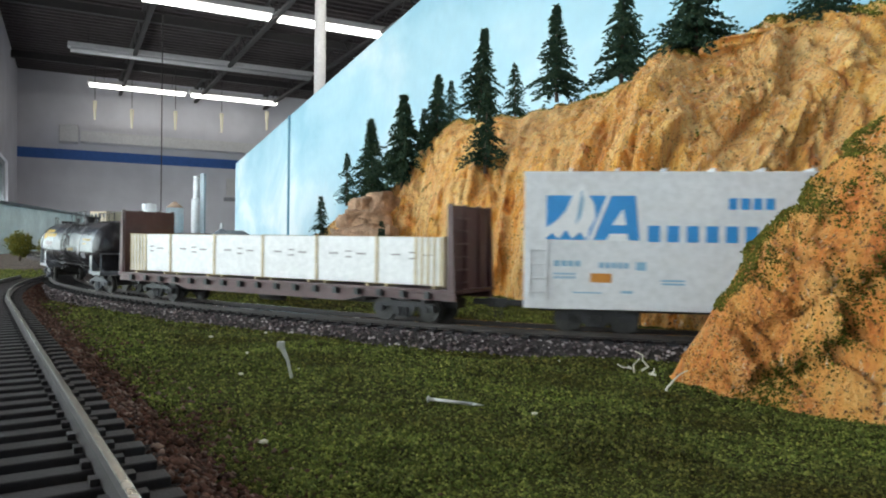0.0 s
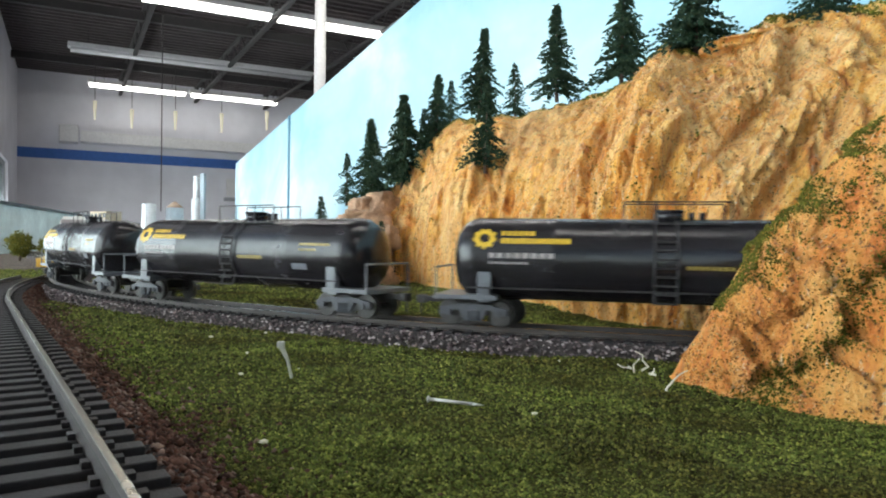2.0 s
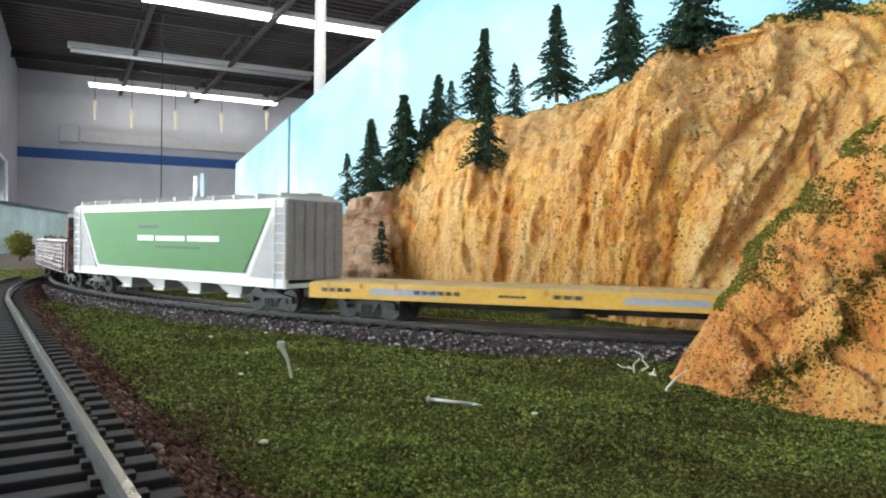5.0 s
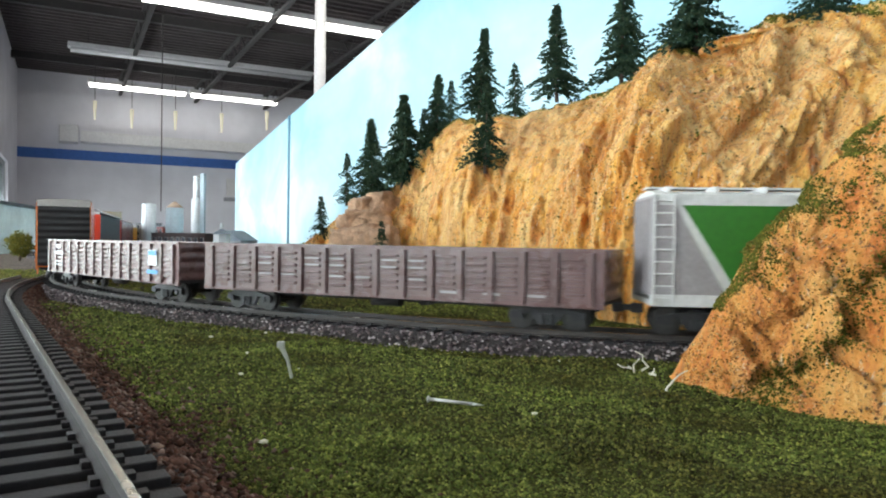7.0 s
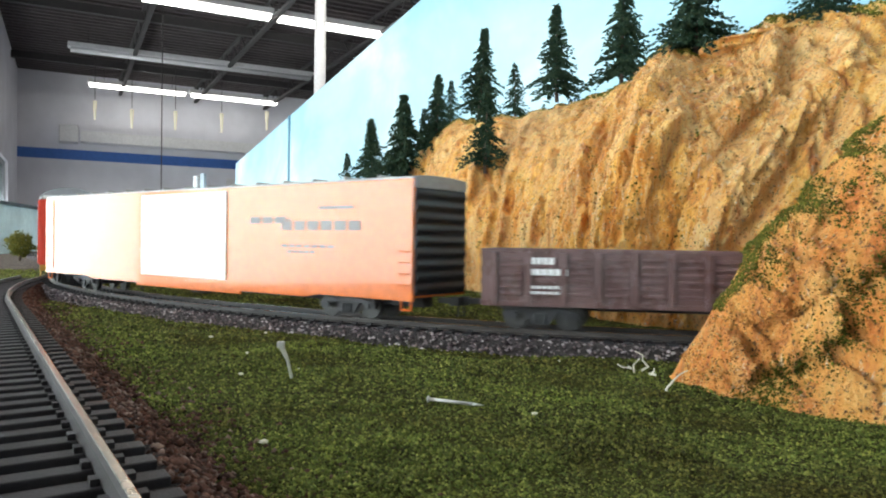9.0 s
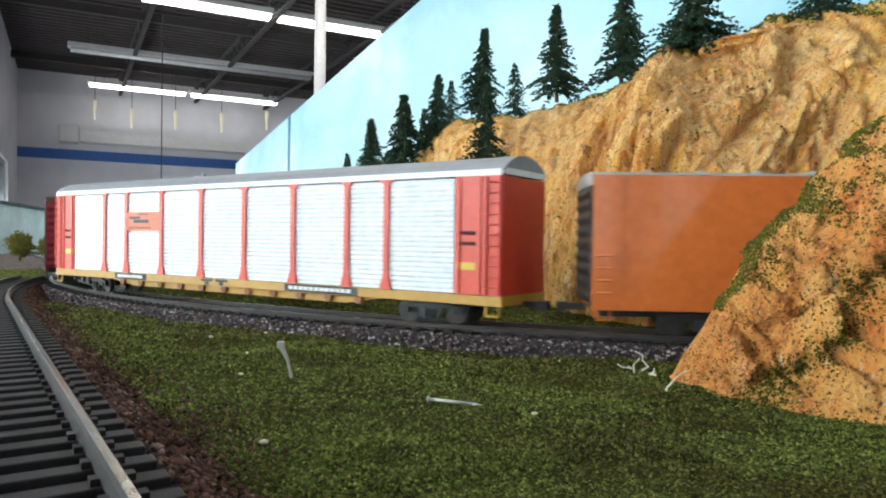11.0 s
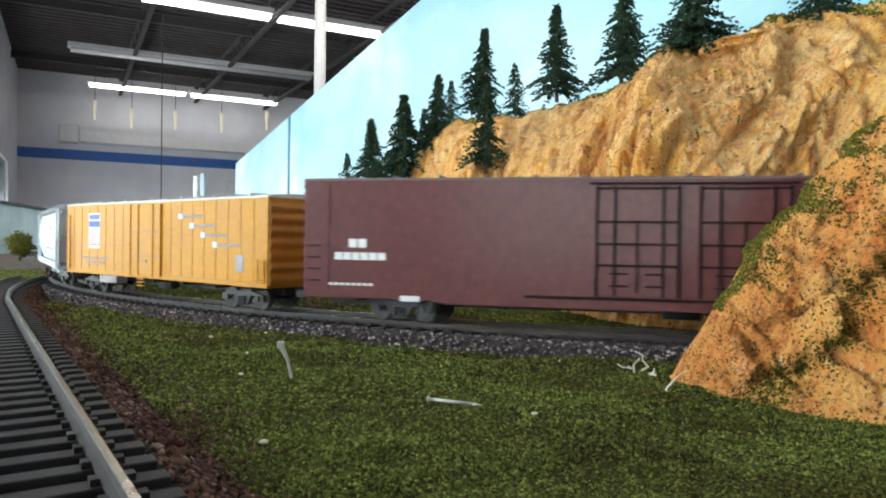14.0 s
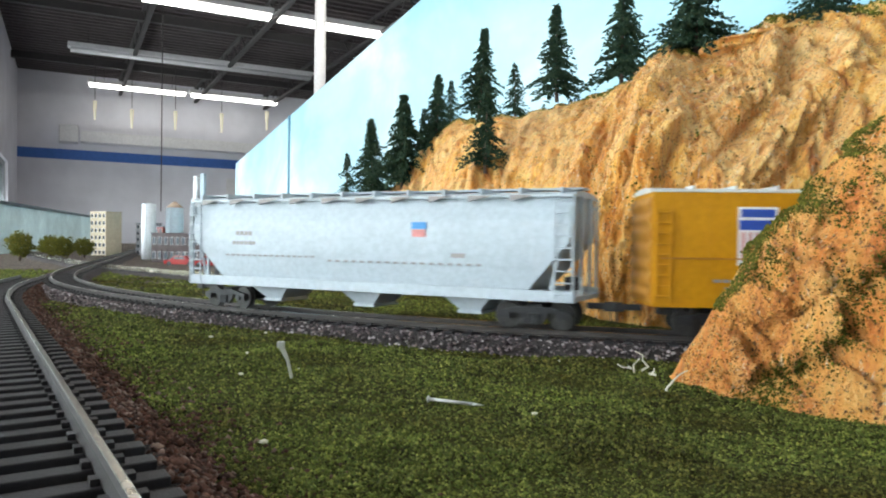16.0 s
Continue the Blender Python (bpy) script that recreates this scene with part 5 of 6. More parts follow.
# --- black tank cars ---
def tank_car(front, back):
    L = back - front
    root = empty("tank_car")
    black = paint("black_tank_paint", (0.014, 0.013, 0.015), 0.24, vary=0.25, scale=50, bump=0.08)
    grey = paint("worn_grey_metal", (0.12, 0.13, 0.145), 0.36, vary=0.25, scale=150)
    tl, R, zc = L - 12, 16.2, 26.4
    bm = bmesh.new()
    rings = [(-tl / 2, 0.0), (-tl / 2 + 0.5, 5.5), (-tl / 2 + 2.0, 10.5), (-tl / 2 + 4.4, 14.0), (-tl / 2 + 7.5, 15.8), (-tl / 2 + 10, R), (-40, R), (-39.6, R + 0.12), (-39.2, R), (0, R), (39.2, R), (39.6, R + 0.12), (40, R), (tl / 2 - 10, R), (tl / 2 - 7.5, 15.8), (tl / 2 - 4.4, 14.0), (tl / 2 - 2.0, 10.5), (tl / 2 - 0.5, 5.5), (tl / 2, 0.0)]
    seg = 48
    prev = None
    for x, r in rings:
        ring = [bm.verts.new((x, 0, zc))] if r == 0 else [bm.verts.new((x, r * math.cos(2 * math.pi * i / seg), zc + r * math.sin(2 * math.pi * i / seg))) for i in range(seg)]
        if prev:
            for i in range(seg):
                a, b = prev[i % len(prev)], prev[(i + 1) % len(prev)]
                c, d = ring[(i + 1) % len(ring)], ring[i % len(ring)]
                f = bm.faces.new([v for k_, v in enumerate((a, b, c, d)) if v not in (a, b, c, d)[:k_]])
                f.smooth = True
        prev = ring
    bmesh.ops.recalc_face_normals(bm, faces=bm.faces)
    tank = part("tank", bm, black, root)
    # emblem and bars on the upper side
    def on_tank(pieces, name, mat, label=""):
        bm = bmesh.new()
        for x0, x1, a0, a1 in pieces:
            k_ = 6
            vs = []
            for i in range(k_ + 1):
                a = radians(a0 + (a1 - a0) * i / k_)
                for x in (x0, x1):
                    vs.append(bm.verts.new((x, -(R + 0.1) * math.cos(a), zc + (R + 0.1) * math.sin(a))))
            for i in range(k_):
                bm.faces.new((vs[2 * i], vs[2 * i + 1], vs[2 * i + 3], vs[2 * i + 2]))
        return part(name, bm, mat, tank, label)
    bm = bmesh.new()
    cx, ac, ro, ri = -tl / 2 + 14, radians(30), 4.6, 1.9
    for i in range(36):
        q = []
        for j, r in ((i, ri), (i, ro if (i // 2) % 2 else ro - 0.7), (i + 1, ro if (i // 2) % 2 else ro - 0.7), (i + 1, ri)):
            t = 2 * math.pi * j / 36
            a = ac + r * math.sin(t) / R
            q.append(bm.verts.new((cx + r * math.cos(t), -(R + 0.12) * math.cos(a), zc + (R + 0.12) * math.sin(a))))
        bm.faces.new(q)
    part("emblem", bm, M_INK_Y, tank, "yellow ring emblem")
    on_tank([(cx + 6.5 + i * 2.2, cx + 8.1 + i * 2.2, 34, 42) for i in range(6)] + [(cx + 6.5 + i * 1.9, cx + 7.9 + i * 1.9, 22, 30) for i in range(14)], "lettering", M_INK_Y)
    on_tank([(cx + 2 + i * 3.2, cx + 4.4 + i * 3.2, 2, 9) for i in range(8)] + [(cx + 2 + i * 2.2, cx + 3.7 + i * 2.2, -6, -3) for i in range(7)], "lettering", M_INK_G)
    on_tank([(8 + i * 2.1, 9.6 + i * 2.1, -9, -4) for i in range(8)] + [(48 + i * 2, 49.6 + i * 2, 14, 18) for i in range(9)] + [(48 + i * 2, 49.6 + i * 2, 6, 9) for i in range(5)], "lettering", paint("dull_yellow", (0.30, 0.22, 0.04), 0.5))
    on_tank([(43, 52, -24, -14)], "placard", grey, "grey placard")
    # centre ladder, top platform and dome
    bm = bmesh.new()
    for x in (-3, 5):
        prev = None
        for i in range(9):
            a = radians(-35 + 95 * i / 8)
            p = (x, -(R + 1.2) * math.cos(a), zc + (R + 1.2) * math.sin(a))
            if prev:
                cyl(bm, prev, p, 0.45, 6)
            prev = p
        cyl(bm, (x, -(R + 1.2) * math.cos(radians(-35)), zc - 9.5), (x, -(R + 0.2), 11), 0.45, 6)
    for i in range(8):
        z = 11.5 + i * 3.2
        yy = -math.sqrt(max(1, (R + 1.2) ** 2 - max(0, z - zc) ** 2)) if z > zc else -(R + 1.0)
        cyl(bm, (-3, yy, z), (5, yy, z), 0.4, 6)
    part("ladder", bm, M_UNDER, root, "black steel ladder")
    bm = bmesh.new()
    cyl(bm, (3, 0, zc + R - 1), (3, 0, zc + R + 2.6), 5.2, 18)
    cyl(bm, (3, 0, zc + R + 2.6), (3, 0, zc + R + 3.4), 5.6, 18)
    for x in (11, 15):
        cyl(bm, (x, 1, zc + R - 1), (x, 1, zc + R + 2.6), 1.2, 10)
    part("dome", bm, black, root)
    bm = bmesh.new()
    box(bm, -14, 24, -9, -7.6, zc + R - 2.2, zc + R - 1.5)
    box(bm, -14, 24, 7.6, 9, zc + R - 2.2, zc + R - 1.5)
    for y in (-8.6, 8.6):
        for x in (-14, -2, 11, 24):
            cyl(bm, (x, y, zc + R - 2.5), (x, y, zc + R + 6.2), 0.3, 5)
        cyl(bm, (-14, y, zc + R + 6.2), (24, y, zc + R + 6.2), 0.3, 5)
    part("platform_rail", bm, M_UNDER, root)
    # long handrail, bolsters, end platforms
    bm = bmesh.new()
    cyl(bm, (-L / 2 + 14, -16.8, 15.5), (L / 2 - 14, -16.8, 15.5), 0.3, 6)
    part("handrail", bm, M_UNDER, root)
    for s in (-1, 1):
        bm = bmesh.new()
        x = s * (L / 2 - 20)
        box(bm, x - 2.6, x + 2.6, -15.4, -12, 12, 22.5, 0.3)
        box(bm, x - 2.6, x + 2.6, 12, 15.4, 12, 22.5, 0.3)
        box(bm, x - 3.0, x + 3.0, -14, 14, 9.6, 13, 0.3)
        part("bolster", bm, grey, root, "grey bolster")
        bm = bmesh.new()
        a, b = sorted((s * (L / 2 - 25), s * L / 2))
        box(bm, a, b, -15.2, 15.2, 10.6, 12.4, 0.2)
        part("end_platform", bm, grey, root, "grey end platform")
        bm = bmesh.new()
        xe = s * (L / 2 - 1)
        for y in (-14.5, 14.5):
            cyl(bm, (xe, y, 12.4), (xe, y, 23), 0.4, 6)
        cyl(bm, (xe, -14.5, 23), (xe, 14.5, 23), 0.4, 6)
        part("end_rail", bm, grey, root)
    return finish(root, front, back, "glossy black tank car with a yellow ring emblem", "tank car", 17, True)


# --- empty yellow flat car ---
def flat_car(front, back):
    L, hw = back - front, 16.8
    root = empty("flat_car")
    yel = paint("yellow_flat_paint", (0.62, 0.35, 0.045), 0.5, vary=0.12, scale=60, dirt=(0.40, 0.25, 0.08))
    bm = bmesh.new()
    box(bm, -L / 2, L / 2, -hw, hw, 8.6, 15.0, 0.3)
    part("side_sill", bm, yel, root)
    n_ = 44
    w = (L - 2) / n_
    plank = mesh_of("plank", box(bmesh.new(), -w / 2 + 0.15, w / 2 - 0.15, -hw + 0.8, hw - 0.8, 14.9, 15.5), paint("tan_deck", (0.50, 0.34, 0.14), 0.7, vary=0.25, scale=150))
    for i in range(n_):
        p = new("plank", plank)
        p.parent, p.matrix_basis = root, pose((-L / 2 + 1 + w * (i + 0.5)) * MM, 0, 0)
    decal(root, "placard", paint("grey_placard", (0.33, 0.33, 0.36), 0.5), [(-L / 2 + 28, -L / 2 + 58, 10.6, 13.4), (22, 52, 10.6, 13.4)], -hw, "grey reporting panel")
    decal(root, "lettering", M_INK_K, letters(-60, -40, 11.4, 13.0, 6) + letters(-25, -14, 11.4, 12.4, 5) + letters(-4, 8, 11.6, 13.2, 3) + letters(60, 84, 11.4, 13.0, 7) + letters(-L / 2 + 6, -L / 2 + 20, 11.4, 13, 4), -hw)
    for i in range(14):
        x = -L / 2 + 8 + (L - 16) * i / 13
        bm = bmesh.new()
        box(bm, x - 0.9, x + 0.9, -hw - 0.8, -hw + 0.2, 12.9, 15.2, 0.15)
        part("stake_pocket", bm, yel, root)
    underframe(root, L, hw, 8.6)
    return finish(root, front, back, "empty yellow flat car with a tan plank deck", "freight car", 26)


# --- covered hoppers ---
def hopper_car(front, back, main, panel, bays, label, round_side):
    L, hw = back - front, 17
    root = empty("covered_hopper")
    zt, zb = 50.4, 15.0
    slope = 25
    secs = []
    # body: side outline with raked ends, bellied when round_side
    bm = bmesh.new()
    prof = []
    for i in range(9):
        f = i / 8
        z = zb + (zt - zb) * f
        y = hw - (0.9 * (2 * f - 1) ** 2 * (3.0 if round_side else 0.6) if round_side else 0.5 * (1 - f))
        prof.append((y, z))
    rows_ = []
    for y, z in prof:
        f = (z - zb) / (zt - zb)
        e = L / 2 - 1.5 if not round_side else L / 2 - 3 - (1 - min(1, f * 1.25)) * slope
        e2 = L / 2 - 2 - ((1 - min(1, f * 1.9)) * 17 if round_side else (1 - min(1, f * 1.1)) * slope)
        rows_.append([bm.verts.new((-e2, -y, z)), bm.verts.new((e2, -y, z)), bm.verts.new((e2, y, z)), bm.verts.new((-e2, y, z))])
    for a, b in zip(rows_, rows_[1:]):
        for i in range(4):
            j = (i + 1) % 4
            f_ = bm.faces.new((a[i], a[j], b[j], b[i]))
    bm.faces.new(rows_[0][::-1])
    bm.faces.new(rows_[-1])
    bmesh.ops.recalc_face_normals(bm, faces=bm.faces)
    body = part("body", bm, main, root)
    # roof with running board and hatches
    roof(root, L - 3, hw - 0.4, zt, 2.0, main, 0)
    bm = bmesh.new()
    box(bm, -L / 2 + 1, L / 2 - 1, -4.5, 4.5, zt + 3.0, zt + 3.7)
    for i in range(12):
        x = -L / 2 + 6 + (L - 12) * i / 11
        box(bm, x - 0.5, x + 0.5, -hw + 1, hw - 1, zt + 0.6, zt + 3.2)
    part("running_board", bm, main, root)
    n_ = 10
    for i in range(n_):
        x = -L / 2 + 8 + (L - 16) * i / n_
        part("roof_bracket", prism(bmesh.new(), [(x, zt - 1.9), (x + 9.5, zt + 0.4), (x, zt + 0.4)], -hw - 0.5, -hw + 0.6), M_INK_G if round_side else main, root)
    # side sill, end frames, posts and ladders
    bm = bmesh.new()
    box(bm, -L / 2, L / 2, -hw - 0.3, -hw + 1.5, 11.2, 15.4, 0.3)
    box(bm, -L / 2, L / 2, hw - 1.5, hw + 0.3, 11.2, 15.4, 0.3)
    for s in (-1, 1):
        a, b = sorted((s * L / 2, s * (L / 2 - 26)))
        box(bm, a, b, -hw + 1, hw - 1, 11.4, 13.4, 0.2)
    part("side_sill", bm, main, root)
    for s in (-1, 1):
        if not round_side:
            bm = bmesh.new()
            x = s * (L / 2 - 1.0)
            box(bm, x - 0.6, x + 0.6, -hw + 0.2, hw - 0.2, 15, zt, 0.2)
            a, b = sorted((s * (L / 2 - 0.6), s * (L / 2 - 24)))
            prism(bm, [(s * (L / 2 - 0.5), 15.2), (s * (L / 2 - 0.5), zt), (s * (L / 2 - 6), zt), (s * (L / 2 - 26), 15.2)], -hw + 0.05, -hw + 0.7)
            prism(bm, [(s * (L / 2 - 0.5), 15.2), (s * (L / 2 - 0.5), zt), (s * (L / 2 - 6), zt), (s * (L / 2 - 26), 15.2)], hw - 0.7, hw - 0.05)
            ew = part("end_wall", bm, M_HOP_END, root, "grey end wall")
            for y in (-12, -6, 0, 6, 12):
                bm = bmesh.new()
                x2 = s * (L / 2 - 0.1)
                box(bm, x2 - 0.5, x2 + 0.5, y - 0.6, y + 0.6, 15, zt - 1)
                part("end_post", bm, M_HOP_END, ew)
        else:
            for y in (-hw + 0.8, hw - 0.8, -6, 6):
                bm = bmesh.new()
                cyl(bm, (s * (L / 2 - 1), y, 13), (s * (L / 2 - 1), y, zt), 0.7, 6)
                part("end_post", bm, main, root)
            bm = bmesh.new()
            cyl(bm, (s * (L / 2 - 10), -hw + 1, 13), (s * (L / 2 - 2), -hw + 1, zt - 3), 0.6, 6)
            cyl(bm, (s * (L / 2 - 10), hw - 1, 13), (s * (L / 2 - 2), hw - 1, zt - 3), 0.6, 6)
            part("brace", bm, main, root)
        a, b = sorted((s * (L / 2 - 0.8), s * (L / 2 - 7.5)))
        ladder(root, a, b, 12, zt, 9, -hw + 0.2, main)
        bm = bmesh.new()
        box(bm, min(s * (L / 2 - 3), s * (L / 2 - 8)), max(s * (L / 2 - 3), s * (L / 2 - 8)), -4, 4, 15, 20, 0.4)
        part("brake_gear", bm, M_UNDER, root)
    # outlets
    for i in range(bays):
        x = (i - (bays - 1) / 2) * (33.5 if bays == 4 else 50)
        bm = bmesh.new()
        w0, w1 = 13, 4.2
        lo, hi = 5.6, 13.5
        a = [bm.verts.new(v) for v in ((x - w0, -14, hi), (x + w0, -14, hi), (x + w0, 14, hi), (x - w0, 14, hi), (x - w1, -9, lo), (x + w1, -9, lo), (x + w1, 9, lo), (x - w1, 9, lo))]
        for q in ((0, 1, 5, 4), (1, 2, 6, 5), (2, 3, 7, 6), (3, 0, 4, 7), (4, 5, 6, 7), (3, 2, 1, 0)):
            bm.faces.new([a[k_] for k_ in q])
        bmesh.ops.recalc_face_normals(bm, faces=bm.faces)
        box(bm, x - w1 - 1, x + w1 + 1, -10, 10, 4.4, 5.7, 0.2)
        part("outlet", bm, main, root)
    if panel:
        bm = bmesh.new()
        prism(bm, [(-87, zt - 3.6), (-68, 17.0), (68, 17.0), (87, zt - 3.6)], -hw - 0.35, -hw + 0.35)
        gp = part("side_panel", bm, panel, root, "green side panel")
        decal(gp, "lettering", M_INK_W, letters(-25, -9, 31.2, 34.0, 6, 0.12) + letters(-7, 20, 31.2, 33.8, 9, 0.12) + letters(22, 49, 31.2, 34.0, 8, 0.12), -hw - 0.3)
        decal(gp, "lettering", M_INK_K, letters(-24, -4, 37.6, 39.2, 6) + letters(-8, 34, 27.4, 28.4, 16), -hw - 0.3)
    else:
        decal(root, "emblem", M_INK_B, [(27, 34, 37.8, 40.6)], -hw, "blue upper half of a shield")
        decal(root, "emblem", paint("pale_red", (0.62, 0.22, 0.2), 0.5), [(27.4, 33.6, 34.6, 37.6)], -hw, "red lower half of a shield")
        decal(root, "lettering", M_INK_G, letters(-66, -56, 34.5, 36.4, 4) + letters(-68, -54, 30.2, 31.8, 6) + letters(-72, -20, 25.0, 25.8, 16, 0.4) + letters(-14, 60, 23.6, 24.4, 18, 0.5) + [(45, 51, 26.6, 28.4)], -hw)
    return finish(root, front, back, label, "freight car", 19)


# mottled warm grey, darker than the white hopper body
M_HOP_END = paint("mottled_grey", (0.34, 0.31, 0.31), 0.55, vary=0.2, scale=80, dirt=(0.22, 0.19, 0.18))


# --- gondolas ---
def gondola(front, back, label, lettered):
    L, hw = back - front, 16.6
    root = empty("gondola_car")
    brown = paint("gondola_brown", (0.135, 0.075, 0.072), 0.27, vary=0.2, scale=70, dirt=(0.17, 0.13, 0.12))
    z0, z1 = 10.6, 29.4
    bm = bmesh.new()
    box(bm, -L / 2, L / 2, -hw + 0.7, hw - 0.7, z0, z0 + 1.6)
    part("floor_plate", bm, M_UNDER, root)
    for s in (-1, 1):
        bm = bmesh.new()
        y = s * (hw - 0.5)
        box(bm, -L / 2 + 0.2, L / 2 - 0.2, y - 0.4, y + 0.4, z0, z1)
        box(bm, -L / 2, L / 2, y - 0.9, y + 0.9, z1, z1 + 1.3, 0.2)
        box(bm, -L / 2, L / 2, y - 0.7, y + 0.7, z0 - 1.4, z0 + 0.6, 0.2)
        side = part("side_wall", bm, brown, root)
    n_ = 15
    for i in range(n_):
        x = -L / 2 + 5 + (L - 10) * i / (n_ - 1)
        bm = bmesh.new()
        box(bm, x - 1.1, x + 1.1, -hw - 1.3, -hw + 0.2, z0 - 0.6, z1, 0.25)
        part("side_post", bm, brown, root)
    for i in range(n_ - 1):
        x = -L / 2 + 5 + (L - 10) * (i + 0.5) / (n_ - 1)
        bm = bmesh.new()
        for j in range(6):
            z = z0 + 2.6 + j * 2.6
            box(bm, x - 4.0, x + 4.0, -hw - 1.0, -hw + 0.2, z, z + 1.35, 0.4)
        part("pressed_ribs", bm, brown, root)
    for s in (-1, 1):
        corrugated_end(root, s * (L / 2 - 0.9), s, hw, z0, z1 + 1.2, 4, brown, "")
    if lettered:
        x0 = -76
        decal(root, "lettering", M_INK_W, letters(x0, x0 + 9, 25.0, 27.5, 4, 0.2) + letters(x0 - 1, x0 + 14, 21.0, 23.3, 6, 0.15) + letters(x0, x0 + 13, 16.0, 17.1, 6) + letters(x0, x0 + 13, 14.0, 15.0, 6), -hw - 1.1)
        decal(root, "emblem", M_INK_W, [(63, 73, 18.5, 26.5)], -hw - 1.2, "white emblem panel")
        decal(root, "emblem", M_INK_B, [(63.6, 72.4, 23.6, 26.0), (62, 74, 14.2, 16.2)], -hw - 1.32)
    else:
        rows_ = [r for k_ in range(2, 9) for z in (24.6, 21.8, 17.2) if (k_ + int(z)) % 3 for r in [(-L / 2 + 5 + (L - 10) * (k_ + 0.22) / 14, -L / 2 + 5 + (L - 10) * (k_ + 0.78) / 14, z, z + 0.8)]]
        decal(root, "lettering", M_HOP_END, rows_ + [(x, x + 7, 12.6, 13.6) for x in (30, 48, 66)], -hw - 1.1)
    underframe(root, L, hw)
    return finish(root, front, back, label, "freight car", 24)


# --- long boxcars ---
def long_boxcar(front, back, kind):
    L, hw = back - front, 17.2
    root = empty("boxcar")
    z0, z1 = 10.8, 57.6
    if kind == "orange":
        side = paint("orange_boxcar_paint", (0.62, 0.155, 0.035), 0.18, vary=0.04, scale=30, bump=0, coat=0.4, even=0.3)
        endm = M_BLACK
        roofm = paint("galvanised_roof", (0.40, 0.38, 0.36), 0.45, vary=0.15)
        door = paint("pale_door_paint", (0.72, 0.68, 0.62), 0.28, vary=0.05, scale=40, coat=0.2)
    else:
        side = paint("brown_boxcar_paint", (0.125, 0.046, 0.046), 0.21, vary=0.05, scale=30, bump=0, even=0.15)
        endm = paint("maroon_end_paint", (0.16, 0.010, 0.018), 0.4, vary=0.15)
        roofm = paint("dark_roof_paint", (0.13, 0.09, 0.09), 0.5, vary=0.15)
        door = side
    box_body(root, L, hw, z0, z1, side)
    roof(root, L, hw, z1, 1.1, roofm, 16)
    bm = bmesh.new()
    prism(bm, [(-L / 2, 9.6), (-L / 2, z0 + 0.4), (L / 2, z0 + 0.4), (L / 2, 9.6), (L / 2 - 52, 9.6), (L / 2 - 60, 8.2), (-L / 2 + 60, 8.2), (-L / 2 + 52, 9.6)], -hw - 0.3, -hw + 0.8)
    part("side_sill", bm, side, root)
    for s in (-1, 1):
        corrugated_end(root, s * L / 2, s, hw, z0 + 1, z1 - 4, 9, endm, "dark ribbed end wall")
        bm = bmesh.new()
        a, b = sorted((s * L / 2 - 0.5 * s, s * L / 2 + s * 0.9))
        box(bm, a, b, -hw + 0.5, hw - 0.5, z1 - 4, z1 - 0.2, 0.2)
        part("end_cap", bm, roofm if kind == "orange" else side, root)
        a, b = sorted((s * (L / 2 - 1.5), s * (L / 2 - 6.5)))
        if kind == "orange":
            ladder(root, a, b, 13.5, 31, 4, -hw, side, "grab_iron", False)
        bm = bmesh.new()
        cyl(bm, (s * (L / 2 - 1.5), -hw + 0.8, 10.5), (s * (L / 2 - 1.5), -hw + 0.8, 6), 0.4, 6)
        cyl(bm, (s * (L / 2 - 6.5), -hw + 0.8, 10.5), (s * (L / 2 - 6.5), -hw + 0.8, 6), 0.4, 6)
        cyl(bm, (s * (L / 2 - 1.5), -hw + 0.8, 6), (s * (L / 2 - 6.5), -hw + 0.8, 6), 0.4, 6)
        part("step", bm, side, root)
        decal(root, "corner_panel", side, [tuple(sorted((s * (L / 2 - 0.2), s * (L / 2 - 10.5)))) + (z0 + 2, z1 - 2)], -hw - 0.25)
    dx0, dx1 = (-39, 36) if kind == "orange" else (-34, 35)
    if kind == "orange":
        bm = bmesh.new()
        box(bm, dx0, dx1, -hw - 0.7, -hw + 0.2, z0 + 2, z1 - 2, 0.2)
        d = part("door", bm, door, root, "pale sliding door")
        decal(root, "lettering", M_INK_G, letters(54, 80, 40.0, 43.0, 3, 0.2) + letters(76, 126, 37.0, 41.0, 6, 0.2) + [(100, 120, 46.0, 47.2), (54, 82, 41.2, 41.9)] + letters(76, 110, 29.5, 30.6, 7) + letters(80, 98, 27.0, 28.0, 5), -hw)
        bm = bmesh.new()
        prism(bm, [(dx0 - 6, 6.6), (dx0 - 6, 9), (dx1 + 10, 9), (dx1 + 10, 6.6)], -hw + 0.4, -hw + 1.2)
        part("door_track", bm, side, root)
    else:
        bm = bmesh.new()
        for i in range(1, 22):
            x = -L / 2 + L * i / 22
            if dx0 - 2 < x < dx1 + 2:
                continue
            box(bm, x - 0.15, x + 0.15, -hw - 0.08, -hw + 0.1, z0 + 2, z1 - 2)
        part("side_seam", bm, side, root)["kind"] = "stuff"
        for a, b in ((dx0, -3.0), (3.0, dx1)):
            bm = bmesh.new()
            box(bm, a, b, -hw - 0.5, -hw + 0.2, z0 + 2.5, z1 - 3, 0.2)
            d = part("door", bm, side, root)
            for x in (a + 0.8, a + (b - a) * 0.24, a + (b - a) * 0.80, b - 0.8):
                bm = bmesh.new()
                box(bm, x - 0.5, x + 0.5, -hw - 1.2, -hw - 0.3, z0 + 2.5, z1 - 3, 0.15)
                part("door_post", bm, M_SEAM, d)
            bm = bmesh.new()
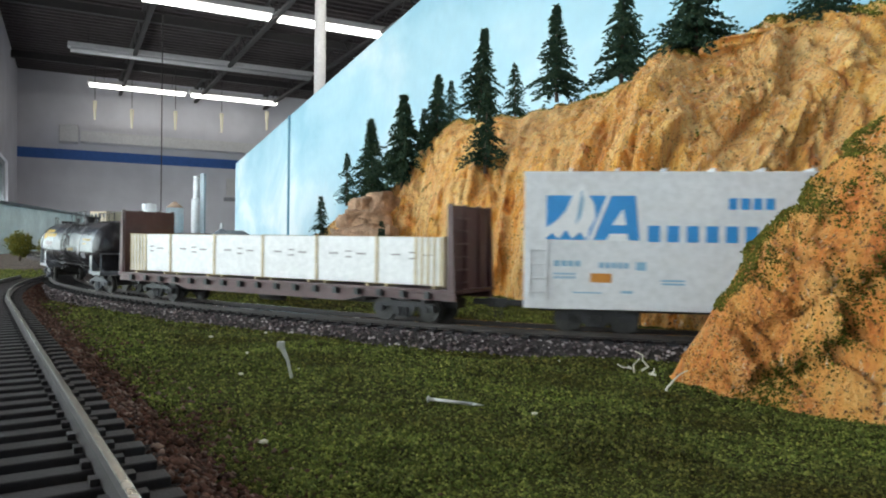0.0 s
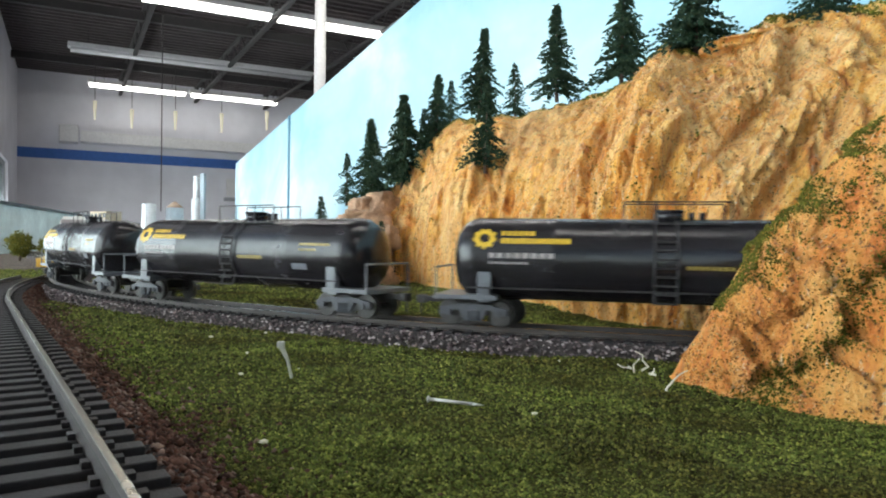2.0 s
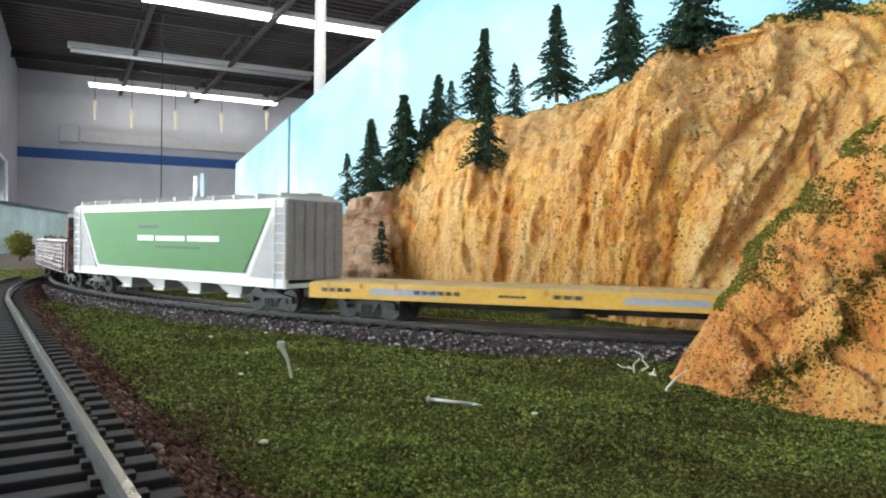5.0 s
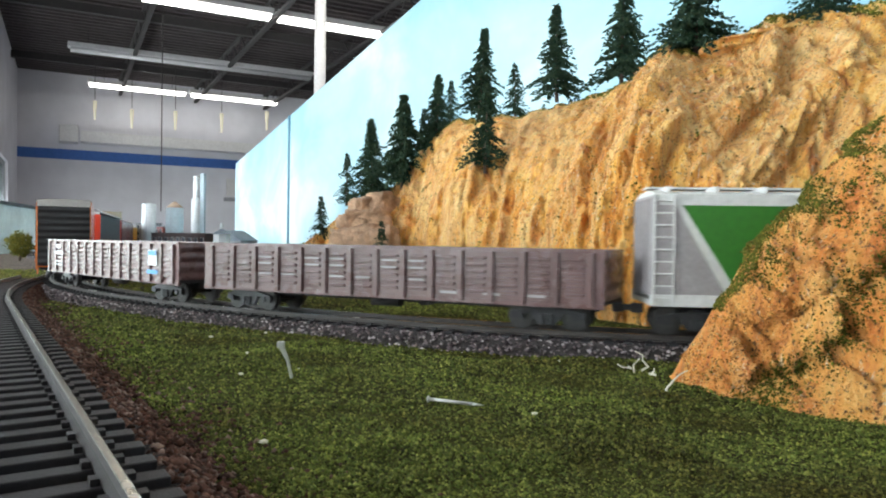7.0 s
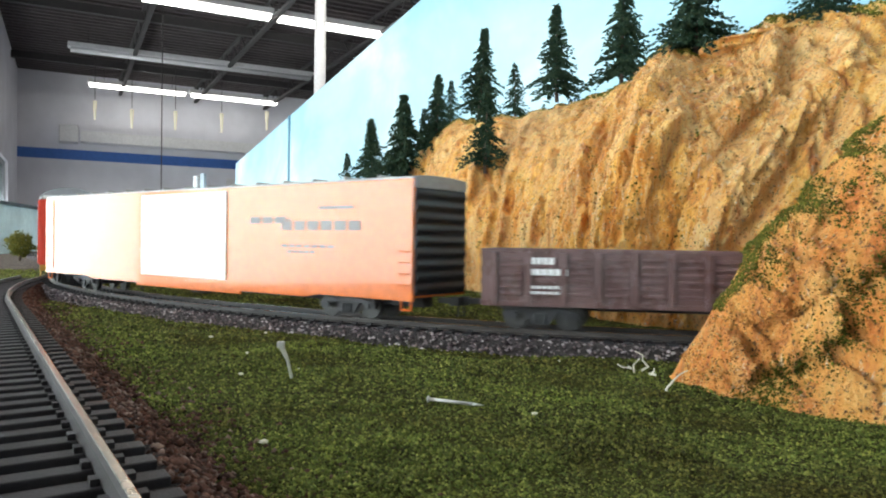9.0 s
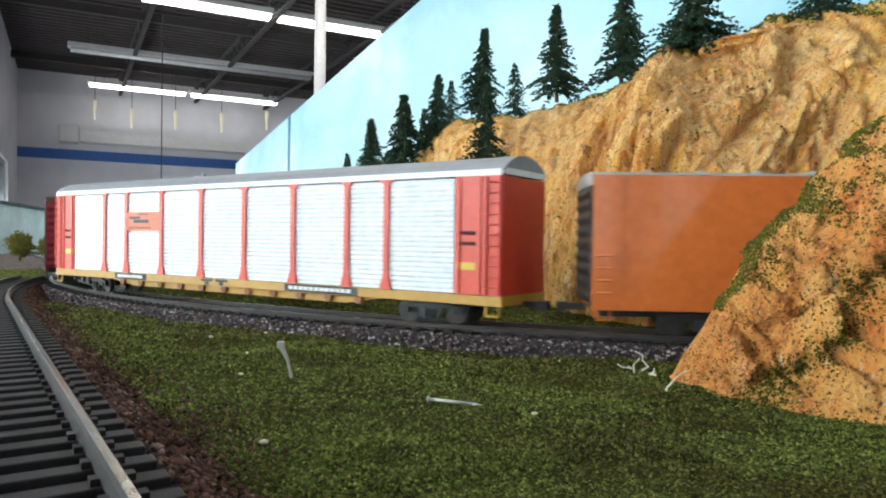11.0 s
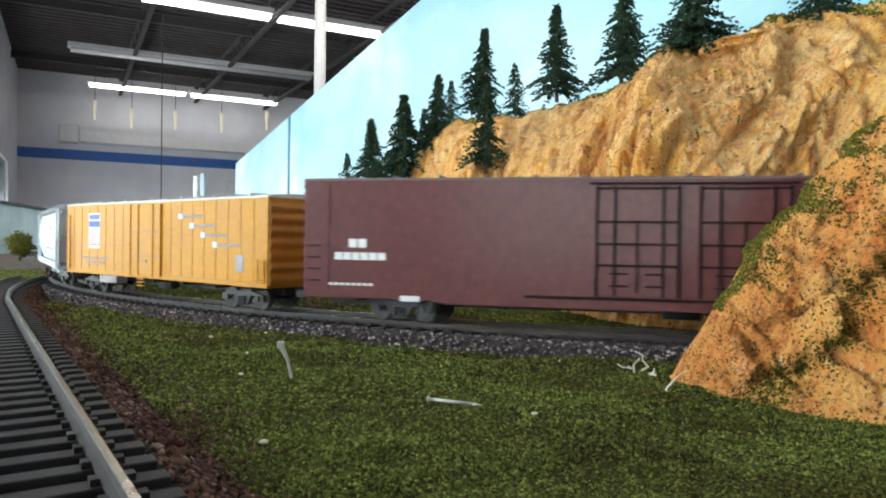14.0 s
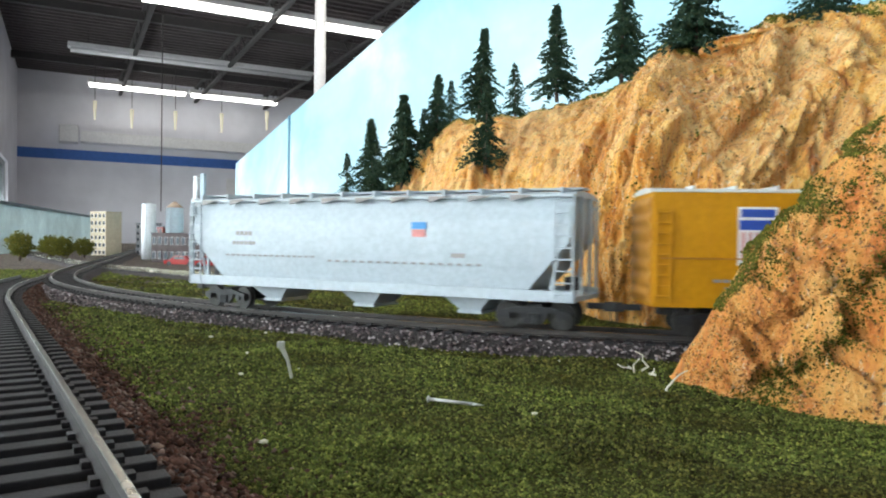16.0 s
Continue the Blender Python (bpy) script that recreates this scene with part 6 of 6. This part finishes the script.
            for z in (z0 + 14, z0 + 22, z1 - 16.5, z1 - 4):
                box(bm, a + 0.5, b - 0.5, -hw - 1.1, -hw - 0.3, z - 0.45, z + 0.45)
            part("door_bar", bm, M_SEAM, d)
            bm = bmesh.new()
            xm = (a + b) / 2
            cyl(bm, (xm, -hw - 1.0, z0 + 4), (xm, -hw - 1.0, z0 + 31), 0.4, 6)
            for x in (xm - 6.5, xm + 6.5):
                box(bm, x - 3.4, x + 3.4, -hw - 1.0, -hw - 0.3, z0 + 6, z0 + 6.7)
                box(bm, x - 3.4, x + 3.4, -hw - 1.0, -hw - 0.3, z0 + 10.6, z0 + 11.3)
            part("door_latch", bm, M_SEAM, d)
        bm = bmesh.new()
        box(bm, dx0 - 26, dx1 + 26, -hw - 0.7, -hw + 0.2, z0 + 0.9, z0 + 2.0)
        box(bm, dx0 - 2, dx1 + 2, -hw - 0.7, -hw + 0.2, z1 - 2.6, z1 - 1.6)
        part("door_track", bm, M_SEAM, root)
        bm = bmesh.new()
        sx, sz = L / 2 - 27, 35.5
        prism(bm, [(sx - 8, sz + 6), (sx - 6, sz + 9.2), (sx, sz + 8.2), (sx + 6, sz + 9.2), (sx + 8, sz + 6), (sx + 7.4, sz - 5), (sx + 4.5, sz - 9), (sx, sz - 10.5), (sx - 4.5, sz - 9), (sx - 7.4, sz - 5)], -hw - 0.3, -hw + 0.05)
        sh = part("emblem", bm, M_INK_W, root, "white shield")
        decal(sh, "emblem_top", M_INK_B, [(sx - 5.4, sx + 5.4, sz + 3.6, sz + 7.2), (sx - 6.6, sx + 6.6, sz + 0.6, sz + 1.8)], -hw - 0.25, "blue upper half of the shield")
        decal(root, "placard", M_INK_W, [(L / 2 - 20, L / 2 - 11.8, 15.0, 21.2)], -hw - 0.05, "white placard")
        decal(root, "placard_print", M_SEAM, letters(L / 2 - 18.4, L / 2 - 13.2, 16.4, 20.0, 2, 0.3), -hw - 0.15)
        decal(root, "lettering", M_INK_W, letters(-L / 2 + 19, -L / 2 + 27, 30.0, 33.5, 2, 0.15) + letters(-L / 2 + 13, -L / 2 + 35, 25.0, 28.0, 6, 0.12) + letters(-L / 2 + 8, -L / 2 + 30, 14.6, 15.6, 9), -hw)
        for x in (62, -L / 2 + 45):
            decal(root, "side_tag", M_INK_W, [(x - 4, x + 4, 8.8, 11.0)], -hw - 0.3)
        for s in (-1, 1):
            a, b = sorted((s * (L / 2 - 1.5), s * (L / 2 - 6.5)))
            ladder(root, a, b, 14.0, 33, 4, -hw - 0.3, M_SEAM, "grab_iron", False)
    underframe(root, L, hw, 9.5)
    lab = "orange long boxcar with a pale sliding door" if kind == "orange" else "brown long boxcar with double doors and a shield emblem"
    return finish(root, front, back, lab, "boxcar", 42)


M_SEAM = paint("dark_brown_trim", (0.026, 0.012, 0.012), 0.75, vary=0.2)
M_SEAM.node_tree.nodes["Principled BSDF"].inputs["Specular IOR Level"].default_value = 0.1


# --- tri-level auto rack ---
def auto_rack(front, back):
    L, hw = back - front, 17.2
    root = empty("auto_rack_car")
    yel = paint("deck_yellow", (0.50, 0.27, 0.04), 0.5, vary=0.15, scale=60, dirt=(0.28, 0.17, 0.06))
    red = paint("rack_red", (0.66, 0.055, 0.025), 0.42, vary=0.1, scale=50)
    silver = paint("galvanised_panel", (0.74, 0.78, 0.81), 0.32, metal=0.15, vary=0.03, scale=30, bump=0, even=0.1)
    grey = paint("grey_roof_paint", (0.27, 0.28, 0.30), 0.5, vary=0.1, scale=40)
    bm = bmesh.new()
    box(bm, -L / 2, L / 2, -hw - 0.2, hw + 0.2, 9.2, 13.0, 0.25)
    part("deck_sill", bm, yel, root)
    bm = bmesh.new()
    prism(bm, [(-L / 2 + 56, 9.3), (L / 2 - 56, 9.3), (L / 2 - 78, 6.0), (-L / 2 + 78, 6.0)], -hw + 2.2, -hw + 3.2)
    part("sag_sill", bm, yel, root)
    for i in range(11):
        x = -L / 2 + 70 + (L - 140) * i / 10
        bm = bmesh.new()
        cyl(bm, (x, -hw + 0.6, 8.0), (x, -hw + 2.4, 8.0), 2.0, 12)
        part("sill_bracket", bm, M_RUST, root)
    for x0, x1, n_ in ((-93, -63, 9), (-16, 4, 0), (44, 88, 12)):
        pl = decal(root, "placard", M_BLACK, [(x0, x1, 9.5, 12.8)] if n_ else [(x0, x0 + 9, 11.4, 12.6), (x0 + 3, x0 + 6, 9.6, 11.4), (x0 + 11, x1, 11.4, 12.6), (x0 + 14, x0 + 17, 9.6, 11.4)], -hw - 0.2, "black reporting panel" if n_ else "black twin marks")
        if n_:
            decal(pl, "lettering", M_INK_W, letters(x0 + 3, x1 - 3, 10.4, 12.0, n_), -hw - 0.35)
    # inner box, then corrugated panels between red posts
    bm = bmesh.new()
    box(bm, -L / 2 + 1, L / 2 - 1, -hw + 1.2, hw - 1.2, 13.0, 57.5)
    part("inner_body", bm, M_UNDER, root)
    fr = [-136.6, -103.3, -81.7, -49.4, -16.3, 16.3, 49.4, 81.7, 103.3, 136.6]
    z0, z1 = 13.4, 57.0
    for a, b in zip(fr, fr[1:]):
        bm = bmesh.new()
        n_ = 22
        prof = []
        for i in range(n_ * 4 + 1):
            z = z0 + (z1 - z0) * i / (n_ * 4)
            prof.append((-hw + 0.15 - 0.5 * abs((i % 4) - 2) / 2, z))
        va = [bm.verts.new((a + 0.6, y, z)) for y, z in prof] + [bm.verts.new((a + 0.6, -hw + 1.0, z1)), bm.verts.new((a + 0.6, -hw + 1.0, z0))]
        vb = [bm.verts.new((b - 0.6, v.co.y, v.co.z)) for v in va]
        m_ = len(va)
        for i in range(m_):
            j = (i + 1) % m_
            bm.faces.new((va[i], va[j], vb[j], vb[i]))
        bm.faces.new(va[::-1])
        bm.faces.new(vb)
        bmesh.ops.recalc_face_normals(bm, faces=bm.faces)
        part("side_panel", bm, silver, root, "silver corrugated panel")
    for x in fr[1:-1]:
        bm = bmesh.new()
        prism(bm, [(x - 3.2, 13.2), (x - 1.4, 19), (x - 1.4, 55.5), (x - 3.6, 57.6), (x + 3.6, 57.6), (x + 1.4, 55.5), (x + 1.4, 19), (x + 3.2, 13.2)], -hw - 1.0, -hw - 0.2)
        part("side_post", bm, red, root, "red side post")
    for s in (-1, 1):
        e = s * L / 2
        q = fr[-1] if s > 0 else fr[0]
        a, b = sorted((e - s * 0.8, q))
        bm = bmesh.new()
        box(bm, a, b, -hw - 0.4, -hw + 1.0, 13.1, 57.6, 0.2)
        ep = part("end_panel", bm, red, root, "red end panel")
        for x in (e - s * 7, e - s * 9.5, q + s * 2):
            bm = bmesh.new()
            box(bm, x - 0.6, x + 0.6, -hw - 1.0, -hw - 0.3, 13.2, 57, 0.15)
            part("rib", bm, red, ep)
        decal(ep, "placard", M_INK_Y, [tuple(sorted((e - s * 11.5, e - s * 20))) + (22.4, 25.2)], -hw - 0.4, "yellow placard")
        decal(ep, "lettering", M_SEAM, letters(*sorted((e - s * 11, e - s * 20)), 31.5, 33.0, 5) + letters(*sorted((e - s * 11, e - s * 19)), 35.5, 37.0, 4), -hw - 0.4)
        a, b = sorted((e - s * 0.8, e - s * 6.5))
        ladder(root, a, b, 14, 57, 11, -hw - 0.3, red)
        bm = bmesh.new()
        a, b = sorted((e - s * 0.2, e - s * 1.6))
        box(bm, a, b, -hw + 0.2, hw - 0.2, 13.1, 57.6, 0.2)
        part("end_door", bm, red, root, "red end door")
        bm = bmesh.new()
        a, b = sorted((e - s * 1.5, e - s * 7))
        for x in (a, b):
            cyl(bm, (x, -hw + 0.3, 9.4), (x, -hw + 0.3, 5.5), 0.4, 6)
        cyl(bm, (a, -hw + 0.3, 5.5), (b, -hw + 0.3, 5.5), 0.5, 6)
        part("step", bm, yel, root)
    bm = bmesh.new()
    prism(bm, [(fr[2] + 0.8, 36.5), (fr[2] + 0.8, 46.5), (fr[3] - 0.8, 46.5), (fr[3] - 0.8, 36.5)], -hw - 1.1, -hw - 0.35)
    sg = part("sign_panel", bm, paint("orange_sign", (0.62, 0.10, 0.02), 0.45), root, "orange sign panel")
    xm = fr[2]
    decal(sg, "lettering", M_INK_K, letters(xm + 4, xm + 14, 42.8, 44.2, 3, 0.1) + letters(xm + 8, xm + 22, 40.6, 42.4, 5, 0.1) + [(xm + 12, xm + 21, 45.0, 45.6)] + letters(xm + 3, xm + 24, 37.6, 38.4, 9), -hw - 1.1)
    bm = bmesh.new()
    box(bm, -L / 2 + 0.4, L / 2 - 0.4, -hw - 0.6, -hw + 0.8, 57.6, 60.0, 0.2)
    part("eave_band", bm, M_INK_W, root, "white eave band")
    roof(root, L, hw - 0.3, 59.8, 6.0, grey)
    bm = bmesh.new()
    for s in (-1, 1):
        a, b = sorted((s * (L / 2 + 0.45), s * (L / 2 - 9)))
        box(bm, a, b, -hw + 1.5, hw - 1.5, 58.0, 60.5, 0.2)
    part("end_gable", bm, M_INK_W, root, "white roof end")
    return finish(root, front, back, "tri-level auto rack with silver panels and red posts", "auto rack", 38)


M_RUST = paint("rusty_bracket", (0.28, 0.10, 0.03), 0.6, vary=0.2)


# --- yellow insulated boxcar ---
def yellow_car(front, back):
    L, hw = back - front, 16.8
    root = empty("insulated_boxcar")
    yel = paint("warm_yellow_paint", (0.55, 0.245, 0.008), 0.45, vary=0.12, scale=40, dirt=(0.40, 0.17, 0.010))
    yel.node_tree.nodes["Principled BSDF"].inputs["Specular IOR Level"].default_value = 0.2
    z0, z1 = 11.0, 51.8
    box_body(root, L, hw, z0, z1, yel)
    roof(root, L, hw, z1, 1.5, paint("silver_roof_paint", (0.62, 0.61, 0.57), 0.4, vary=0.1), 14)
    ribbed_side(root, L, hw, z0 + 2, z1 - 1, 9.5, yel)
    bm = bmesh.new()
    box(bm, -21, 11, -hw - 0.6, -hw + 0.2, z0 + 1.5, z1 - 1.5, 0.2)
    d = part("door", bm, yel, root)
    for x in (-20.4, -12, 3, 10.4):
        bm = bmesh.new()
        box(bm, x - 0.5, x + 0.5, -hw - 1.1, -hw - 0.4, z0 + 1.5, z1 - 1.5, 0.15)
        part("door_post", bm, yel, d)
    bm = bmesh.new()
    for z in (z0 + 12, z0 + 25):
        box(bm, -20, 10, -hw - 0.9, -hw - 0.4, z - 0.35, z + 0.35)
    box(bm, -8, -3, -hw - 1.0, -hw - 0.4, z0 + 8, z0 + 10, 0.2)
    part("door_bar", bm, M_OCHRE, d)
    bm = bmesh.new()
    box(bm, -L / 2 + 3, -23, -hw - 0.3, -hw + 0.1, 28, 28.5)
    box(bm, 13, L / 2 - 3, -hw - 0.3, -hw + 0.1, z0 + 1.8, z0 + 2.3)
    part("side_seam", bm, M_OCHRE, root)
    x = -70
    decal(root, "emblem", M_INK_W, [(x, x + 13.5, 26, 46.4)], -hw - 0.05, "white shield panel")
    decal(root, "emblem_top", M_INK_BLUE, [(x + 1, x + 12.5, 42.8, 45.6), (x + 0.4, x + 13.1, 38.4, 41.8)], -hw - 0.15, "blue shield top")
    decal(root, "emblem_base", paint("pale_pink_stripes", (0.60, 0.30, 0.28), 0.5), [(x + 1.2 + i * 2.3, x + 2.5 + i * 2.3, 27.4, 37.6) for i in range(5)], -hw - 0.15, "red stripes")
    decal(root, "lettering", M_INK_G, [r for k_ in range(4) for r in letters(31 + k_ * 10, 50 + k_ * 10, 43 - k_ * 4.6, 44.2 - k_ * 4.6, 6, 0.15)] + letters(-78, -46, 20.0, 21.0, 10) + letters(-74, -50, 17.4, 18.4, 8), -hw - 0.05)
    decal(root, "stripe", M_INK_W, [(27 + k_ * 10, 30.5 + k_ * 10, 42.2 - k_ * 4.6, 45.0 - k_ * 4.6) for k_ in range(4)], -hw - 0.05)
    decal(root, "placard", M_HOP_END, [(75.5, 81.5, 17.5, 25.5)], -hw - 0.05, "dull grey placard")
    for s in (-1, 1):
        corrugated_end(root, s * L / 2, s, hw, z0 + 1, z1 - 2, 7, M_OCHRE, "yellow ribbed end wall")
        a, b = sorted((s * (L / 2 - 1.2), s * (L / 2 - 6)))
        ladder(root, a, b, 13, 46 if s < 0 else 24, 9 if s < 0 else 4, -hw, yel)
    bm = bmesh.new()
    for z in (6.6, 8.4, 10.2):
        box(bm, -14, -7, -hw - 0.4, -hw + 0.8, z, z + 0.6)
    part("step", bm, yel, root)
    bm = bmesh.new()
    box(bm, -60, -40, -hw + 1.5, -hw + 8, 6.5, 10.8, 0.4)
    part("fuel_tank", bm, M_HOP_END, root, "grey tank under the floor")
    underframe(root, L, hw)
    return finish(root, front, back, "yellow insulated boxcar with a shield emblem", "boxcar", 26)


M_OCHRE = paint("shaded_ochre_paint", (0.42, 0.18, 0.02), 0.45, vary=0.15)
M_INK_BLUE = paint("deep_blue_lettering", (0.02, 0.07, 0.35), 0.5, vary=0.1)

M_HOPPER_WHITE = paint("hopper_white", (0.66, 0.65, 0.63), 0.42, vary=0.07, scale=50, dirt=(0.52, 0.50, 0.47))
M_HOPPER_GREY = paint("hopper_pale_grey", (0.42, 0.475, 0.52), 0.48, vary=0.07, scale=50, dirt=(0.42, 0.44, 0.46))
M_GREEN = paint("hopper_green", (0.026, 0.150, 0.012), 0.55, vary=0.1, scale=50)

reefer_car(-135.2, 64.8)
bulkhead_flat(84.6, 295.1)
first_tank = tank_car(321, 493)
for front in (518, 710):
    ob = copy_thing(first_tank, Matrix())
    CARS.append((ob, front, front + 172, 17, None))
flat_car(895, 1109)
hopper_car(1117, 1312, M_HOPPER_WHITE, M_GREEN, 4, "white covered hopper with green side panels", False)
gondola(1321.2, 1510.2, "brown ribbed gondola, empty, with rows of small white bars", False)
gondola(1525.4, 1714.4, "brown ribbed gondola, empty, with a white emblem panel", True)
long_boxcar(1731.6, 2036, "orange")
auto_rack(2057, 2371.8)
long_boxcar(2394.8, 2696, "brown")
yellow_car(2714.5, 2912.6)
hopper_car(2932, 3122, M_HOPPER_GREY, None, 3, "pale grey covered hopper with rounded sides", True)


# ---- movement: the train runs by at an even pace ----
TRAVEL = [(0, 0), (0.7, 136.5), (1.5, 292), (3, 596), (4, 788.5), (6.5, 1201), (7, 1290.8), (8, 1460), (9, 1634), (11.5, 2083.8), (12, 2173.8), (12.4, 2248), (13.5, 2453), (14.5, 2628.8), (16, 2891.5)]


def travelled(t):
    return float(np.interp(t, [a for a, _ in TRAVEL], [b for _, b in TRAVEL]))


def car_pose(front, back, inset, t):
    """The car's frame from its two truck centres on the rails, and its heading."""
    p = travelled(t)
    xa, ya, _ = main_at(front + inset - p)
    xb, yb, _ = main_at(back - inset - p)
    turn = math.atan2(ya - yb, xa - xb)
    return Matrix.Translation((0.5 * (xa + xb) * MM, 0.5 * (ya + yb) * MM, 0)) @ Matrix.Rotation(turn, 4, "Z"), turn


def motions():
    times = [i * 0.25 for i in range(65)]
    fine = [i / FPS for i in range(16 * FPS + 1)]
    for root, front, back, inset, _ in CARS:
        walk(root, [(t, car_pose(front, back, inset, t)[0]) for t in times])
        half = 0.5 * (back - front) - inset
        for o in [c for c in root.children if c.name.startswith("truck")]:
            lead = o.location.x > 0
            rows = []
            for t in times:
                s = (front + inset if lead else back - inset) - travelled(t)
                psi = -float(main_at(s)[2])
                rows.append((t, pose((half if lead else -half) * MM, 0, 0, 0, 0, math.degrees(psi - car_pose(front, back, inset, t)[1]))))
            walk(o, rows)
            for w in [c for c in o.children if c.name.startswith("wheelset")]:
                x = w.location.x
                walk(w, [(t, Matrix.Translation((x, 0, 0.0051)) @ Matrix.Rotation(travelled(t) / 5.05, 4, "Y")) for t in fine])


motions()
